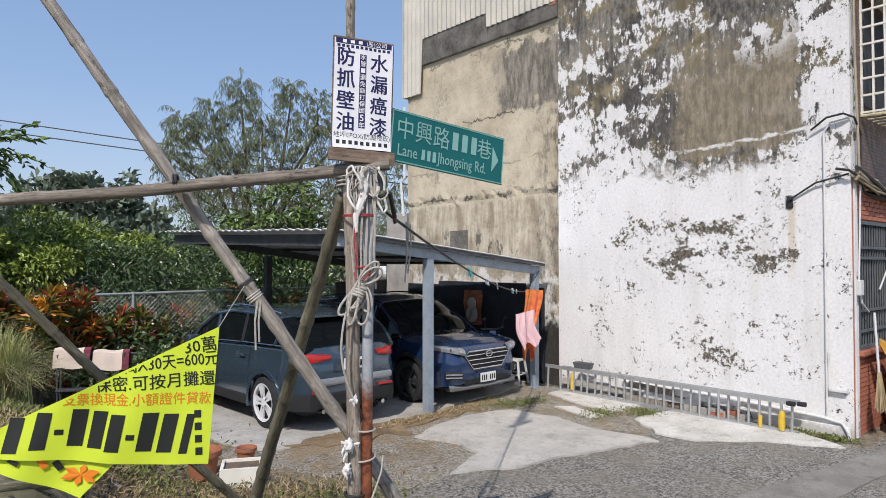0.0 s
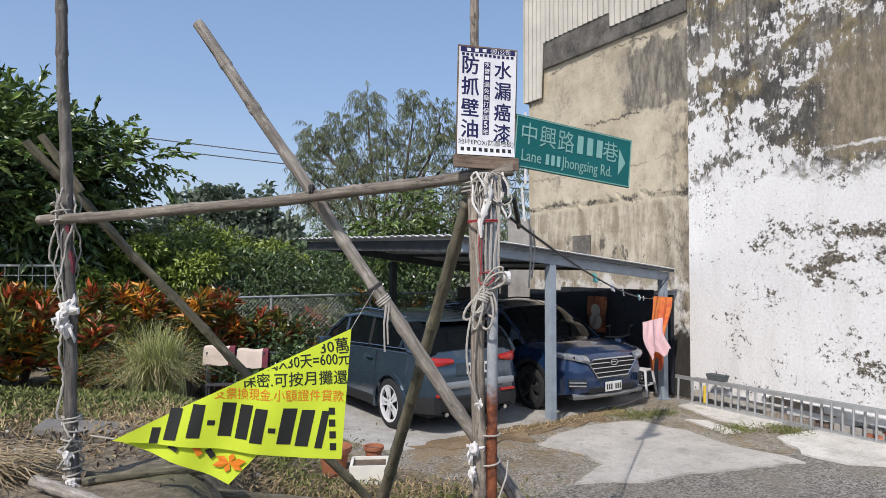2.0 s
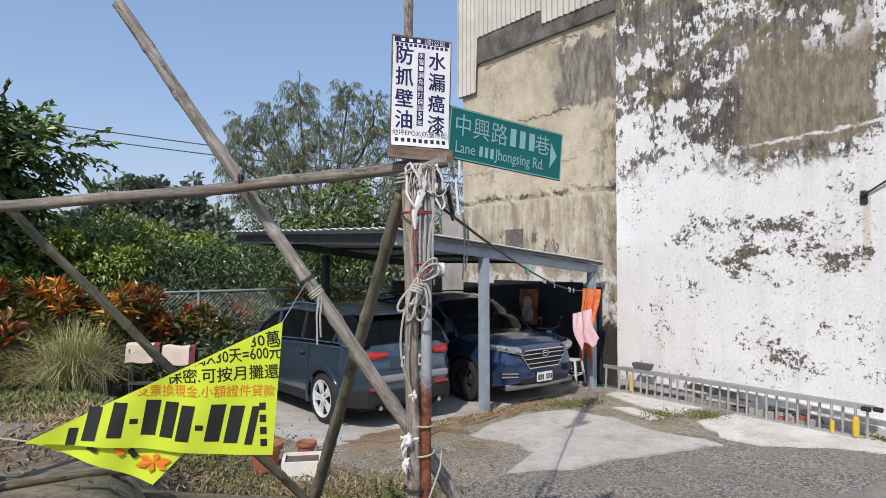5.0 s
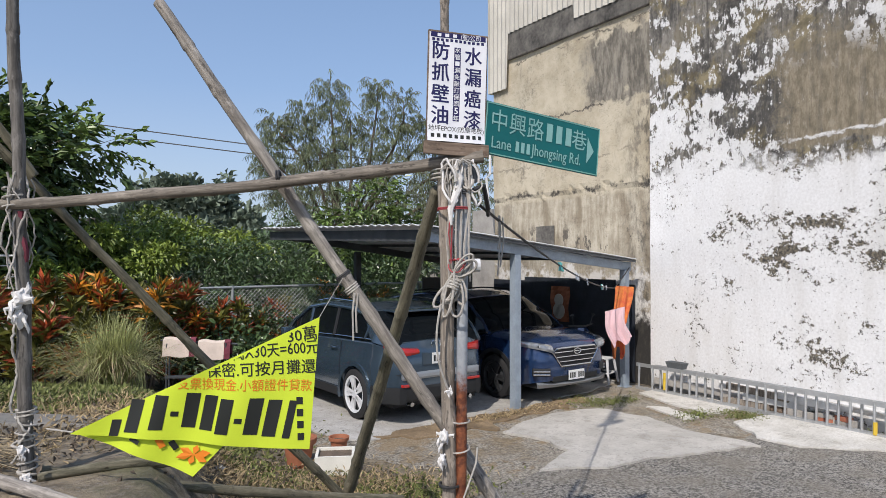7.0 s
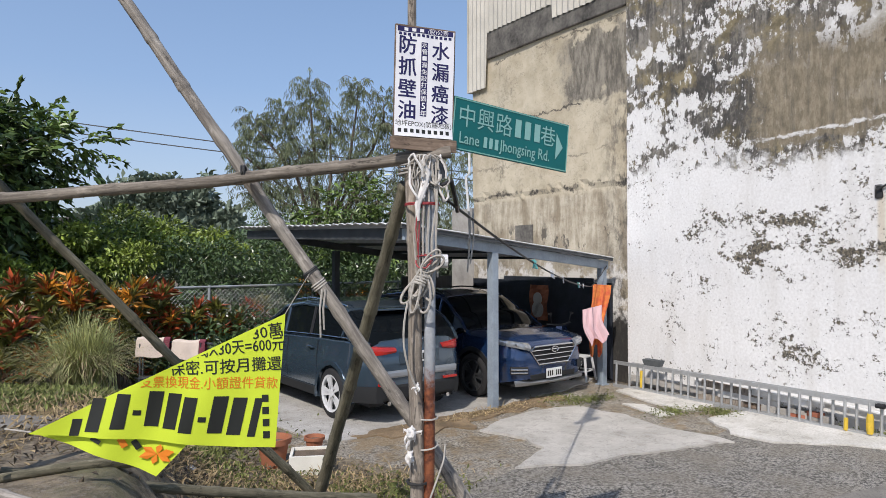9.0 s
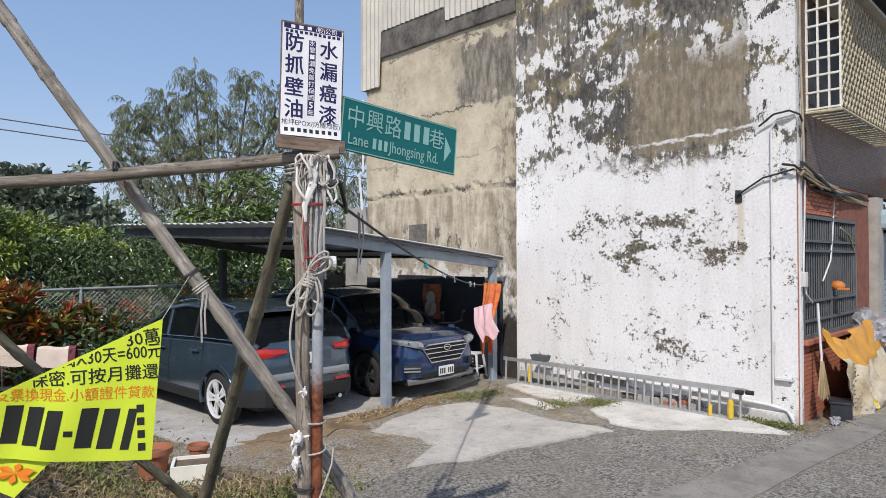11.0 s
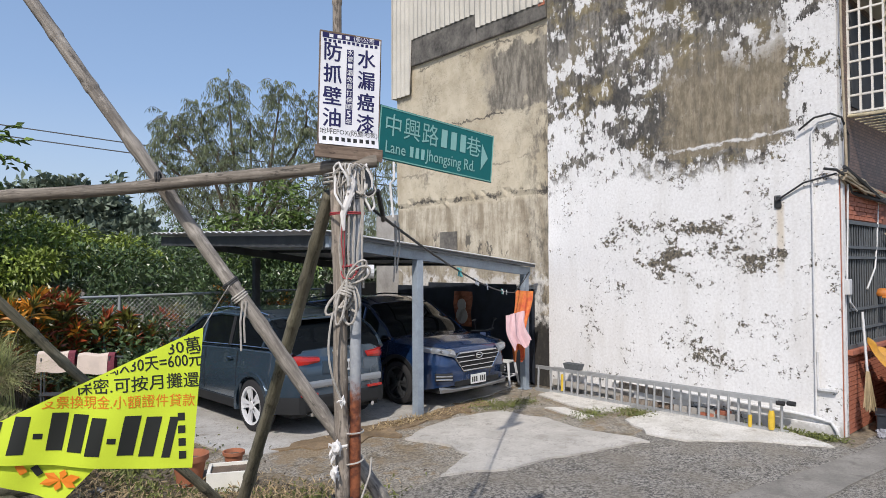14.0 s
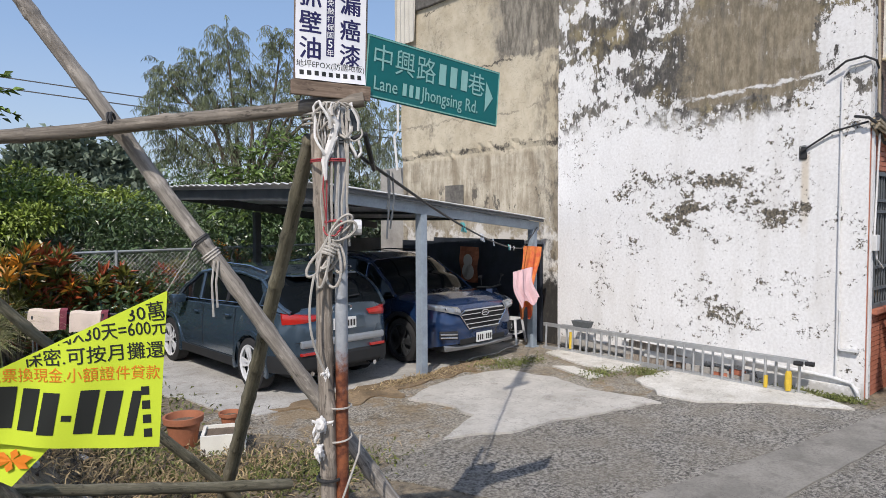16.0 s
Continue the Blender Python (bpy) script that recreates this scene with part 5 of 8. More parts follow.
def blue_suv():
    half = 2.24
    top_prof = [(-half, 0.85), (-half + 0.1, 0.98), (-1.7, 1.03), (-0.9, 1.02), (0.7, 1.0), (1.1, 1.06), (1.55, 1.045), (1.95, 0.99), (half - 0.08, 0.915), (half, 0.78)]
    roof_prof = [(-2.08, 1.0), (-1.95, 1.25), (-1.7, 1.50), (-1.45, 1.58), (-0.8, 1.64), (-0.1, 1.645), (0.35, 1.57), (0.85, 1.30), (1.2, 1.05)]
    car, wid = suv("car", (8.40, 9.46, 0.02), 180, "dark blue sport utility car parked nose-out under the carport", "paint_blue", "alloy_dark", half, (-1.33, 1.34), 1.85, top_prof, roof_prof, 0.6, "cars under the carport")
    y = half

    def back(x):
        """How far the rounded corner of the nose lies behind its middle."""
        return max(0.0, 0.6 * (1 - min(1.0, max(0.0, (1 - abs(x) / 0.925) / 0.25)) ** (1 / 2.2)))

    # six-sided grille with chrome slats
    hexa = [(-0.44, 0.85), (0.44, 0.85), (0.53, 0.79), (0.34, 0.565), (-0.34, 0.565), (-0.53, 0.79)]
    g = bmesh.new()
    a = [g.verts.new((x, y + 0.016 - 0.02 * abs(x) ** 2, z)) for x, z in hexa]
    b = [g.verts.new((x * 0.98, y - 0.1, z)) for x, z in hexa]
    g.faces.new(a)
    for i in range(6):
        g.faces.new((a[i], b[i], b[(i + 1) % 6], a[(i + 1) % 6]))
    gr = part("grille", g, "rubber", car, "dark six-sided grille")
    rim = [(x, y + 0.022 - 0.02 * abs(x) ** 2, z) for x, z in hexa]
    part("grille_frame", T(rim + rim[:2], 0.014, 6), "chrome", gr)
    for z, w in ((0.79, 0.51), (0.715, 0.45), (0.64, 0.39)):
        part("grille_slat", T([(-w, y + 0.020, z), (-w / 2, y + 0.024, z), (0, y + 0.028, z), (w / 2, y + 0.024, z), (w, y + 0.020, z)], 0.011, 6), "chrome", gr)
    part("badge", T([(0.075 * math.cos(k * math.pi / 10), y + 0.045, 0.79 + 0.042 * math.sin(k * math.pi / 10)) for k in range(21)], 0.009, 6), "chrome", car, "oval chrome badge")
    for s in (-1, 1):
        lamp = bmesh.new()
        rows = []
        for i in range(9):
            f = i / 8
            x = s * (0.53 + 0.36 * f)
            yy = y + 0.016 - back(x)
            rows.append([(x, yy + 0.005, 0.79 + 0.095 * f), (x, yy + 0.02, 0.83 + 0.09 * f), (x, yy - 0.005, 0.885 + 0.075 * f), (x * 0.97, yy - 0.07, 0.91 + 0.06 * f)])
        loft(lamp, rows)
        hl = part("headlamp", lamp, "lamp_lens", car, "swept clear headlamp", smooth=True)
        for f in (0.3, 0.62):
            x = s * (0.53 + 0.36 * f)
            part("lamp_projector", T([(x, y - 0.02 - back(x), 0.845 + 0.085 * f), (x, y + 0.032 - back(x), 0.845 + 0.085 * f)], 0.02, 12), "chrome", hl)
        fog = B(-0.14, 0.14, -0.04, 0.03, -0.06, 0.06, 0.015)
        bmesh.ops.transform(fog, matrix=pose(s * 0.715, y - 0.045, 0.50, 0, 0, -s * 36), verts=fog.verts)
        fo = part("fog_lamp", fog, "trim", car)
        for dz in (-0.03, 0.02):
            ch = B(-0.13, 0.13, 0.025, 0.045, dz - 0.012, dz + 0.012, 0.004)
            bmesh.ops.transform(ch, matrix=pose(s * 0.715, y - 0.045, 0.50, 0, 0, -s * 36), verts=ch.verts)
            part("chrome_strip", ch, "chrome", fo)
        part("bonnet_crease", T([(s * 0.5, y - 0.12, 0.935), (s * 0.58, y - 0.5, 1.02), (s * 0.62, y - 1.0, 1.07)], 0.008, 5), "paint_blue", car)
    lip = bmesh.new()
    loft(lip, [[(x, y + 0.01 - 0.12 * x * x, 0.255), (x, y + 0.03 - 0.12 * x * x, 0.285 + 0.05 * x * x), (x, y - 0.02 - 0.12 * x * x, 0.315 + 0.05 * x * x)] for x in [-0.78 + 1.56 * i / 12 for i in range(13)]])
    part("skid_plate", lip, "skid", car, "silver lower bumper lip")
    part("air_intake", B(-0.52, 0.52, y - 0.06, y + 0.004, 0.33, 0.42, 0.01), "trim", car)
    plate(car, y + 0.022, 0.415, 1)


grey_suv()
blue_suv()


# ---- the bamboo frame with its signs ----
def plane_matrix(origin, right_end, up_end):
    """A panel's frame: x to the right, z up, y away from the viewer."""
    o = Vector(origin)
    x = (Vector(right_end) - o).normalized()
    z = Vector(up_end) - o
    z = (z - x * z.dot(x)).normalized()
    y = z.cross(x)
    m = Matrix((x, y, z)).transposed().to_4x4()
    m.translation = o
    return m


def curl(centre, r, turns, axis_tilt, seed, n=18, squash=1.0):
    """Points of a slack coil of rope."""
    rnd = random.Random(seed)
    c = Vector(centre)
    a, b = Vector((0.72, -0.69, 0)), Vector((axis_tilt, axis_tilt, 1)).normalized()
    out = []
    for i in range(int(n * turns) + 1):
        t = 2 * math.pi * i / n
        k = r * (1 + 0.12 * math.sin(t * 0.37 + seed))
        out.append(c + a * k * math.cos(t) * squash + b * k * math.sin(t) + Vector((-0.7, -0.72, 0)) * (0.012 * math.sin(t * 0.9 + seed) + 0.004 * turns * i / (n * turns)) + Vector((rnd.uniform(-1, 1), rnd.uniform(-1, 1), rnd.uniform(-1, 1))) * 0.004)
    return out


def wrap(a, b, r, turns, n=12):
    """Rope wound round a pole from a to b."""
    a, b = Vector(a), Vector(b)
    d = (b - a).normalized()
    s = d.orthogonal().normalized()
    u = d.cross(s)
    return [a.lerp(b, i / (n * turns)) + (s * math.cos(2 * math.pi * i / n) + u * math.sin(2 * math.pi * i / n)) * r for i in range(int(n * turns) + 1)]


def rag(name, at, parent, size, seed, material="rag", long=1.0):
    """A knotted rag: one crumpled knot with loose strips."""
    rnd = random.Random(seed)
    c = Vector(at)
    bm = bmesh.new()
    bmesh.ops.create_icosphere(bm, subdivisions=3, radius=size * 0.62)
    for v in bm.verts:
        q = 1 + 0.55 * noise.noise(v.co * (2.2 / size) + Vector((seed, 0, 0))) - 0.5 * abs(noise.noise(v.co * (4.5 / size) + Vector((0, seed, 0))))
        v.co = c + Vector((v.co.x * q, v.co.y * q * 0.8, v.co.z * q * (0.8 + 0.35 * long)))
    knot = part(name, bm, material, parent, world=True, smooth=True)
    for k in range(7):
        d = Vector((rnd.gauss(0, 0.6), rnd.gauss(0, 0.4), rnd.gauss(-0.5, 0.8) * long))
        e = c + d.normalized() * size * rnd.uniform(0.7, 1.4)
        m = c.lerp(e, 0.5) + Vector((rnd.uniform(-1, 1), rnd.uniform(-1, 1), rnd.uniform(-1, 1))) * size * 0.35
        strip = T([c, m, e, e + Vector((rnd.uniform(-0.2, 0.2), 0, -0.6)) * size * 0.6], [size * 0.28, size * 0.2, size * 0.14, size * 0.05], 6)
        part("strip", strip, material, knot, world=True, smooth=True)
    return knot


def pole_part(name, args, material, parent, label="", world=True):
    """A bamboo pole as a part whose own z runs along the pole, so that its grain does too."""
    a, b = Vector(args[0]), Vector(args[1])
    d = b - a
    ob = part(name, bamboo((0, 0, 0), (0, 0, d.length), args[2], args[3], *args[4:], n=16), material, parent, label, smooth=True)
    ob.matrix_basis = WORLD[parent.name].inverted() @ (Matrix.Translation(a) @ d.to_track_quat("Z", "Y").to_matrix().to_4x4())
    return ob


FRAME = thing("bamboo_frame", (1.6, 3.5, 0.9), label="weathered bamboo pole frame lashed together with rope", category="frame")


def bamboo_frame():
    f = FRAME
    pole_part("post", ((0.778, 4.26, 0.98), (0.652, 4.231, 4.2), 0.036, 0.027, 1, 0.012), "timber_dark", f, "grey timber post", world=True)
    pole_part("crossbar", ((2.60, 2.70, 2.772), (0.60, 4.31, 2.525), 0.032, 0.028, 2, 0.004, 0.032), "bamboo_mid", f, world=True)
    pole_part("brace", ((3.015, 2.821, 0.66), (1.291, 3.773, 3.588), 0.039, 0.030, 3, 0.004), "bamboo", f, world=True)
    pole_part("brace", ((2.875, 4.70, 0.28), (2.46, 2.90, 2.62), 0.044, 0.033, 4, 0.01), "bamboo_dark", f, "dark mossy bamboo", world=True)
    pole_part("brace", ((2.90, 4.52, 0.36), (0.53, 4.40, 2.97), 0.032, 0.024, 5, -0.012), "bamboo_dark", f, "thin dark bamboo", world=True)
    pole_part("brace_stub", ((0.80, 4.34, 2.70), (0.60, 4.36, 3.0), 0.024, 0.021, 6, 0.0), "bamboo_dark", f, world=True)
    pole_part("ground_pole", ((3.2, 4.35, 0.42), (0.80, 4.28, 1.13), 0.036, 0.028, 7, -0.05), "bamboo_dark", f, world=True)
    pole_part("ground_pole", ((1.55, 4.2, 1.05), (0.82, 4.2, 1.10), 0.032, 0.024, 8, 0.05), "bamboo_dark", f, world=True)
    pole_part("ground_pole", ((1.05, 3.45, 1.08), (0.60, 4.2, 1.15), 0.032, 0.032, 9, 0.0), "bamboo", f, world=True)
    post = pole_part("sign_stake", ((2.49, 2.83, 0.66), (2.462, 2.846, 2.86), 0.036, 0.035, 10, 0.004), "timber", f, "split timber stake", world=True)
    pole_part("upper_stake", ((2.475, 2.83, 2.5), (2.452, 2.839, 3.85), 0.024, 0.022, 11, 0.0), "timber", f, world=True)
    # unseen rod, board and cleat, added to cast a crossed shadow on the concrete
    pole_part("unseen_rod", ((2.453, 2.839, 3.8), (2.40, 2.86, 6.7), 0.006, 0.005, 12, 0.0), "pole", f, world=True)
    part("shadow_board", B(2.29, 2.49, 2.85, 2.88, 6.55, 8.7, 0.004), "board", f, "unseen narrow board added high on the stake for its shadow", world=True)
    part("shadow_cleat", B(2.14, 2.64, 2.82, 2.85, 6.42, 6.60, 0.004), "board", f, world=True)
    # lashings
    A1, B1 = Vector((3.015, 2.821, 0.66)), Vector((1.291, 3.773, 3.588))
    A2, B2 = Vector((2.60, 2.70, 2.772)), Vector((0.60, 4.31, 2.525))
    part("lashing", T(wrap(A1.lerp(B1, 0.484), A1.lerp(B1, 0.495), 0.039, 3), 0.0055, 5), "rope", f, "pale cotton rope", world=True)
    part("tie_band", T(wrap(A1.lerp(B1, 0.510), A1.lerp(B1, 0.516), 0.039, 2), 0.008, 5), "cable", f, world=True)
    part("tie_band", T(wrap(A2.lerp(B2, 0.405), A2.lerp(B2, 0.415), 0.033, 2), 0.006, 5), "cable", f, world=True)
    for k, (a, b, r, t) in enumerate((((2.455, 2.85, 2.66), (2.45, 2.85, 2.72), 0.06, 3), ((0.772, 4.26, 1.42), (0.770, 4.26, 1.46), 0.046, 2), ((0.774, 4.26, 1.24), (0.772, 4.26, 1.34), 0.046, 2.5), ((0.777, 4.26, 1.12), (0.776, 4.26, 1.2), 0.046, 2), ((0.70, 4.245, 2.50), (0.70, 4.245, 2.62), 0.05, 2.5))):
        part("lashing", T(wrap(a, b, r, t), 0.0055, 5), "rope", f, "pale cotton rope", world=True)
    for dx, ln in ((0.0, 0.27), (0.02, 0.23)):
        part("rope_end", T([(2.16 + dx, 3.235, 2.07), (2.145 + dx, 3.23, 1.97), (2.15 + dx, 3.23, 2.09 - ln)], 0.0052, 5), "rope", f, world=True)
    # loose string wound down the grey post, a big knot and dirty lashings below it
    rnd = random.Random(31)
    P0, P1 = Vector((0.778, 4.26, 0.98)), Vector((0.652, 4.231, 4.2))

    def round_post(z0, z1, r, a0, turns, thick, material="rope", wob=0.012, name="string"):
        pts = []
        for i in range(25):
            g = i / 24
            z = z0 + (z1 - z0) * g
            c = P0.lerp(P1, (z - 0.98) / 3.22)
            a = a0 + turns * 2 * math.pi * g
            q = r * (1 + 0.35 * math.sin(g * 9 + a0 * 3))
            pts.append((c.x + q * math.cos(a) + rnd.uniform(-wob, wob) * 0.4, c.y + q * math.sin(a) * 0.8, z))
        part(name, T(pts, thick, 6), material, f, world=True, smooth=True)

    for k in range(8):
        round_post(2.70 - 0.03 * (k % 3), 2.04 + 0.05 * (k % 4), 0.050 + 0.004 * (k % 4), -2.9 + 0.42 * k, rnd.uniform(-0.55, 0.55), 0.0042 if k % 3 else 0.0062)
    round_post(2.50, 2.16, 0.030, -1.3, 0.10, 0.017, "red_rag", 0.0, "red_cloth")
    rag("rag", (0.735, 4.19, 2.05), f, 0.075, 3, long=0.7)
    rag("rag", (0.725, 4.19, 1.94), f, 0.055, 4, long=1.3)
    round_post(1.92, 1.45, 0.047, -2.2, -0.12, 0.007)
    for k in range(6):
        round_post(1.46 - 0.075 * k, 1.40 - 0.08 * k, 0.044, -3.0 + k, 1.3, 0.005 if k % 2 else 0.008, "rope", name="lashing")
    round_post(1.44, 1.20, 0.05, -2.6, 0.45, 0.006)
    round_post(1.42, 1.18, 0.05, -0.6, -0.45, 0.006)
    rag("rag", (0.765, 4.2, 1.10), f, 0.045, 5, long=1.2)
    rag("rag", (0.745, 4.2, 1.26), f, 0.035, 6, long=1.2)
    # clutter of rope on the sign stake
    rnd = random.Random(9)
    for k in range(9):
        # slack loops that hang from a knot
        top = Vector((2.455 + 0.02 * math.sin(k * 1.7), 2.735, 2.15 + 0.01 * (k % 4)))
        ang = -2.25 + 0.16 * k if k < 6 else 0.55 + 0.25 * (k - 6)
        ln, wd = rnd.uniform(0.13, 0.23) if k < 6 else rnd.uniform(0.10, 0.14), rnd.uniform(0.022, 0.05)
        a, b = Vector((math.cos(ang) * 0.72, -math.cos(ang) * 0.69, math.sin(ang))), Vector((-math.sin(ang) * 0.72, math.sin(ang) * 0.69, math.cos(ang)))
        pts = [top + a * (ln * (0.5 - 0.5 * math.cos(t))) + b * (wd * math.sin(t) * (0.5 + 0.5 * (0.5 - 0.5 * math.cos(t)) ** 0.5)) + Vector((-0.7, -0.7, 0)) * (0.004 * (k % 5) + 0.01 * math.sin(t)) for t in [2 * math.pi * i / 18 for i in range(19)]]
        part("rope_coil", T(pts, 0.0068, 6), "rope", f, "hank of grey rope", world=True)
    part("rope_coil", T(wrap((2.43, 2.74, 2.10), (2.455, 2.73, 2.15), 0.026, 4), 0.0068, 6), "rope", f, world=True)
    for k in range(6):
        x, y = 2.43 + 0.018 * k, 2.78 - 0.012 * k
        part("rope_strand", T([(x, y, 2.72), (x + 0.015 * math.sin(k * 2), y - 0.02, 2.5), (x - 0.012, y - 0.015, 2.33), (x + 0.01 * math.cos(k), y - 0.01, 2.14)], 0.0055, 5), "rope", f, world=True)
    tangle = random.Random(17)
    for k in range(7):
        # slack bights hanging round the head of the stake
        c = Vector((2.40 + 0.022 * k, 2.755 - 0.008 * k, 2.70))
        w, ln, lean = tangle.uniform(0.018, 0.045), tangle.uniform(0.10, 0.26), tangle.uniform(-0.05, 0.04)
        pts = [c + Vector((0.72, -0.69, 0)) * (w * math.cos(t) + lean * (0.5 - 0.5 * math.sin(t)) + 0.006 * math.sin(5 * t + k)) + Vector((-0.7, -0.7, 0)) * (0.014 * math.sin(2 * t + k)) + Vector((0, 0, ln * 0.5 * (math.sin(t) - 1) + 0.05)) for t in [2 * math.pi * i / 20 for i in range(20)]]
        part("rope_loop", T(pts, 0.0042 if k % 2 else 0.006, 6), "rag" if k % 3 == 0 else "rope", f, world=True, smooth=True)
    part("cloth_strip", T([(2.44, 2.735, 2.72), (2.475, 2.73, 2.66), (2.452, 2.735, 2.58), (2.42, 2.74, 2.50), (2.425, 2.74, 2.42)], [0.010, 0.017, 0.020, 0.016, 0.007], 7), "rag", f, "twisted white cloth strip", world=True, smooth=True)
    part("rope_strand", T([(2.50, 2.74, 2.7), (2.53, 2.72, 2.6), (2.565, 2.71, 2.52)], 0.008, 5), "rope", f, world=True)
    for k in range(2):
        part("red_twine", T([(2.425 + 0.012 * k, 2.745, 2.5), (2.41 + 0.02 * k, 2.74, 2.38), (2.425, 2.74, 2.26 - 0.03 * k)], 0.003, 5), "rope_red", f, "red twine", world=True)
    part("red_twine", T(wrap((2.49, 2.80, 2.50), (2.49, 2.80, 2.515), 0.085, 2), 0.004, 5), "rope_red", f, world=True)
    part("red_twine", T(curl((2.45, 2.73, 2.22), 0.04, 1.4, 0.4, 8), 0.004, 5), "rope_red", f, world=True)
    part("rope_tail", T([(2.375 - 0.04 * math.sin(3.1 * g / 14) + 0.05 * (g / 14) ** 2, 2.76 - 0.02 * g / 14, 2.02 - 0.44 * g / 14) for g in range(15)], 0.0055, 6), "rope", f, world=True)
    rag("frayed_end", (2.42, 2.74, 1.6), f, 0.022, 7, long=1.9)
    for z0, z1, t in ((1.42, 1.428, 1.3), (1.25, 1.31, 1.2)):
        part("lashing", T(wrap((2.53, 2.80, z0), (2.53, 2.80, z1), 0.05, t), 0.0045, 5), "rope", f, world=True)
    part("lashing", T([(2.50, 2.75, 1.02), (2.57, 2.72, 1.22), (2.58, 2.72, 1.30)], 0.0055, 5), "rope", f, world=True)
    part("red_twine", T(wrap((2.53, 2.80, 0.93), (2.53, 2.80, 0.96), 0.06, 2.5), 0.006, 5), "rope_red", f, world=True)
    part("tie_band", T(wrap((2.487, 2.83, 1.10), (2.487, 2.83, 1.105), 0.052, 1.5), 0.007, 5), "cable", f, world=True)
    rag("rag", (2.425, 2.80, 1.36), f, 0.045, 11, long=1.6)
    rag("rag", (2.415, 2.80, 1.25), f, 0.036, 12, long=1.4)
    part("rope_end", T([(2.44, 2.76, 1.0), (2.435, 2.76, 0.85), (2.43, 2.76, 0.7)], 0.006, 5), "rope", f, world=True)


def steel_pole():
    p = thing("sign_pole", (2.535, 2.785, 0.66), label="thin steel pole, galvanised above and rusted below", category="pole")
    part("pole", T([(2.535, 2.80, 0.66), (2.53, 2.785, 1.6), (2.512, 2.755, 2.75)], 0.028, 14), "pole", p, world=True, smooth=True)
    part("clamp", T(wrap((2.515, 2.76, 2.58), (2.515, 2.76, 2.60), 0.037, 2), 0.006, 5), "steel_dark", p, world=True)
    part("insulator", T([(2.565, 2.74, 2.22), (2.595, 2.72, 2.22)], 0.035, 12), "stool", p, "white plastic spool", world=True)
    part("junction_cap", T([(2.55, 2.78, 2.68), (2.55, 2.72, 2.68)], 0.045, 14), "steel_dark", p, world=True)


def poster():
    m = plane_matrix((2.333, 2.846, 2.842), (2.629, 2.738, 2.836), (2.314, 2.847, 3.381))
    m = m @ pose(0.157, -0.045, 0.272)
    p = thing("advertising_board", m=m, label="white poster with dark blue lettering on an old wooden board", category="sign")
    part("board", B(-0.154, 0.162, 0.012, 0.03, -0.335, 0.287, 0.003), "board", p, "weathered wooden board")
    part("batten", B(-0.17, 0.175, -0.004, 0.012, -0.338, -0.275, 0.004), "board", p)

    def wave(x, z):
        return 0.004 - 0.012 * max(0, (-0.20 - z) / 0.08) ** 2 - 0.003 * math.sin((x + 0.152) * 41 + z * 9)

    sh = bmesh.new()
    n = 28
    rows = [[sh.verts.new((-0.152 + 0.304 * i / n, wave(-0.152 + 0.304 * i / n, z), z)) for i in range(n + 1)] for z in [-0.272 + 0.545 * j / 20 for j in range(21)]]
    for a, b in zip(rows, rows[1:]):
        for i in range(n):
            sh.faces.new((a[i], a[i + 1], b[i + 1], b[i]))
    part("sheet", sh, "poster", p, "white printed sheet", smooth=True)
    for k, ch in enumerate("防抓壁油"):
        lettering("letter", ch, 0.098, p, "ink", -0.090, 0.185 - 0.108 * k, -0.009, 1.0, bold=0.02)
    for k, ch in enumerate("水漏癌漆"):
        lettering("letter", ch, 0.098, p, "ink", 0.082, 0.172 - 0.108 * k, -0.009, 0.98, bold=0.02)
    bar("strip", p, "ink", -0.004, 0.02, 0.034, 0.37, -0.0075)
    for k, ch in enumerate("水管 漏免敲打保固"):
        if ch == " ":
            bar("small_print", p, "poster", -0.004, 0.192 - 0.0335 * k, 0.022, 0.022, -0.010)
        else:
            lettering("letter", ch, 0.030, p, "poster", -0.004, 0.192 - 0.0335 * k, -0.010, 1.0, bold=0.012)
    lettering("letter", "5", 0.046, p, "poster", -0.004, -0.113, -0.010, 1.0, bold=0.02)
    lettering("letter", "年", 0.032, p, "poster", -0.004, -0.150, -0.010, 1.0, bold=0.012)
    lettering("letter", "地坪EPOX(防塵地板)", 0.033, p, "black", 0.0, -0.208, -0.014, 0.98)
    for k in range(9):
        bar("cut_print", p, "black", -0.125 + 0.031 * k, -0.243, 0.018, 0.02, -0.022)
    bar("top_print", p, "ink", 0.0, 0.262, 0.29, 0.026, -0.009)
    for k in range(3):
        bar("top_print", p, "poster", -0.10 + 0.04 * k, 0.262, 0.02, 0.016, -0.0115)
    lettering("letter", "(股)公司", 0.03, p, "poster", 0.065, 0.262, -0.0115)
    for k in range(12):
        bar("small_print", p, "ink", -0.13 + 0.0235 * k, 0.238, 0.015, 0.014, -0.009)
    for ob in p.children:
        if ob.name.split(".")[0] in ("letter", "strip", "small_print", "cut_print", "top_print"):
            lift = 0.0018 if ob.data.materials[0] == M["poster"] else 0.0008
            laid(ob, wave, lift, 0.012)
    return p


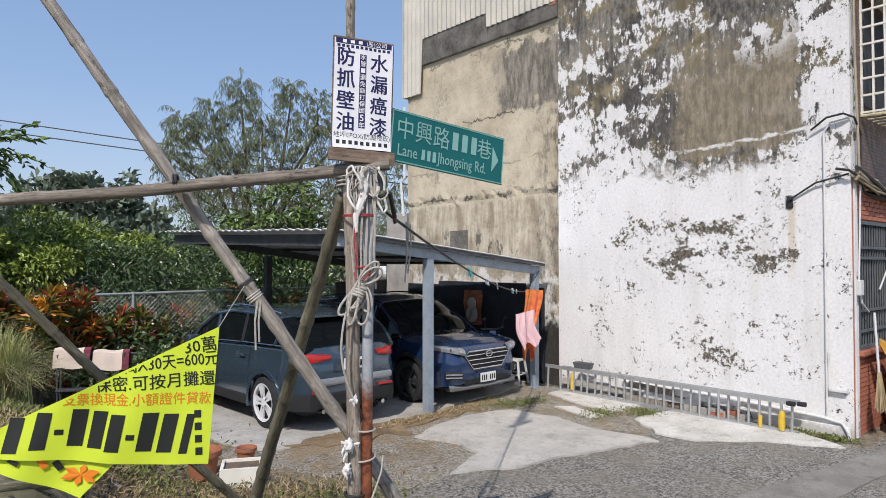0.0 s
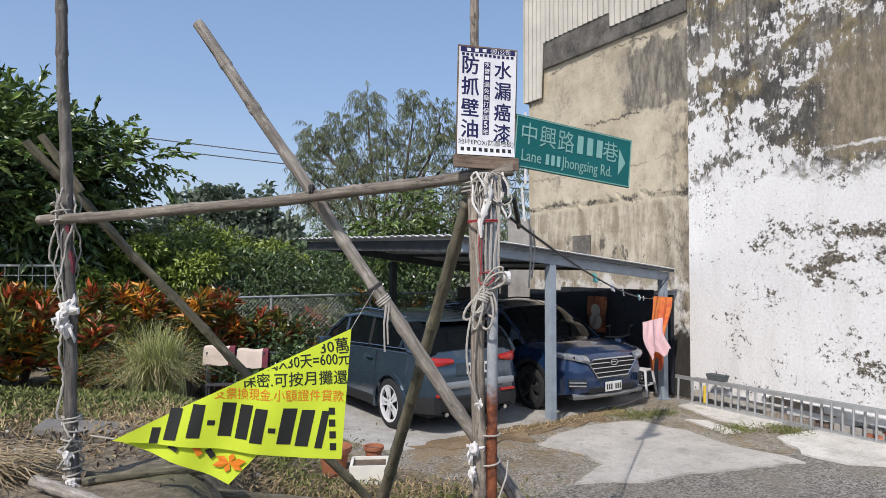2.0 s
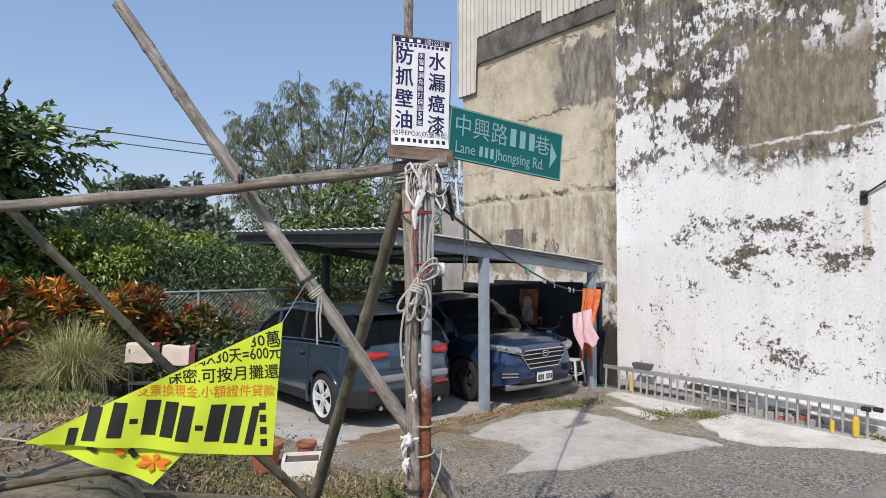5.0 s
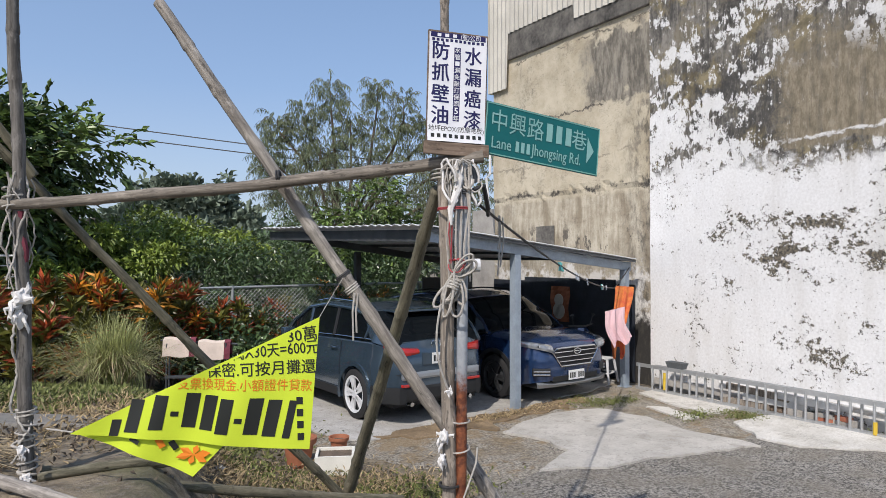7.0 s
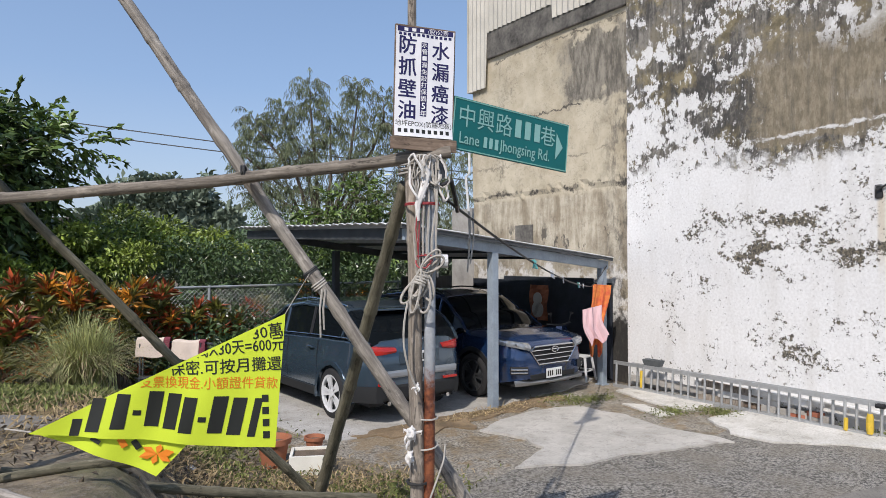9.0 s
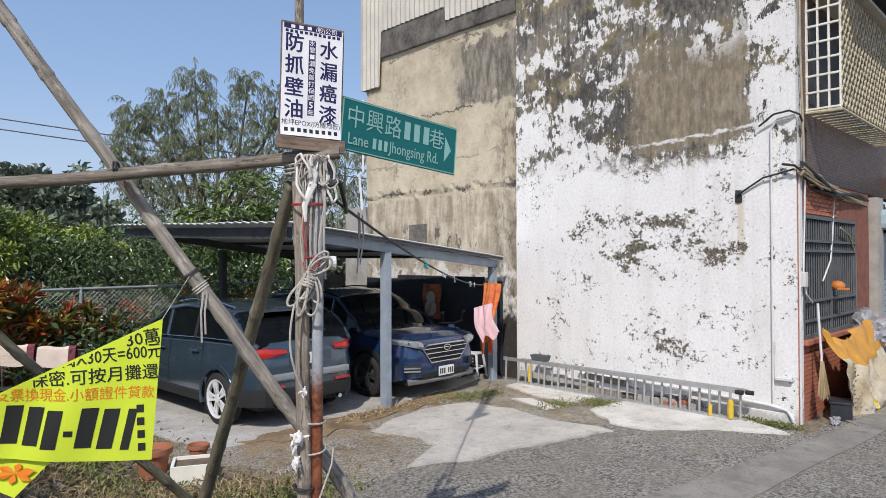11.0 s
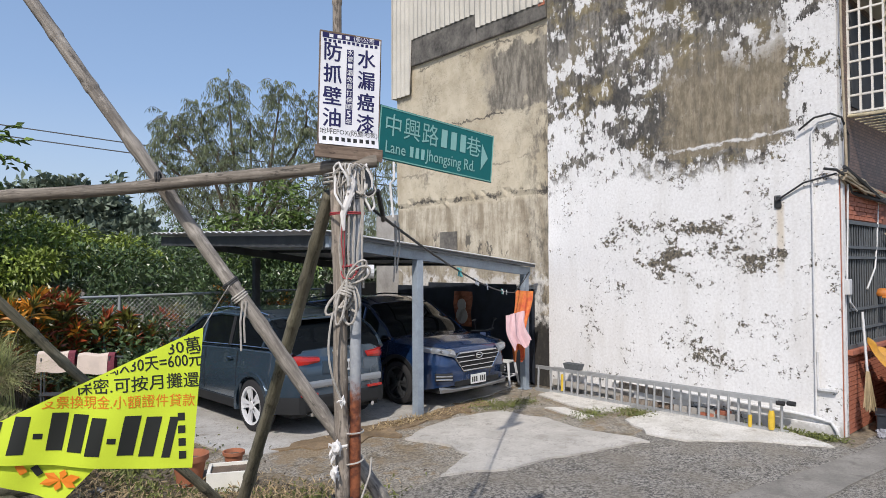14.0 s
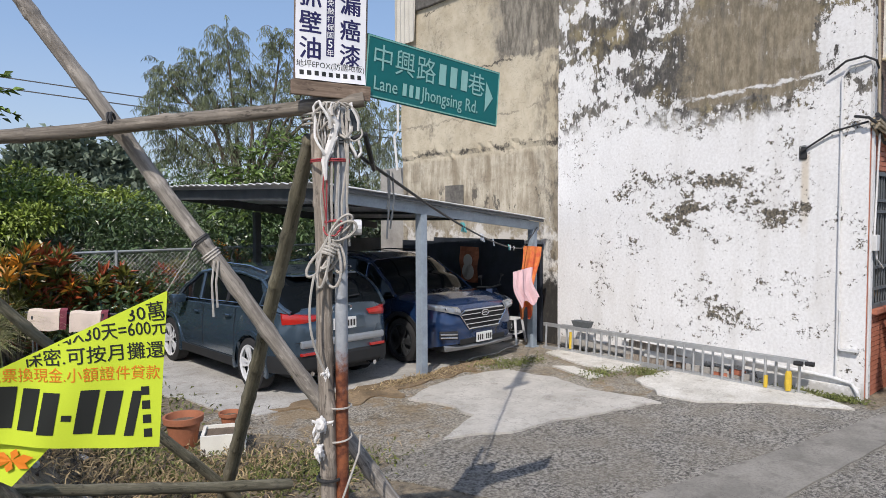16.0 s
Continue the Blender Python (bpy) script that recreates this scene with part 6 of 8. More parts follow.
def street_sign():
    m = plane_matrix((2.604, 2.708, 2.794), (3.37, 2.605, 2.723), (2.594, 2.71, 3.066))
    w, h = 0.775, 0.275
    p = thing("street_sign", m=m, label="green metal street sign with pale lettering and an arrow", category="sign")
    part("plate", B(0, w, 0, 0.012, 0, h, 0.003), "sign", p)
    e = bmesh.new()
    for a in ((0.003, w - 0.003, 0.004, 0.010), (0.003, w - 0.003, h - 0.010, h - 0.004), (0.003, 0.009, 0.004, h - 0.004), (w - 0.009, w - 0.003, 0.004, h - 0.004)):
        box(e, a[0], a[1], -0.0022, -0.0005, a[2], a[3])
    part("border", e, "sign_edge", p)
    for k, ch in enumerate("中興路"):
        lettering("letter", ch, 0.125, p, "sign_white", 0.085 + 0.118 * k, 0.185, -0.003, 0.92)
    for k in range(3):
        bar("digit_bar", p, "sign_white", 0.415 + 0.066 * k, 0.183, 0.040, 0.098, -0.003)
    lettering("letter", "巷", 0.12, p, "sign_white", 0.625, 0.183, -0.003, 0.92)
    lettering("letter", "Lane", 0.086, p, "sign_white", 0.108, 0.068, -0.003, 0.80, bold=0.008)
    for k in range(3):
        bar("digit_bar", p, "sign_white", 0.208 + 0.036 * k, 0.068, 0.022, 0.056, -0.003)
    lettering("letter", "Jhongsing Rd.", 0.086, p, "sign_white", 0.47, 0.062, -0.003, 0.74, bold=0.008)
    bm = bmesh.new()
    bm.faces.new([bm.verts.new(q) for q in ((0.685, -0.003, 0.06), (0.735, -0.003, 0.135), (0.685, -0.003, 0.21))])
    part("arrow", bm, "sign_white", p)
    return p


def banner():
    m = plane_matrix((1.889, 3.206, 1.298), (2.128, 3.047, 1.299), (1.872, 3.181, 2.297))
    b = thing("banner", m=m, label="torn fluorescent yellow cloth banner tied to the bamboo frame", category="banner")

    def ripple(x, z):
        return 0.02 * math.sin(x * 7.5 + z * 3) * min(1, abs(x) * 3) + 0.012 * math.sin(x * 17 - z * 9) * min(1.0, abs(x) * 2)

    L, R, U = Vector((-1.15, 0, 0.105)), Vector((0, 0, 0)), Vector((0.052, 0, 0.663))

    def cloth(a, c, d, name, label, bow=0.0, back=0.0):
        bm = bmesh.new()
        n = 34
        rows = []
        for i in range(n + 1):
            f = i / n
            lo, hi = a.lerp(c, f), a.lerp(d, f)
            row = []
            for j in range(13):
                p = lo.lerp(hi, j / 12)
                z = p.z - bow * math.sin(f * math.pi) * (1 - j / 12)
                row.append(bm.verts.new((p.x, ripple(p.x, z) + back * (1 - f * 0.2), z)))
            rows.append(row)
        for p, q in zip(rows, rows[1:]):
            for j in range(12):
                bm.faces.new((p[j], p[j + 1], q[j + 1], q[j]))
        bmesh.ops.remove_doubles(bm, verts=bm.verts[:], dist=0.0004)
        return part(name, bm, "banner", b, label, smooth=True)

    cloth(L, R, U, "main_cloth", "", 0.012)
    cloth(L + Vector((0.01, 0, -0.004)), Vector((-0.585, 0, -0.14)), Vector((-0.40, 0, 0.05)), "folded_flap", "flap folded over at the bottom", 0.0, 0.03)

    def on(ob):
        return laid(ob, ripple, 0.0022, 0.025)

    def clipped(ob):
        """Cuts off what would stand past the slanting edge of the cloth."""
        bm = bmesh.new()
        bm.from_mesh(ob.data)
        d = (U - L).normalized()
        bmesh.ops.bisect_plane(bm, geom=bm.verts[:] + bm.edges[:] + bm.faces[:], plane_co=L - Vector((0, 0, 0.012)), plane_no=Vector((-d.z, 0, d.x)), clear_outer=True)
        bm.to_mesh(ob.data)
        bm.free()
        return on(ob)

    k = 0.00287
    for x, y, w, h in ((274, 770, 15, 28), (305, 751, 22, 56), (346, 746, 23, 60), (400, 743, 24, 62), (431, 747, 23, 62), (459, 753, 23, 62), (509, 753, 24, 64), (540, 757, 23, 64), (570, 760, 13, 66)):
        on(bar("digit_bar", b, "black", (x - 604) * k, (813 - y) * k, w * k, h * k, -0.008, 0.16, -3))
    for x, y in ((372, 749), (483, 760)):
        on(bar("dash_bar", b, "black", (x - 604) * k, (813 - y) * k, 13 * k, 9 * k, -0.008, 0.1, -4))
    clipped(lettering("letter", "支票換現金.小額證件貸款", 0.064, b, "orange_ink", -0.315, 0.330, -0.008, 0.92, 0, -1.5))
    clipped(lettering("letter", "保密.可按月攤還", 0.076, b, "black", -0.235, 0.410, -0.008, 0.98, 0, 2, bold=0.008))
    clipped(lettering("letter", "萬X30天=600元", 0.078, b, "black", -0.165, 0.503, -0.008, 0.80, 0, 4, bold=0.008))
    clipped(lettering("letter", "30萬", 0.078, b, "black", -0.035, 0.577, -0.008, 1.0, 0, 8, bold=0.008))
    for q in range(4):
        on(bar("name_bar", b, "black", -0.048 + 0.002 * q, 0.245 - 0.06 * q, 0.032, 0.036, -0.008))
    for q, (x, z, w, h, r) in enumerate(((-0.86, 0.055, 0.05, 0.02, -30), (-0.74, 0.035, 0.03, 0.05, 25), (-0.68, 0.02, 0.03, 0.05, 30))):
        bb = bar("faded_bar", b, "orange_ink" if q == 1 else "black", x, z, w, h, 0.0, 0.0, r)
        for v in bb.data.vertices:
            v.co.y = ripple(v.co.x, v.co.z) + 0.015
    fl = bmesh.new()
    for q in range(6):
        a0 = q * math.pi / 3 + 0.3
        c0 = Vector((-0.58, 0, -0.028))
        t = c0 + Vector((0.095 * math.cos(a0), 0, 0.05 * math.sin(a0)))
        s = Vector((-math.sin(a0), 0, math.cos(a0))) * 0.018
        fl.faces.new([fl.verts.new(w) for w in (c0, c0.lerp(t, 0.6) + s, t, c0.lerp(t, 0.6) - s)])
    fo = part("printed_flower", fl, "orange_ink", b, "orange printed shape")
    for v in fo.data.vertices:
        v.co.y = ripple(v.co.x, v.co.z) + 0.012
    part("tie_string", T([(0.05, 0, 0.66), (0.12, 0.02, 0.78), (0.17, 0.0, 0.86)], 0.002, 5), "rope", b)
    part("tie_string", T([(-1.15, 0, 0.105), (-1.3, 0.05, 0.11)], 0.004, 5), "rope", b)


bamboo_frame()
steel_pole()
poster()
street_sign()
banner()


# ---- fence, garden and trees ----
def chain_fence():
    f = thing("chain_link_fence", (4, 12.75, 0), label="galvanised chain-link fence behind the cars and the hedge", category="fence")
    y, x0, x1, zt = 12.75, -2.0, 9.9, 1.69
    part("top_rail", T([(x0, y, zt), (x1, y, zt + 0.03)], 0.024, 8), "wire", f, world=True)
    for x in (-1.8, 0.4, 2.6, 4.8, 7.0, 9.2):
        part("post", T([(x, y, 0.0), (x, y, zt + 0.05)], 0.028, 8), "wire", f, world=True)
    bm = bmesh.new()
    p, zb = 0.085, 0.45
    h = zt - zb
    for i in range(int((x1 - x0 + h) / p)):
        for s in (1, -1):
            a = x0 - h + i * p if s > 0 else x0 + i * p
            pts = [(a, zb), (a + s * h, zt)]
            if min(pts[0][0], pts[1][0]) < x0 or max(pts[0][0], pts[1][0]) > x1:
                continue
            tube(bm, [(pts[0][0], y, pts[0][1]), (pts[1][0], y, pts[1][1])], 0.0031, 3, False)
    part("wire_mesh", bm, "wire", f, world=True)
    g = thing("mesh_fence", (0.0, 14.8, 0), label="white welded mesh fence panel in front of the dark tree", category="fence")
    for z in (1.55, 1.75, 1.95, 2.15, 2.33):
        part("rail", T([(-4, 15.2, z), (1.35, 14.2, z - 0.02)], 0.022 if z in (1.55, 2.33) else 0.009, 5), "white_iron", g, world=True)
    for k in range(26):
        x = -4 + k * 0.21
        yy = 15.2 - (x + 4) / 5.35
        part("wire_bar", T([(x, yy, 0.5 if k % 8 == 0 else 1.55), (x, yy, 2.33)], 0.009, 4), "white_iron", g, world=True)


def croton(x, y, h, w, seed, mixc):
    rnd = random.Random(seed)
    rng = np.random.default_rng(seed)
    z0 = height(x, y) - 0.02
    c = thing("croton_shrub", (x, y, z0), label="croton shrub with red, orange and dark green leaves", category="shrub", group="croton hedge")
    heads = []
    for k in range(11):
        a, r = rnd.uniform(0, 6.28), w * math.sqrt(rnd.random())
        hh = h * rnd.uniform(0.6, 1.0) * (1 - 0.25 * (r / w) ** 2)
        top = (r * math.cos(a), r * math.sin(a), hh)
        part("stem", T([(0.25 * top[0], 0.25 * top[1], 0), (0.7 * top[0], 0.7 * top[1], hh * 0.5), top], [0.014, 0.011, 0.007], 5), "bark", c)
        heads.append(top)
        for q in range(3):
            f = rnd.uniform(0.3, 0.85)
            heads.append((top[0] * (0.4 + 0.6 * f) + rnd.uniform(-0.1, 0.1), top[1] * (0.4 + 0.6 * f) + rnd.uniform(-0.1, 0.1), hh * f))
    for name, share in (("croton_red", mixc[0]), ("croton_orange", mixc[1]), ("croton_green", mixc[2])):
        cs, ds = [], []
        for hd in heads:
            if rnd.random() > share * (1.35 if hd[2] > h * 0.6 else 0.8) and name != "croton_green":
                continue
            if name == "croton_green" and hd[2] > h * 0.8 and rnd.random() > share:
                continue
            for q in range(26):
                a, e = rnd.uniform(0, 6.28), rnd.uniform(0.05, 1.35)
                cs.append((hd[0] + rnd.uniform(-0.03, 0.03), hd[1] + rnd.uniform(-0.03, 0.03), hd[2] + rnd.uniform(-0.12, 0.05)))
                ds.append((math.cos(a) * math.cos(e), math.sin(a) * math.cos(e), math.sin(e)))
        if cs:
            ob = new("foliage", leaves("foliage", cs, 0.1, rng, 0.25, 0.060, name, 0.0, ds))
            ob.parent = c
            ob["label"] = {"croton_red": "dark red leaves", "croton_orange": "orange and yellow leaves", "croton_green": "dark green leaves"}[name]


def grass_tuft():
    x, y = 1.95, 8.55
    z0 = height(x, y) - 0.02
    rng = np.random.default_rng(5)
    sets = {"blade": ([], []), "straw": ([], [])}
    for k in range(1900):
        a = rng.uniform(0, 6.28)
        ln, lean = rng.uniform(0.85, 1.6), rng.uniform(0.15, 1.0)
        v, f = sets["straw" if lean > 0.72 and k % 3 == 0 else "blade"]
        b = np.array([rng.normal() * 0.10, rng.normal() * 0.10, 0])
        d = np.array([math.cos(a), math.sin(a), 0])
        s = np.array([-d[1], d[0], 0]) * 0.006
        i = len(v)
        for q in range(6):
            t = q / 5
            p = b + d * (ln * lean * 0.75 * t ** 1.35) + np.array([0, 0, ln * (1.0 * t - (0.25 + 0.55 * lean) * t * t)])
            w = s * (1 - 0.9 * t)
            v += [tuple(p - w), tuple(p + w)]
        for q in range(5):
            f.append((i + 2 * q, i + 2 * q + 1, i + 2 * q + 3, i + 2 * q + 2))
    g = thing("lemongrass_clump", (x, y, z0), label="large arching clump of pale green lemongrass", category="grass clump")
    for name, m in (("green_foliage", "blade"), ("dry_foliage", "straw")):
        ob = new(name, from_data(name, *sets[m], m))
        ob.parent = g
        ob["label"] = "pale green arching blades" if m == "blade" else "dry straw-coloured blades hanging low"


def leafy_tree(name, x, y, z0, trunk_h, clumps, n, ln, wd, material, label, seed, droop=0.3, trunk_r=0.16, category="tree", up=0.15):
    """A tree of a tapered trunk, limbs to every clump and a crown of single leaves."""
    rnd, rng = random.Random(seed), np.random.default_rng(seed)
    t = thing(name, (x, y, z0), label=label, category=category)
    bm = bmesh.new()
    fork = Vector((rnd.uniform(-0.1, 0.1), rnd.uniform(-0.1, 0.1), trunk_h))
    tube(bm, [(0, 0, -0.1), (0.03, 0.02, trunk_h * 0.5), fork], [trunk_r * 1.25, trunk_r, trunk_r * 0.8], 9)
    for (cx, cy, cz, r, rz) in clumps:
        e = Vector((cx, cy, cz))
        mid = fork.lerp(e, 0.5) + Vector((rnd.uniform(-0.2, 0.2), rnd.uniform(-0.2, 0.2), 0.15))
        tube(bm, [fork, mid, e], [trunk_r * 0.5, trunk_r * 0.3, trunk_r * 0.1], 6)
        for q in range(5):
            tip = e + Vector((rnd.uniform(-r, r), rnd.uniform(-r, r), rnd.uniform(-rz, rz)))
            tube(bm, [mid.lerp(e, 0.7), e.lerp(tip, 0.5), tip], [trunk_r * 0.12, trunk_r * 0.08, trunk_r * 0.03], 4)
    part("trunk", bm, "bark", t)
    tot = sum(c[3] ** 2 for c in clumps)
    cs, ds = [], []
    for (cx, cy, cz, r, rz) in clumps:
        m = int(n * r * r / tot)
        twigs = max(6, m // 14)
        p = rng.normal(size=(twigs, 3))
        p /= np.linalg.norm(p, axis=1)[:, None]
        p *= (rng.uniform(0.35, 1.0, twigs) ** 0.45)[:, None]
        out = p.copy()
        p = p * np.array([r, r, rz]) + np.array([cx, cy, cz])
        for k in range(twigs):
            d = out[k] + np.array([0, 0, up - droop])
            d /= np.linalg.norm(d)
            for q in range(14):
                s = q / 14
                cs.append(p[k] + d * (s * ln * 3.0) - np.array([0, 0, droop * s * s * ln * 2.5]))
                side = np.cross(d, [0, 0, 1.0]) * (1 if q % 2 else -1)
                ds.append(d * 0.8 + side * 0.9 + rng.normal(size=3) * 0.2)
    ob = new("crown", leaves("crown", cs, 0.0, rng, ln, wd, material, droop * 0.6, ds))
    ob.parent = t
    return t


def weeping_tree(x, y, z0, clumps, n, label, seed):
    """A feathery tree with fine leaves hanging along drooping twigs."""
    rnd, rng = random.Random(seed), np.random.default_rng(seed)
    t = thing("feathery_tree", (x, y, z0), label=label, category="tree")
    bm = bmesh.new()
    fork = Vector((0, 0, 2.2))
    tube(bm, [(0, 0, -0.1), (0.1, 0, 1.1), fork], [0.2, 0.16, 0.13], 8)
    cs, ds = [], []
    tot = sum(c[3] for c in clumps)
    for (cx, cy, cz, r, rz) in clumps:
        e = Vector((cx, cy, cz))
        mid = fork.lerp(e, 0.55) + Vector((rnd.uniform(-0.3, 0.3), rnd.uniform(-0.3, 0.3), 0.3))
        tube(bm, [fork, mid, e, e + Vector((0, 0, rz * 0.7))], [0.08, 0.055, 0.03, 0.01], 5)
        for k in range(int(n * r / tot)):
            a = rnd.uniform(0, 6.28)
            rr = r * rnd.random() ** 0.5
            s = e + Vector((rr * 0.45 * math.cos(a), rr * 0.45 * math.sin(a), rz * rnd.uniform(-0.6, 1.0)))
            o = Vector((math.cos(a), math.sin(a), rnd.uniform(0.35, 1.6)))
            ln = rnd.uniform(0.5, 1.25) * r * 0.9
            pts = [s + o * (ln * f) * 0.75 - Vector((0, 0, 0.85 * ln * f * f)) for f in (0, 0.25, 0.5, 0.75, 1.0)]
            if k % 3 == 0:
                tube(bm, pts, [0.012, 0.009, 0.007, 0.005, 0.003], 3, False)
            for q in range(16):
                f = 0.15 + 0.85 * q / 16
                i = min(3, int(f * 4))
                p = pts[i].lerp(pts[i + 1], f * 4 - i)
                cs.append(tuple(p))
                ds.append((rnd.uniform(-0.6, 0.6), rnd.uniform(-0.6, 0.6), -0.5))
    part("trunk", bm, "bark", t)
    ob = new("crown", leaves("crown", cs, 0.0, rng, 0.18, 0.024, "leaf_grey", 0.4, ds))
    ob.parent = t


def shrub_bank(name, items, n, ln, wd, material, label, seed, rmax=0.75):
    """A bank of wild growth that nobody could count."""
    rng = np.random.default_rng(seed)
    if rmax:
        # every bush breaks up into smaller heads with dark gaps between them
        heads = []
        for x, y, z, r, rz in items:
            for k in range(11):
                d = rng.normal(size=3)
                d /= np.linalg.norm(d)
                d[2] = abs(d[2]) if k % 3 else d[2]
                w = rng.uniform(0.3, 0.52)
                heads.append((x + d[0] * r * 0.8, y + d[1] * r * 0.7, z + d[2] * rz * rng.uniform(0.6, 1.0), min(r * w, rmax), min(rz * w, rmax) * 0.85))
        items = heads
    tot = sum(i[3] * i[4] for i in items)
    cs, ds = [], []
    for x, y, z, r, rz in items:
        m = int(n * r * rz / tot)
        p = rng.normal(size=(m, 3))
        p /= np.linalg.norm(p, axis=1)[:, None]
        lump = 1 + 0.28 * np.sin(p[:, 0] * 5 + x) * np.cos(p[:, 2] * 6 + y) + 0.18 * np.sin(p[:, 1] * 11 + z)
        q = p * (rng.uniform(0.45, 1.0, m) ** 0.3 * lump)[:, None] * np.array([r, r * 0.8, rz]) + np.array([x, y, z])
        cs.append(q)
        ds.append(p + np.array([0, 0, 0.15]) + rng.normal(size=(m, 3)) * 0.5)
    ob = new(name, leaves(name, np.concatenate(cs), 0.0, rng, ln, wd, material, 0.25, np.concatenate(ds)))
    return tagged(ob, label, "bushes", kind="stuff")


def weeds(name, spots, n, material, label, seed, ln=0.09, wd=0.03, up=0.9):
    rng = np.random.default_rng(seed)
    cs = []
    for x, y, rx, ry in spots:
        for k in range(int(n / len(spots))):
            px, py = x + rng.normal() * rx, y + rng.normal() * ry
            cs.append((px, py, max(0.0, height(px, py)) + rng.uniform(0.0, 0.05)))
    ob = new(name, leaves(name, cs, up, rng, ln, wd, material))
    return tagged(ob, label, "weeds", kind="stuff")


chain_fence()
CROTONS = ((0.0, 10.5, 1.5, 0.6), (0.6, 10.1, 1.3, 0.5), (1.15, 10.9, 1.55, 0.55), (1.7, 10.5, 1.45, 0.5), (2.3, 10.9, 1.75, 0.5), (2.8, 10.7, 1.7, 0.5), (3.25, 11.2, 1.85, 0.5), (3.75, 11.5, 1.8, 0.5), (4.25, 11.9, 1.65, 0.45), (-0.6, 11.0, 1.5, 0.6), (0.3, 11.6, 1.4, 0.5), (1.35, 9.5, 0.95, 0.4), (4.75, 12.3, 1.5, 0.4), (0.2, 9.6, 1.0, 0.45), (2.5, 11.9, 1.4, 0.5), (1.4, 11.8, 1.4, 0.5), (6.2, 13.5, 1.55, 0.45), (7.3, 13.6, 1.75, 0.5), (8.4, 13.5, 1.7, 0.45))
for i, (x, y, h, w) in enumerate(CROTONS):
    croton(x, y, h, w, 20 + i, ((0.40, 0.20, 1.0), (0.2, 0.38, 1.0), (0.48, 0.12, 1.0), (0.26, 0.2, 1.0))[i % 4])
grass_tuft()
leafy_tree("broadleaf_tree", -0.8, 16.5, 0.3, 2.1, [(0.2, -0.3, 3.3, 1.8, 1.5), (1.5, -0.8, 3.6, 1.4, 1.3), (-1.8, 0.0, 3.4, 1.9, 1.7), (0.3, 0.4, 4.7, 1.5, 1.0), (1.8, -0.6, 2.4, 1.2, 1.0), (2.3, -1.0, 4.1, 0.8, 0.6), (-1.2, 0.2, 5.0, 1.4, 1.0), (1.5, 0.2, 4.9, 0.8, 0.6), (-3.4, 0.5, 5.0, 1.7, 1.3), (0.5, 0, 5.3, 0.7, 0.45)], 21000, 0.24, 0.09, "leaf_dark", "dense dark green broad-leaved tree behind the fence", 31, 0.35, 0.2)
# brighter leaf colour here carries the sunlight on the left-hand foliage
leafy_tree("broadleaf_tree", -0.9, 15.7, 0.3, 1.8, [(0.9, -0.4, 3.9, 1.5, 1.1), (1.8, -0.2, 3.4, 1.1, 0.9), (0.3, 0.0, 4.7, 1.2, 0.8), (3.6, -0.2, 4.3, 0.6, 0.3), (2.6, 0.0, 4.5, 0.8, 0.4), (1.6, 0.3, 5.1, 0.7, 0.45), (-1.6, 0.0, 5.0, 1.2, 0.8), (2.3, 0.2, 2.7, 0.9, 0.8), (2.6, 0.1, 3.5, 0.8, 0.6)], 10500, 0.26, 0.105, "leaf", "broad-leaved tree with long leafy shoots, brighter leaves standing for sunlit ones", 32, 0.2, 0.12)
weeping_tree(10.3, 18.6, 0.2, [(-0.3, 0.2, 6.9, 0.75, 0.8), (-1.0, 0.6, 6.3, 0.6, 0.7), (-1.75, 1.0, 6.15, 0.65, 0.5), (-2.0, 1.1, 5.2, 0.7, 0.6), (-1.6, 0.9, 4.2, 0.9, 0.8), (0.25, -0.1, 6.0, 0.7, 0.6), (-0.6, 0.3, 5.2, 0.9, 0.7), (1.0, -0.5, 7.0, 0.6, 0.9), (1.75, -0.9, 6.6, 0.55, 0.8), (1.4, -0.8, 5.6, 0.8, 0.7), (2.4, -1.3, 6.0, 0.6, 0.8), (2.8, -1.6, 5.0, 1.0, 0.8), (0.3, 0, 4.4, 1.5, 1.2), (3.5, -2.2, 4.5, 1.1, 1.2), (-0.8, 0.4, 3.4, 1.3, 1.0), (1.8, -1.0, 3.8, 1.5, 1.0), (3.0, -1.8, 3.3, 1.3, 1.0)], 2150, "feathery grey-green tree with drooping twigs", 33)
leafy_tree("fruit_tree", 9.3, 15.6, 0.1, 1.9, [(0, 0, 3.2, 0.8, 0.8), (0.4, -0.3, 3.9, 0.5, 0.55), (-0.4, 0.2, 2.6, 0.9, 0.6), (0.7, -0.4, 2.7, 0.8, 0.6)], 2600, 0.22, 0.085, "leaf", "young broad-leaved tree with yellowish shoots", 34, 0.3, 0.08)
shrub_bank("bush_bank", [(0.5, 15.2, 1.3, 1.3, 1.0), (2.2, 14.8, 1.3, 1.2, 0.9), (3.4, 16.2, 1.7, 1.5, 1.3), (-2.5, 14.2, 1.3, 1.8, 1.2)], 13000, 0.16, 0.06, "leaf", "dense green bushes behind the chain-link fence", 41)
shrub_bank("lime_bush_bank", [(4.4, 17.6, 2.6, 1.1, 0.75), (5.6, 17.3, 2.5, 1.2, 0.7), (3.2, 17.4, 2.1, 1.0, 0.6), (6.6, 17.6, 2.1, 1.1, 0.7), (1.7, 15.0, 1.85, 0.8, 0.6), (2.8, 15.2, 2.2, 0.9, 0.7), (3.7, 15.0, 1.9, 0.8, 0.7)], 14500, 0.13, 0.06, "leaf_lime", "bright yellow-green bushes in the sun", 42)
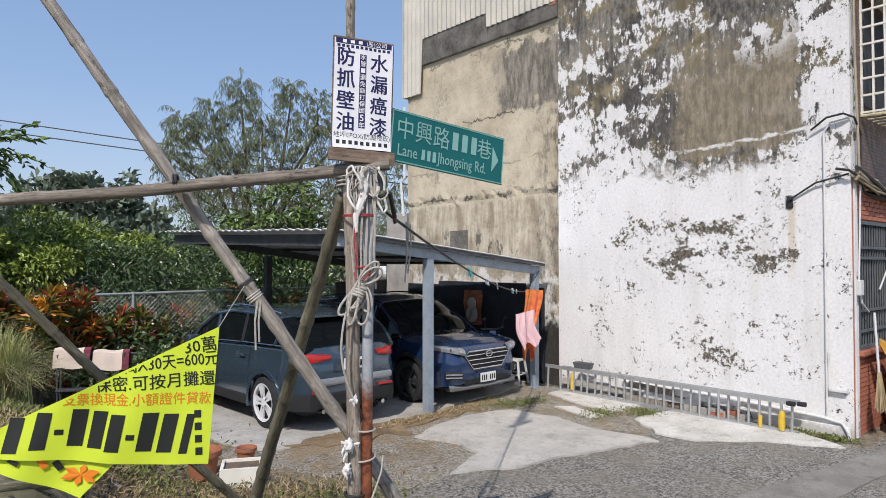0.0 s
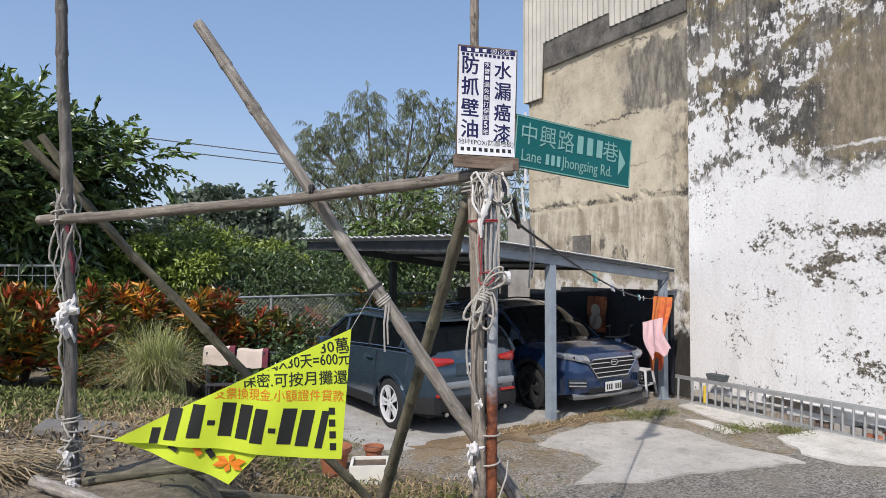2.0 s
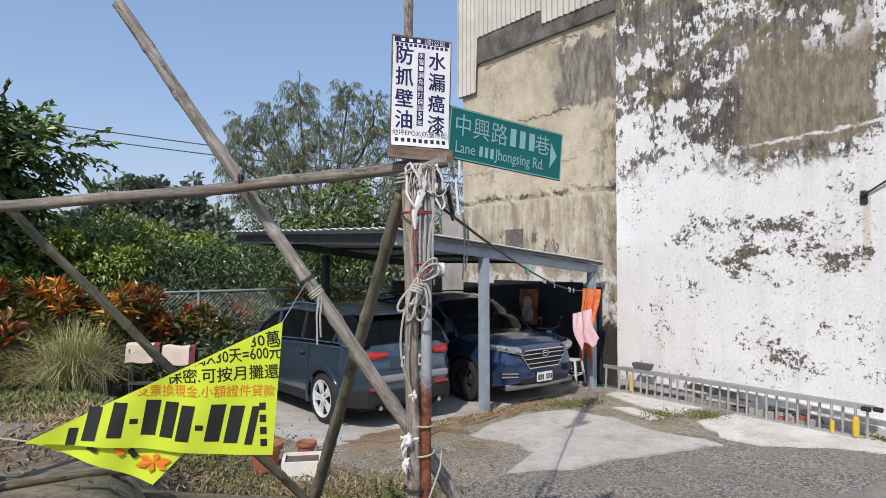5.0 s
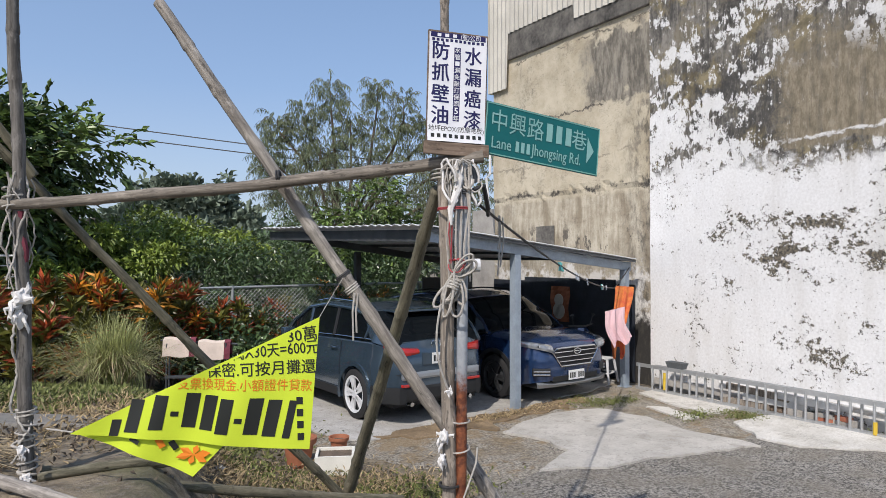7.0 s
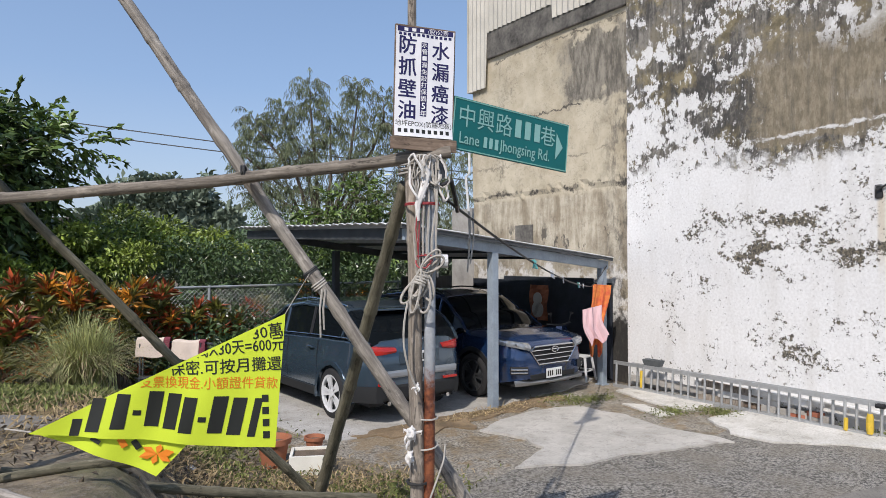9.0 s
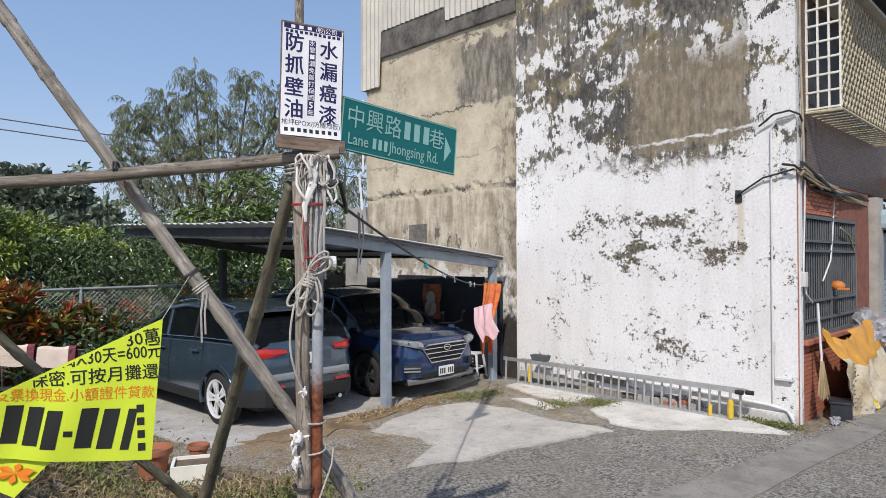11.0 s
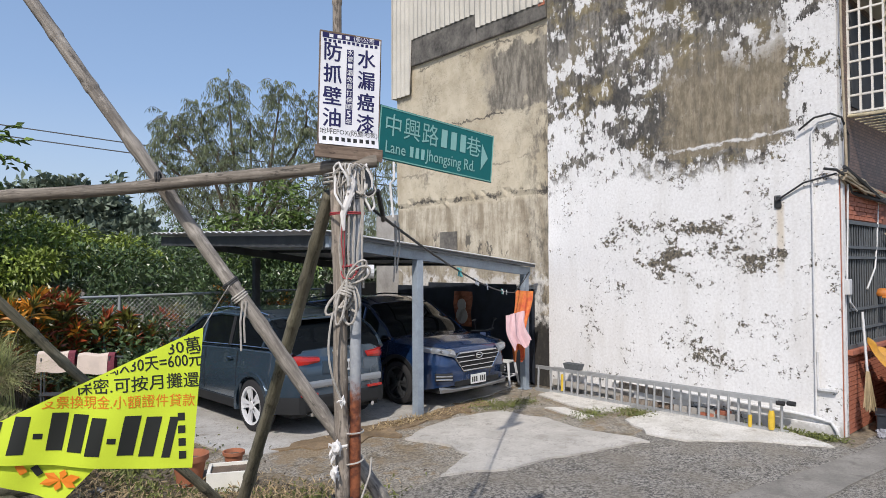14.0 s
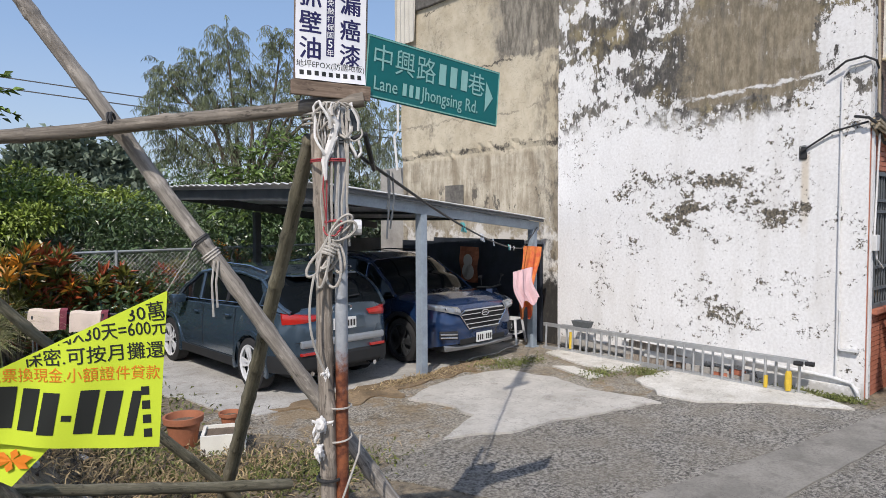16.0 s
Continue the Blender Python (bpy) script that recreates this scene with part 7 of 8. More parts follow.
# the bushes behind the carport wear the dark leaf as painted shade
shrub_bank("dark_bush_bank", [(1.5, 13.6, 1.0, 1.1, 0.8), (4.4, 13.4, 0.95, 1.0, 0.75), (7.4, 13.6, 1.1, 1.4, 0.9), (9.4, 13.8, 1.2, 1.1, 1.0), (3.6, 12.1, 0.75, 0.55, 0.6), (4.3, 11.3, 0.55, 0.45, 0.55), (4.75, 11.7, 0.5, 0.4, 0.55), (3.7, 10.7, 0.6, 0.4, 0.5), (5.6, 12.3, 0.8, 0.6, 0.6), (0.0, 18.5, 2.0, 3.0, 1.6), (8.5, 17.4, 1.8, 2.2, 1.5), (12, 17.5, 2.2, 2.0, 1.7), (6.6, 15.6, 1.5, 1.5, 1.2), (8.2, 15.2, 1.4, 1.5, 1.2), (9.9, 15.4, 1.5, 1.4, 1.5), (5.0, 15.6, 1.4, 1.5, 1.1)], 30000, 0.15, 0.06, "leaf_dark", "dark green undergrowth along the fence and bushes darkened for shade behind it", 43)
shrub_bank("far_wood", [(33 + 3.5 * k, 122 - 2 * k, 1.0, 7, 13.0 * math.exp(-(k * 3.5 / 11.0) ** 2) + 1.8 + 0.8 * math.sin(k * 2.1)) for k in range(-13, 16)], 60000, 1.7, 1.1, "leaf_hazed", "distant wooded hill beyond the gardens", 44, 0)
shrub_bank("far_wood", [(6 + 4.5 * k, 44 - 1.5 * k, 1.6, 3.6, 2.4 + 0.8 * math.sin(k * 1.7)) for k in range(-6, 9)], 26000, 0.55, 0.34, "leaf_hazed", "band of trees beyond the gardens", 45, 1.6)
weeds("low_weeds", [(0.2, 8.6, 1.2, 0.5), (1.2, 8.0, 0.9, 0.5), (2.1, 7.6, 0.7, 0.5), (2.8, 8.1, 0.5, 0.5), (0.5, 7.2, 0.9, 0.5), (3.0, 9.0, 0.5, 0.5), (-0.3, 9.4, 0.8, 0.4), (0.6, 6.7, 0.7, 0.4), (1.5, 7.2, 0.6, 0.4), (2.3, 7.0, 0.5, 0.4)], 17000, "moss", "low green weeds on the garden bank", 51, 0.085, 0.03, 0.7)
weeds("dry_grass", [(1.0, 6.4, 0.9, 0.5), (2.0, 6.2, 0.6, 0.5), (0.3, 6.6, 0.6, 0.5), (1.6, 5.4, 0.6, 0.4), (2.6, 5.6, 0.5, 0.4), (3.3, 5.8, 0.4, 0.3)], 9000, "straw", "dry grass litter along the bamboo frame", 55, 0.10, 0.012, 0.15)
weeds("leaf_litter", [(1.2, 6.0, 1.0, 0.8), (2.2, 5.6, 0.7, 0.7), (3.2, 5.4, 0.6, 0.4), (0.4, 5.6, 0.6, 0.6), (2.8, 6.8, 0.5, 0.5)], 3800, "bark", "brown leaf litter over the soil", 56, 0.06, 0.03, 0.05)
weeds("moss_weeds", [(8.45, 7.0, 0.25, 0.2), (8.8, 6.75, 0.25, 0.12), (9.5, 5.05, 0.14, 0.16), (9.0, 5.5, 0.2, 0.12), (9.95, 2.95, 0.06, 0.25), (9.9, 2.6, 0.06, 0.12)], 3000, "moss", "small weeds in the joints of the concrete", 52, 0.045, 0.018, 0.6)
weeds("low_weeds", [(3.7, 5.5, 0.4, 0.25), (4.1, 5.2, 0.35, 0.2), (3.1, 6.0, 0.4, 0.3), (2.6, 6.4, 0.4, 0.3), (1.8, 6.9, 0.4, 0.3)], 3600, "moss", "low weeds and moss round the pots", 53, 0.06, 0.022)
weeds("dry_grass", [(2.9, 6.2, 0.6, 0.4), (2.0, 6.6, 0.6, 0.4), (3.9, 5.6, 0.4, 0.3), (1.4, 6.0, 0.5, 0.5), (6.9, 7.1, 0.5, 0.07)], 4200, "straw", "dry yellow grass and leaf litter on the ground", 54, 0.09, 0.012, 0.1)


# ---- loose things on the lot ----
def local_wall(x, s, z):
    """A place by the house wall: x out of the wall (minus: towards the lot), s along it."""
    return HM @ Vector((x, s, z))


def ladder(x, s0, s1, lean, label):
    l = thing("ladder", tuple(local_wall(x, (s0 + s1) / 2, 0.02)), label=label, category="ladder", group="ladders along the wall")

    def at(s, z):
        return local_wall(x + lean * z, s, 0.03 + z)

    for z in (0.0, 0.40):
        pts = [at(s0, z), at(s1, z)]
        bm = bmesh.new()
        d, u = (pts[1] - pts[0]).normalized(), Vector((0, 0, 1))
        sd = d.cross(u)
        v = [bm.verts.new(p + sd * a + u * b) for p in pts for a, b in ((-0.012, -0.03), (0.012, -0.03), (0.012, 0.03), (-0.012, 0.03))]
        for q in ((0, 1, 2, 3), (7, 6, 5, 4), (0, 4, 5, 1), (1, 5, 6, 2), (2, 6, 7, 3), (3, 7, 4, 0)):
            bm.faces.new([v[i] for i in q])
        part("rail", bm, "alu", l, world=True)
    n = int((s1 - s0) / 0.285)
    for k in range(n + 1):
        s = s0 + 0.09 + k * 0.285
        if s < s1 - 0.03:
            part("rung", T([at(s, 0.0), at(s, 0.40)], 0.019, 8), "alu", l, world=True)
    for s in (s0 + 0.02,):
        part("foot", T([at(s, 0.385), at(s - 0.1, 0.385)], 0.032, 8), "rubber", l, world=True)


def things_by_wall():
    ladder(-0.36, 0.66, 4.80, 0.05, "long aluminium ladder lying on its side by the wall")
    ladder(-0.29, 0.55, 4.45, 0.05, "second aluminium ladder section lying behind the first")
    for s, z0, z1 in ((0.74, 0.05, 0.30), (1.02, 0.04, 0.2), (4.2, 0.08, 0.36)):
        b = thing("yellow_sleeve", tuple(local_wall(-0.36, s, z0)), label="yellow plastic sleeve on the ladder", category="sleeve")
        a, c = local_wall(-0.365, s, z0), local_wall(-0.355, s, z1)
        part("sleeve", T([a, a.lerp(c, 0.3), a.lerp(c, 0.8), c], [0.035, 0.045, 0.042, 0.03] if s < 0.8 else [0.026] * 4, 9), "yellow", b, world=True, smooth=True)
    rnd = random.Random(3)
    for k in range(9):
        s = rnd.uniform(1.0, 4.3)
        w = solo("board", B(-0.02, 0.02, -rnd.uniform(0.3, 0.7), rnd.uniform(0.3, 0.7), -0.05, 0.05, 0.003), rnd.choice(("board", "plaster", "timber", "pvc", "plaster")), "old board stored between ladder and wall", "board", "boards by the wall")
        w.matrix_basis = HM @ pose(rnd.uniform(-0.2, -0.08), s, 0.07 + 0.1 * (k % 3), rnd.uniform(-4, 4), rnd.uniform(-8, 8), rnd.uniform(-4, 4))
    for k in range(5):
        w = solo("brick_stack", B(-0.05, 0.05, -0.1, 0.1, 0.0, 0.06, 0.004), "brick" if k % 2 else "plaster", "loose brick at the foot of the wall", "brick", "loose bricks")
        w.matrix_basis = HM @ pose(-0.12, 1.5 + 0.23 * (k % 3), 0.02 + 0.065 * (k // 3), 0, 0, rnd.uniform(-10, 10))
    m = HM @ pose(-0.28, 4.02, 0.46)
    t = thing("plastic_tub", m=m, label="grey-green plastic tub standing on the ladder", category="tub")
    bm = bmesh.new()
    n = 4
    for z0, z1, a0, a1 in ((0.0, 0.1, 0.14, 0.17),):
        lo = [bm.verts.new((x * 0.06, y * a0, z0)) for x, y in ((-1, -1), (1, -1), (1, 1), (-1, 1))]
        hi = [bm.verts.new((x * 0.08, y * a1, z1)) for x, y in ((-1, -1), (1, -1), (1, 1), (-1, 1))]
        ins = [bm.verts.new((x * 0.07, y * (a1 - 0.012), z1)) for x, y in ((-1, -1), (1, -1), (1, 1), (-1, 1))]
        bot = [bm.verts.new((x * 0.05, y * (a0 - 0.012), 0.015)) for x, y in ((-1, -1), (1, -1), (1, 1), (-1, 1))]
        bm.faces.new(lo[::-1])
        bm.faces.new(bot)
        for i in range(4):
            j = (i + 1) % 4
            bm.faces.new((lo[i], lo[j], hi[j], hi[i]))
            bm.faces.new((hi[i], hi[j], ins[j], ins[i]))
            bm.faces.new((ins[i], ins[j], bot[j], bot[i]))
    part("tub", bm, "iron", t)
    # pennant on the wall under the carport; the shade there is in its cloth colour
    p = thing("pennant", m=HM @ pose(-0.06, 7.0, 1.35), label="orange pennant with a pale printed shape on the wall, cloth dimmed for shade", category="pennant")
    bm = bmesh.new()
    rows = [[bm.verts.new((0.02 * math.sin(j * 1.3 + i), -0.28 + 0.56 * j / 6 * (1 - 0.12 * i / 8) + 0.03 * i / 8, 0.36 - 0.72 * i / 8)) for j in range(7)] for i in range(9)]
    for a, b in zip(rows, rows[1:]):
        for j in range(6):
            bm.faces.new((a[j], a[j + 1], b[j + 1], b[j]))
    part("cloth", bm, "terracotta", p)
    for r0, z in ((0.13, 0.08), (0.17, -0.14)):
        bm = bmesh.new()
        tube(bm, [(-0.028, 0, z), (-0.034, 0, z)], r0, 20)
        part("printed_shape", bm, "tarp", p)


def stool():
    s = thing("plastic_stool", (10.0, 7.95, 0.014), 12, label="white plastic stool beside the carport post", category="stool")
    part("seat", B(-0.15, 0.15, -0.15, 0.15, 0.43, 0.46, 0.012), "stool", s)
    for x in (-1, 1):
        for y in (-1, 1):
            part("leg", T([(x * 0.13, y * 0.13, 0.44), (x * 0.19, y * 0.19, 0.0)], [0.026, 0.02], 6), "stool", s)
    for a, b in (((-0.165, -0.165), (0.165, -0.165)), ((-0.165, 0.165), (0.165, 0.165)), ((-0.165, -0.165), (-0.165, 0.165)), ((0.165, -0.165), (0.165, 0.165))):
        part("stretcher", T([(*a, 0.19), (*b, 0.19)], 0.014, 6), "stool", s)


def scooter():
    s = thing("motor_scooter", (9.86, 8.75, 0.014), 180, label="dark blue motor scooter parked between car and wall", category="scooter")

    def tyre(y):
        bm = bmesh.new()
        tube(bm, [(0, y + 0.2 * math.cos(a * math.pi / 12), 0.24 + 0.2 * math.sin(a * math.pi / 12)) for a in range(25)], 0.045, 8, False)
        w = part("wheel", bm, "rubber", s, smooth=True)
        part("rim", T([(-0.025, y, 0.24), (0.025, y, 0.24)], 0.14, 16), "alloy_dark", w)

    tyre(0.62)
    tyre(-0.58)
    bm = bmesh.new()
    secs = []
    for u, w, z0, z1 in ((-0.85, 0.05, 0.62, 0.70), (-0.7, 0.13, 0.45, 0.76), (-0.35, 0.17, 0.35, 0.78), (-0.05, 0.17, 0.25, 0.70), (0.05, 0.16, 0.22, 0.32), (0.35, 0.16, 0.22, 0.33)):
        secs.append([(-w, u, z0), (-w, u, z1 - 0.05), (-w * 0.6, u, z1), (w * 0.6, u, z1), (w, u, z1 - 0.05), (w, u, z0)])
    part("body", loft(bm, secs), "paint_blue", s, smooth=True)
    bm = bmesh.new()
    part("front_shield", loft(bm, [[(-0.18, 0.36, 0.3), (0.18, 0.36, 0.3), (0.1, 0.44, 0.3), (-0.1, 0.44, 0.3)], [(-0.2, 0.42, 0.7), (0.2, 0.42, 0.7), (0.1, 0.56, 0.7), (-0.1, 0.56, 0.7)], [(-0.13, 0.42, 0.98), (0.13, 0.42, 0.98), (0.06, 0.5, 0.98), (-0.06, 0.5, 0.98)]]), "paint_blue", s, smooth=True)
    part("mudguard", T([(0, 0.62 + 0.27 * math.cos(a * math.pi / 10), 0.24 + 0.27 * math.sin(a * math.pi / 10)) for a in range(1, 9)], 0.05, 6), "paint_blue", s, smooth=True)
    part("fork", T([(0, 0.46, 0.75), (0, 0.62, 0.24)], 0.03, 6), "steel_dark", s)
    part("seat", B(-0.15, 0.15, -0.72, -0.02, 0.76, 0.86, 0.04), "rubber", s, smooth=True)
    part("handlebar", T([(-0.33, 0.36, 1.02), (0, 0.45, 1.0), (0.33, 0.36, 1.02)], 0.016, 6), "steel_dark", s)
    part("headlamp", T([(0, 0.5, 0.85), (0, 0.58, 0.83)], 0.07, 12), "lamp_lens", s)
    for x in (-1, 1):
        part("mirror", T([(x * 0.24, 0.4, 1.03), (x * 0.28, 0.42, 1.18), (x * 0.3, 0.42, 1.22)], [0.008, 0.008, 0.045], 8), "steel_dark", s)


def hanging_sheet(name, m, w, h, material, label, category, seed, taper=0.0, stripes=()):
    t = thing(name, m=m, label=label, category=category)
    bm = bmesh.new()
    nx, nz = 12, 16
    rows = [[bm.verts.new(((-0.5 + j / nx) * w * (1 - taper * i / nz) + 0.03 * math.sin(i * 0.35 + seed), 0.035 * math.sin(j * 1.4 + seed + i * 0.12) * (0.4 + 0.6 * i / nz), -h * i / nz * (1 + 0.10 * math.sin(j * 0.8 + seed)))) for j in range(nx + 1)] for i in range(nz + 1)]
    for a, b in zip(rows, rows[1:]):
        for j in range(nx):
            bm.faces.new((a[j], a[j + 1], b[j + 1], b[j]))
    ex = bmesh.ops.extrude_face_region(bm, geom=bm.faces[:])
    bmesh.ops.translate(bm, vec=(0, 0.012, 0), verts=[v for v in ex["geom"] if isinstance(v, bmesh.types.BMVert)])
    part("cloth", bm, material, t, smooth=True)
    return t


def wash_line():
    l = thing("washing_line", (2.54, 2.75, 2.57), label="slack washing line from the sign pole to the carport", category="washing line")
    a, b, c = Vector((2.54, 2.74, 2.57)), Vector((9.35, 7.2, 1.78)), Vector((10.05, 7.42, 2.12))
    main = sag(a, b, 0.12, 30)
    part("line", T(main + sag(b, c, 0.02, 5)[1:], 0.009, 5), "cable", l, world=True)
    for k, (f, m) in enumerate(((0.335, "teal"), (0.345, "teal"), (0.46, "stool"), (0.475, "stool"), (0.57, "stool"), (0.76, "teal"), (0.78, "stool"), (0.84, "stool"))):
        p = main[int(f * 30)].lerp(main[int(f * 30) + 1], f * 30 - int(f * 30))
        for s in (-1, 1):
            q = part("peg", B(-0.008, 0.008, -0.006, 0.006, -0.05, 0.035, 0.003), m, l, world=False)
            q.matrix_basis = WORLD[l.name].inverted() @ (Matrix.Translation(p) @ pose(0, 0, 0, s * 16, s * 22 + k * 9, 40 + 25 * s))
    for k, (x, z0, ln) in enumerate(((0.13, 0.0, 0.36), (0.135, 0.0, 0.2), (0.15, 0.0, 0.30))):
        p = a.lerp(b, x * 0.55)
        part("string_end", T([p, p + Vector((0.01, 0.0, -ln * 0.5)), p + Vector((-0.005 * k, 0.01, -ln))], 0.005, 4), "rope", l, world=True)
    part("cord", T([(2.55, 2.73, 2.60), (2.62, 2.72, 2.63), (2.72, 2.80, 2.52), (2.85, 2.95, 2.50)], 0.012, 6), "cable", l, world=True)
    hanging_sheet("towel", pose(9.70, 7.28, 1.80, 0, 4, -28), 0.33, 1.15, "orange_cloth", "orange and red towel hanging on the line", "towel", 1, 0.35)
    hanging_sheet("towel", pose(9.33, 7.2, 1.42, 0, -14, -35), 0.34, 0.58, "pink", "pale pink towel pegged on the line", "towel", 2, -0.05)


def pots():
    p = thing("flower_pot", (3.49, 6.83, 0.0), label="terracotta flower pot on the ground", category="flower pot", group="pots")
    prof = [(0.0, 0.0), (0.12, 0.0), (0.165, 0.25), (0.19, 0.25), (0.195, 0.31), (0.17, 0.31), (0.15, 0.24), (0.0, 0.23)]
    bm = bmesh.new()
    n = 28
    rings = [[bm.verts.new((r * math.cos(2 * math.pi * k / n), r * math.sin(2 * math.pi * k / n), z)) for k in range(n)] for r, z in prof[1:-1]]
    for a, b in zip(rings, rings[1:]):
        for k in range(n):
            bm.faces.new((a[k], a[(k + 1) % n], b[(k + 1) % n], b[k]))
    bm.faces.new(rings[0][::-1])
    part("pot", bm, "terracotta", p, smooth=True)
    part("soil", T([(0, 0, 0.22), (0, 0, 0.245)], 0.153, 20), "soil", p)
    q = copy_thing(p, pose(4.06, 6.98, 0.0) @ Matrix.Scale(0.62, 4))
    q["label"] = "smaller terracotta pot behind the foam box"
    b = thing("foam_box", (3.74, 6.46, 0.0), -30, label="white polystyrene box filled with soil", category="box")
    bm = bmesh.new()
    w, d, h, t = 0.205, 0.19, 0.195, 0.03
    for a in ((-w, w, -d, -d + t, 0, h), (-w, w, d - t, d, 0, h), (-w, -w + t, -d + t, d - t, 0, h), (w - t, w, -d + t, d - t, 0, h)):
        box(bm, *a)
    part("box_wall", bm, "foam", b)
    part("soil", B(-w + t, w - t, -d + t, d - t, 0.0, h - 0.03), "soil", b)
    bb = thing("foam_box", (2.75, 9.05, height(2.75, 9.05) - 0.02), -35, label="low white polystyrene trough among the shrubs", category="box")
    bm = bmesh.new()
    for a in ((-0.3, 0.3, -0.14, -0.11, 0, 0.16), (-0.3, 0.3, 0.11, 0.14, 0, 0.16), (-0.3, -0.27, -0.11, 0.11, 0, 0.16), (0.27, 0.3, -0.11, 0.11, 0, 0.16)):
        box(bm, *a)
    part("box_wall", bm, "foam", bb)
    part("soil", B(-0.27, 0.27, -0.11, 0.11, 0, 0.12), "soil", bb)
    # drying rack with two towels
    r = thing("drying_rack", (3.2, 9.55, 0.4), -32, label="low black metal rack hung with two pale towels", category="rack")
    for x in (-0.4, 0.4):
        for y in (-0.06, 0.06):
            part("leg", T([(x, y, -0.1), (x, y, 0.68)], 0.012, 6), "steel_dark", r)
    part("rail", T([(-0.5, 0, 0.72), (0.55, 0, 0.66)], 0.014, 6), "steel_dark", r)
    part("shelf", B(-0.42, 0.42, -0.08, 0.08, 0.2, 0.22), "steel_dark", r)
    for x, z, w2, m in ((-0.27, 0.74, 0.36, "pink"), (0.2, 0.70, 0.36, "pink")):
        t2 = thing("towel", m=WORLD[r.name] @ pose(x, 0, z), label="cream towel with a dark red edge folded over the rack", category="towel", group="towels on the rack")
        bm = bmesh.new()
        prof2 = [(-0.10, -0.24), (-0.075, -0.1), (-0.05, -0.01), (0, 0.02), (0.05, -0.01), (0.075, -0.1), (0.09, -0.2)]
        rows = [[bm.verts.new((-w2 / 2 + w2 * i / 6, y + 0.01 * math.sin(i * 1.7), z2 + 0.012 * math.sin(i * 1.1))) for y, z2 in prof2] for i in range(7)]
        for a, b2 in zip(rows, rows[1:]):
            for j in range(6):
                bm.faces.new((a[j], a[j + 1], b2[j + 1], b2[j]))
        part("cloth", bm, "cream_towel", t2, smooth=True)
        bm = bmesh.new()
        rows = [[bm.verts.new((w2 / 2 + 0.04 * i, y * 1.03 + 0.004, z2 + 0.003)) for y, z2 in prof2] for i in range(3)]
        for a, b2 in zip(rows, rows[1:]):
            for j in range(6):
                bm.faces.new((a[j], a[j + 1], b2[j + 1], b2[j]))
        part("border", bm, "red_rag", t2, "dark red border", smooth=True)


def shop_clutter():
    """Rubbish and stored goods along the street front."""
    t = thing("tarpaulin", (11.3, 2.05, 0.0), label="white and orange printed tarpaulin draped over stored goods", category="tarpaulin")
    cols = [((10.5, 2.24, 1.30), (11.0, 1.98, 0.05)), ((11.0, 2.18, 1.10), (11.4, 1.86, 0.02)), ((11.7, 2.12, 1.02), (12.0, 1.78, 0.0)), ((12.6, 2.1, 1.26), (13.0, 1.75, 0.0)), ((14.0, 2.0, 1.0), (14.2, 1.75, 0.1))]

    def at(u, v):
        i = min(3, int(u * 4))
        f = u * 4 - i
        a, b = Vector(cols[i][0]).lerp(Vector(cols[i + 1][0]), f), Vector(cols[i][1]).lerp(Vector(cols[i + 1][1]), f)
        p = a.lerp(b, v)
        p.y -= 0.12 * math.sin(v * math.pi) + 0.04 * math.sin(u * 19 + v * 3) - 0.03 * math.sin(v * 9 + u * 6)
        p.y += 0.16 * abs(noise.noise(Vector((u * 9 + v * 3, v * 2.5, 1)))) + 0.05 * noise.noise(Vector((u * 26, v * 7 + u * 9, 4)))
        p.z += 0.10 * noise.noise(Vector((u * 11, 3, v))) * (1 - 0.5 * v)
        return p

    for name, m, v0, v1 in (("top_cloth", "tarp_yellow", 0.0, 0.34), ("lower_cloth", "tarp_white", 0.34, 1.0)):
        bm = bmesh.new()
        rows = [[bm.verts.new(at(i / 60, v0 + (v1 - v0) * j / 16)) for j in range(17)] for i in range(61)]
        for a, b in zip(rows, rows[1:]):
            for j in range(16):
                bm.faces.new((a[j], a[j + 1], b[j + 1], b[j]))
        part(name, bm, m, t, world=True, smooth=True)
    for k in range(22):
        p = at(0.05 + 0.004 * (k // 2) + 0.09 * (k % 2), 0.40 + 0.05 * (k // 2))
        bm = bmesh.new()
        bm.faces.new([bm.verts.new(p + Vector((dx - 0.02, -0.035, dz))) for dx, dz in ((-0.08, 0.0), (0.05, -0.01), (0.05, 0.006), (-0.08, 0.016))])
        part("print_bar", bm, "iron", t, world=True)
    br = thing("broom", (10.45, 2.2, 0.05), label="straw broom leaning against the brick wall", category="broom")
    part("handle", T([(10.52, 2.3, 1.62), (10.47, 2.24, 0.7)], 0.016, 7), "pvc", br, world=True)
    bm = bmesh.new()
    rnd = random.Random(6)
    for k in range(70):
        x, y = rnd.uniform(-0.14, 0.14), rnd.uniform(-0.05, 0.05)
        tube(bm, [(10.47 + x * 0.15, 2.24 + y * 0.3, 0.85), (10.46 + x, 2.22 + y, 0.38 + rnd.uniform(-0.05, 0.03))], [0.006, 0.004], 3)
    part("bristles", bm, "straw", br, world=True)
    cr = thing("crate", (10.95, 2.12, 0.0), 12, label="dark plastic crate of odds and ends under the tarpaulin", category="crate")
    part("crate_body", B(-0.2, 0.2, -0.13, 0.13, 0.0, 0.26, 0.012), "bag_dark", cr)
    part("crate_rim", B(-0.215, 0.215, -0.145, 0.145, 0.24, 0.27, 0.008), "bag_dark", cr)
    for x, y, r in ((10.75, 1.98, 40), (11.2, 1.92, -15)):
        w = thing("scrap_board", (x, y, 0.015), r, label="broken scrap of pale board on the ground", category="board", group="scraps by the shop")
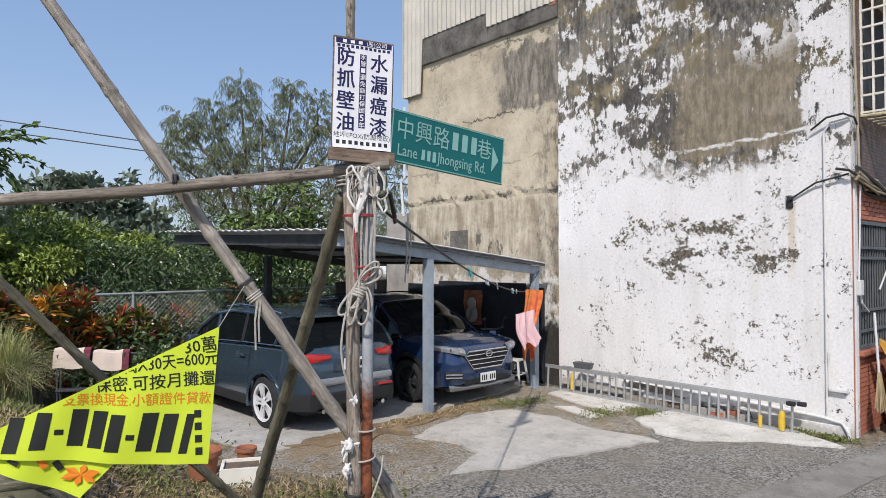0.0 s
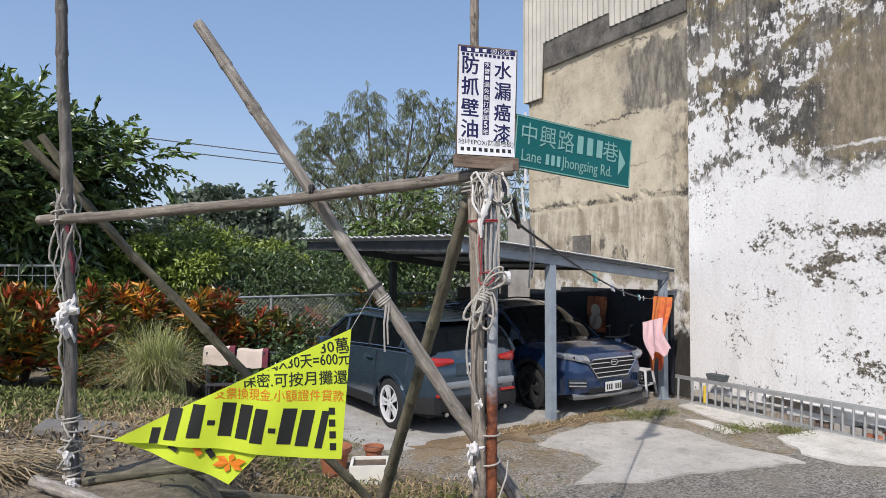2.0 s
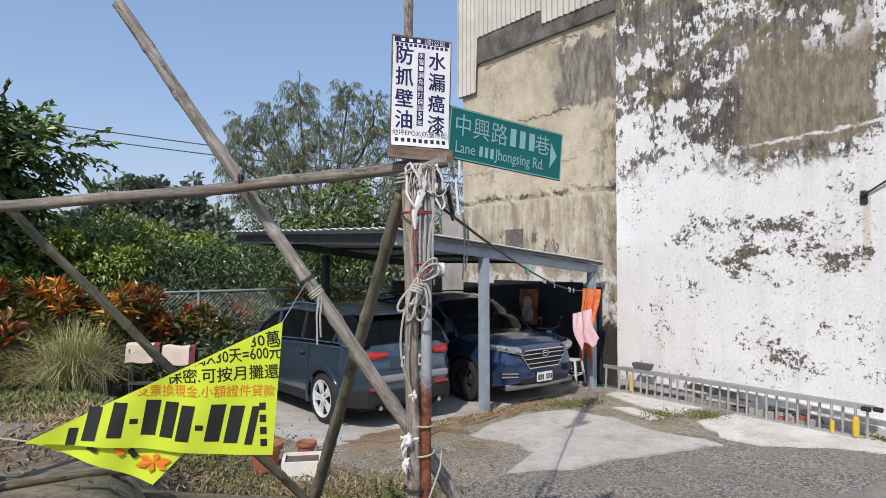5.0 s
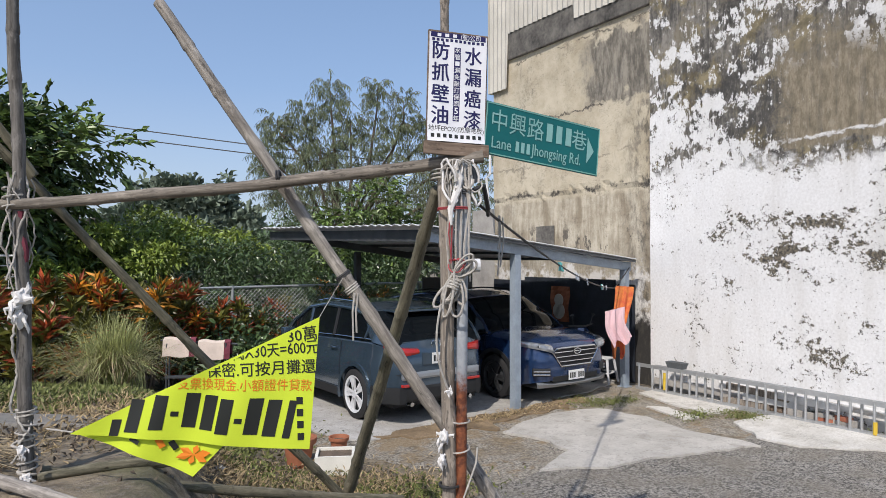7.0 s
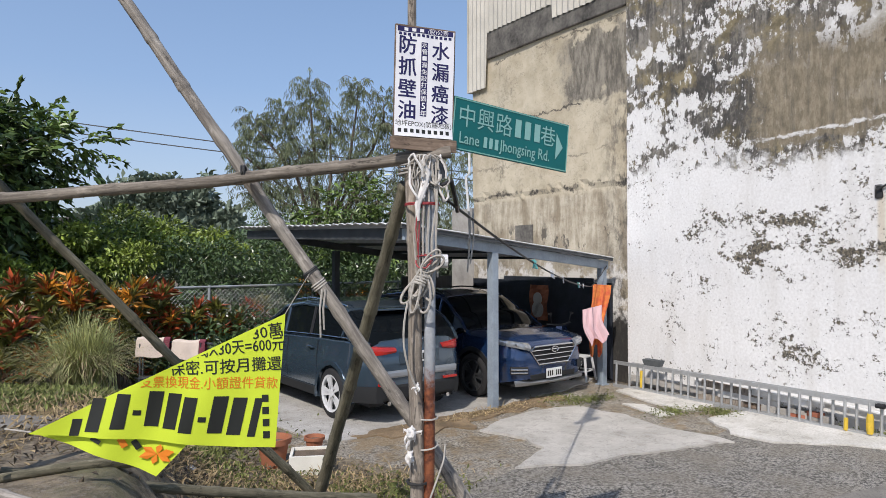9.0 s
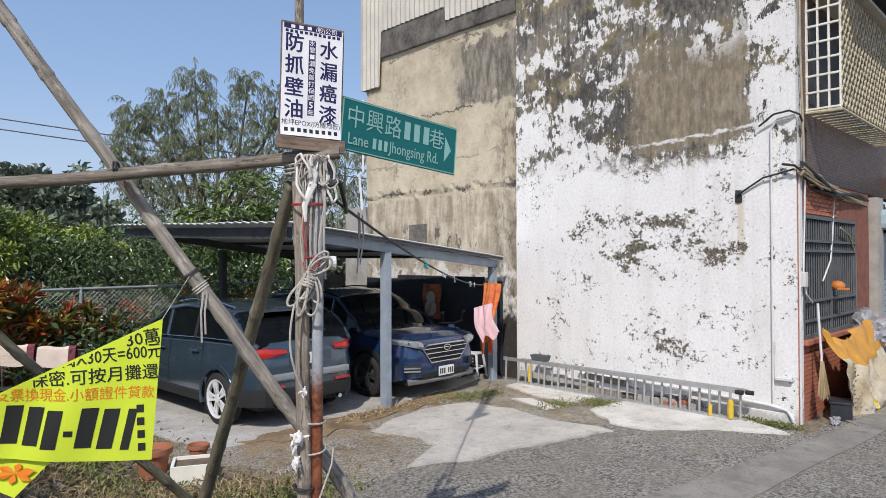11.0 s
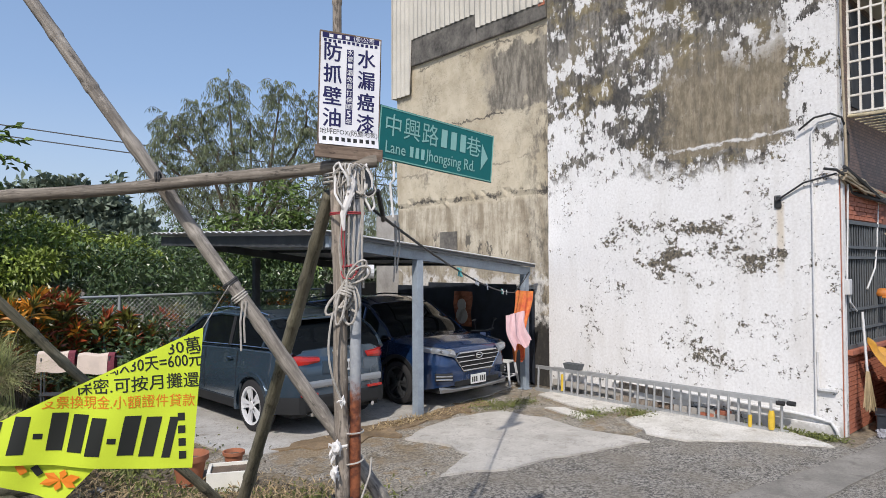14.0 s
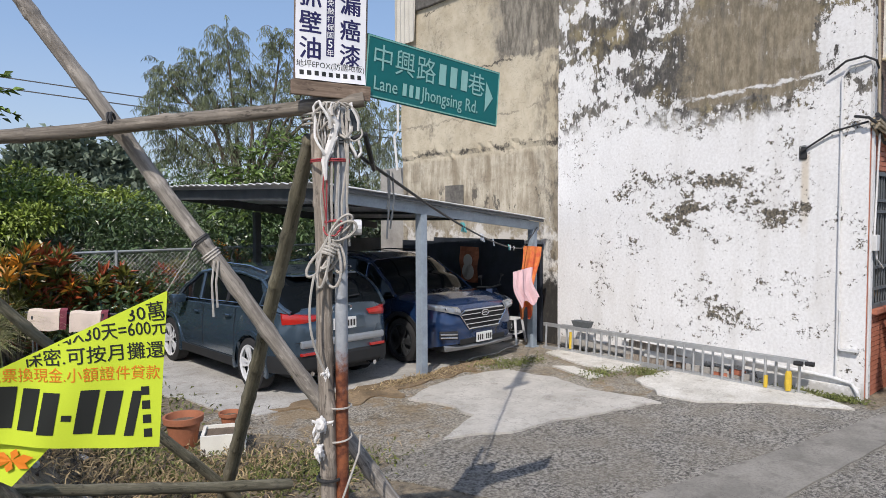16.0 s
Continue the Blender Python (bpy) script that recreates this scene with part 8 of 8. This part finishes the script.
        part("board", B(-0.22, 0.22, -0.035, 0.035, 0.0, 0.025, 0.004, ), "timber", w)
    for k, (x, y, z, r, m) in enumerate(((11.05, 2.1, 0.12, 0.14, "bag"), (11.45, 1.95, 0.13, 0.16, "bag"), (10.5, 2.1, 0.06, 0.09, "bag"), (11.8, 1.9, 0.12, 0.14, "tarp"), (13.0, 2.1, 1.05, 0.4, "bag"), (14.2, 2.1, 0.8, 0.5, "bag"), (13.2, 2.15, 0.45, 0.5, "bag_dark"), (15.2, 2.0, 0.5, 0.5, "bag"))):
        bm = bmesh.new()
        bmesh.ops.create_icosphere(bm, subdivisions=4, radius=r)
        for v in bm.verts:
            q = 0.85 + 0.28 * abs(noise.noise(v.co * (4.6 / r) + Vector((2, 0, k)))) - 0.2 * abs(noise.noise(v.co * (3 / r) + Vector((2, 5, k)))) + 0.45 * noise.noise(v.co * (1.7 / r) + Vector((k, 0, 0))) + 0.3 * abs(noise.noise(v.co * (4 / r) + Vector((0, k, 0))))
            v.co = Vector((v.co.x * q + x, v.co.y * q * 0.7 + y, max(0.0, v.co.z * q * 0.8 + z)))
        solo("rubbish_bag", bm, m, "crumpled plastic bag of stored goods on the pile", "bag", "bags by the shop", smooth=True)
    hb = thing("helmet", (11.75, 2.3, 1.82), label="orange helmet hung on the window bars", category="helmet")
    bm = bmesh.new()
    bmesh.ops.create_icosphere(bm, subdivisions=3, radius=0.10)
    for v in bm.verts:
        v.co.z = max(-0.05, v.co.z) * 0.8
    part("shell", bm, "tarp_orange", hb, smooth=True)
    part("peak", B(-0.17, 0.02, -0.16, -0.02, -0.06, -0.03, 0.01), "tarp_orange", hb)
    c = thing("cable_bundle", (10.2, 2.4, 3.4), label="tangle of dusty cables along the street front", category="cables")
    rnd = random.Random(8)
    for k in range(14):
        o = [rnd.uniform(-0.09, 0.09) for _ in range(8)]
        pts = [(10.08, 2.40 + o[0] * 0.5, 3.42 + o[1]), (10.7, 2.36 + o[2], 3.30 + o[3]), (11.6, 2.34 + o[4], 3.22 + o[5]), (13.2, 2.33 + o[2], 3.20 + o[6]), (16.0, 2.30, 3.2 + o[7])]
        part("cable", T(pts, 0.016 if k % 3 else 0.028, 6), "cable_tan" if k % 6 else "cable", c, world=True)
    for pts, r, m in (([(10.07, 2.9, 4.05), (10.02, 2.7, 4.18), (10.0, 2.5, 4.2), (10.1, 2.4, 4.15), (10.35, 2.38, 3.95), (10.33, 2.38, 3.6), (10.2, 2.38, 3.45)], 0.014, "cable"),
                      ([(10.12, 2.40, 6.5), (10.16, 2.40, 5.0), (10.2, 2.39, 4.2), (10.22, 2.38, 3.5)], 0.016, "cable_tan"),
                      ([(10.05, 2.6, 3.5), (9.98, 2.44, 3.46), (10.05, 2.38, 3.4)], 0.018, "cable"),
                      ([(10.35, 2.40, 3.3), (10.37, 2.42, 2.6), (10.30, 2.42, 2.0), (10.36, 2.40, 1.75), (10.6, 2.38, 1.62)], 0.012, "pvc"),
                      ([(11.9, 2.36, 3.2), (11.75, 2.36, 2.6), (11.6, 2.36, 2.2), (11.2, 2.38, 1.9)], 0.012, "pvc"),
                      ([(12.0, 2.3, 2.7), (12.5, 2.28, 2.6), (13.1, 2.3, 2.3), (13.15, 2.3, 0.8)], 0.014, "cable_tan")):
        part("cable", T(pts, r, 6), m, c, world=True)


def far_wires():
    w = thing("power_lines", (12, 64, 12), label="two thin power lines against the sky", category="power line")
    for x, y in ((-10, 78), (60, 33)):
        part("pole", T([(x, y, -0.1), (x, y, 18.0 if x < 0 else 8.8)], 0.16, 10), "plaster", w, world=True)
    part("wire", T(sag((-10, 78, 17.5), (60, 33, 8.2), 0.6, 20), 0.055, 4), "cable", w, world=True)
    part("wire", T(sag((-10, 78, 16.5), (60, 33, 7.6), 0.6, 20), 0.055, 4), "cable", w, world=True)


def garden_bits():
    rng = np.random.default_rng(12)
    v, f = [], []
    for k in range(260):
        x0, y0 = 0.35 + rng.normal() * 0.10, 4.75 + rng.normal() * 0.12
        a = rng.normal() * 0.35 - 0.95
        ln = rng.uniform(0.25, 0.6)
        p0 = np.array([x0, y0, height(x0, y0) + rng.uniform(0.02, 0.14)])
        d = np.array([math.cos(a), math.sin(a), rng.uniform(-0.15, 0.1)]) * ln
        s = np.array([-d[1], d[0], 0]) / ln * 0.004
        i = len(v)
        v += [tuple(p0 - s), tuple(p0 + s), tuple(p0 + d * 0.5 + s + (0, 0, 0.03)), tuple(p0 + d * 0.5 - s + (0, 0, 0.03)), tuple(p0 + d)]
        f += [(i, i + 1, i + 2, i + 3), (i + 3, i + 2, i + 4)]
    tagged(new("straw", from_data("straw", v, f, "straw")), "loose dry straw beside the bamboo post", "straw", kind="stuff")
    rnd = random.Random(14)
    for k in range(26):
        x, y = rnd.uniform(0.2, 3.2), rnd.uniform(4.6, 7.4)
        bm = bmesh.new()
        bmesh.ops.create_icosphere(bm, subdivisions=2, radius=rnd.uniform(0.02, 0.06))
        for q in bm.verts:
            q.co *= 1 + 0.35 * noise.noise(q.co * 18 + Vector((k, 0, 0)))
            q.co.z *= 0.6
        bm.transform(Matrix.Translation((x, y, height(x, y) + 0.005)))
        solo("stone", bm, "plaster" if k % 3 else "concrete", "small grey stone lying in the dry soil", "stone", "stones", smooth=True)
    sl = solo("concrete_slab", B(-0.36, 0.36, -0.16, 0.16, 0.0, 0.09, 0.02), "gutter", "broken concrete kerb slab lying on the bank", "slab")
    sl.matrix_basis = pose(1.0, 5.6, height(1.0, 5.6) - 0.03, 0, 6, -18)


def garden_shed():
    s = thing("shed", (2.9, 26, 0), -20, label="weathered grey shed roof among the trees", category="shed")
    part("wall", B(-1.6, 1.6, -1, 1, 0, 3.5), "plaster", s)
    part("roof", B(-1.8, 1.8, -1.2, 1.2, 3.5, 3.62), "band", s)
    for k in range(5):
        part("board", B(-1.62, 1.62, -1.03, -1.002, 2.2 + 0.26 * k, 2.42 + 0.26 * k), "plaster", s)


things_by_wall()
stool()
scooter()
wash_line()
pots()
shop_clutter()
far_wires()
garden_bits()
garden_shed()
# panel added so that the carport's interior ends in darkness
part("dark_backing", B(9.0, 10.45, 12.28, 12.32, 0.02, 1.85), "steel_dark", bpy.data.objects["carport"], "dark panel added at the back of the carport for its dark interior", world=True)
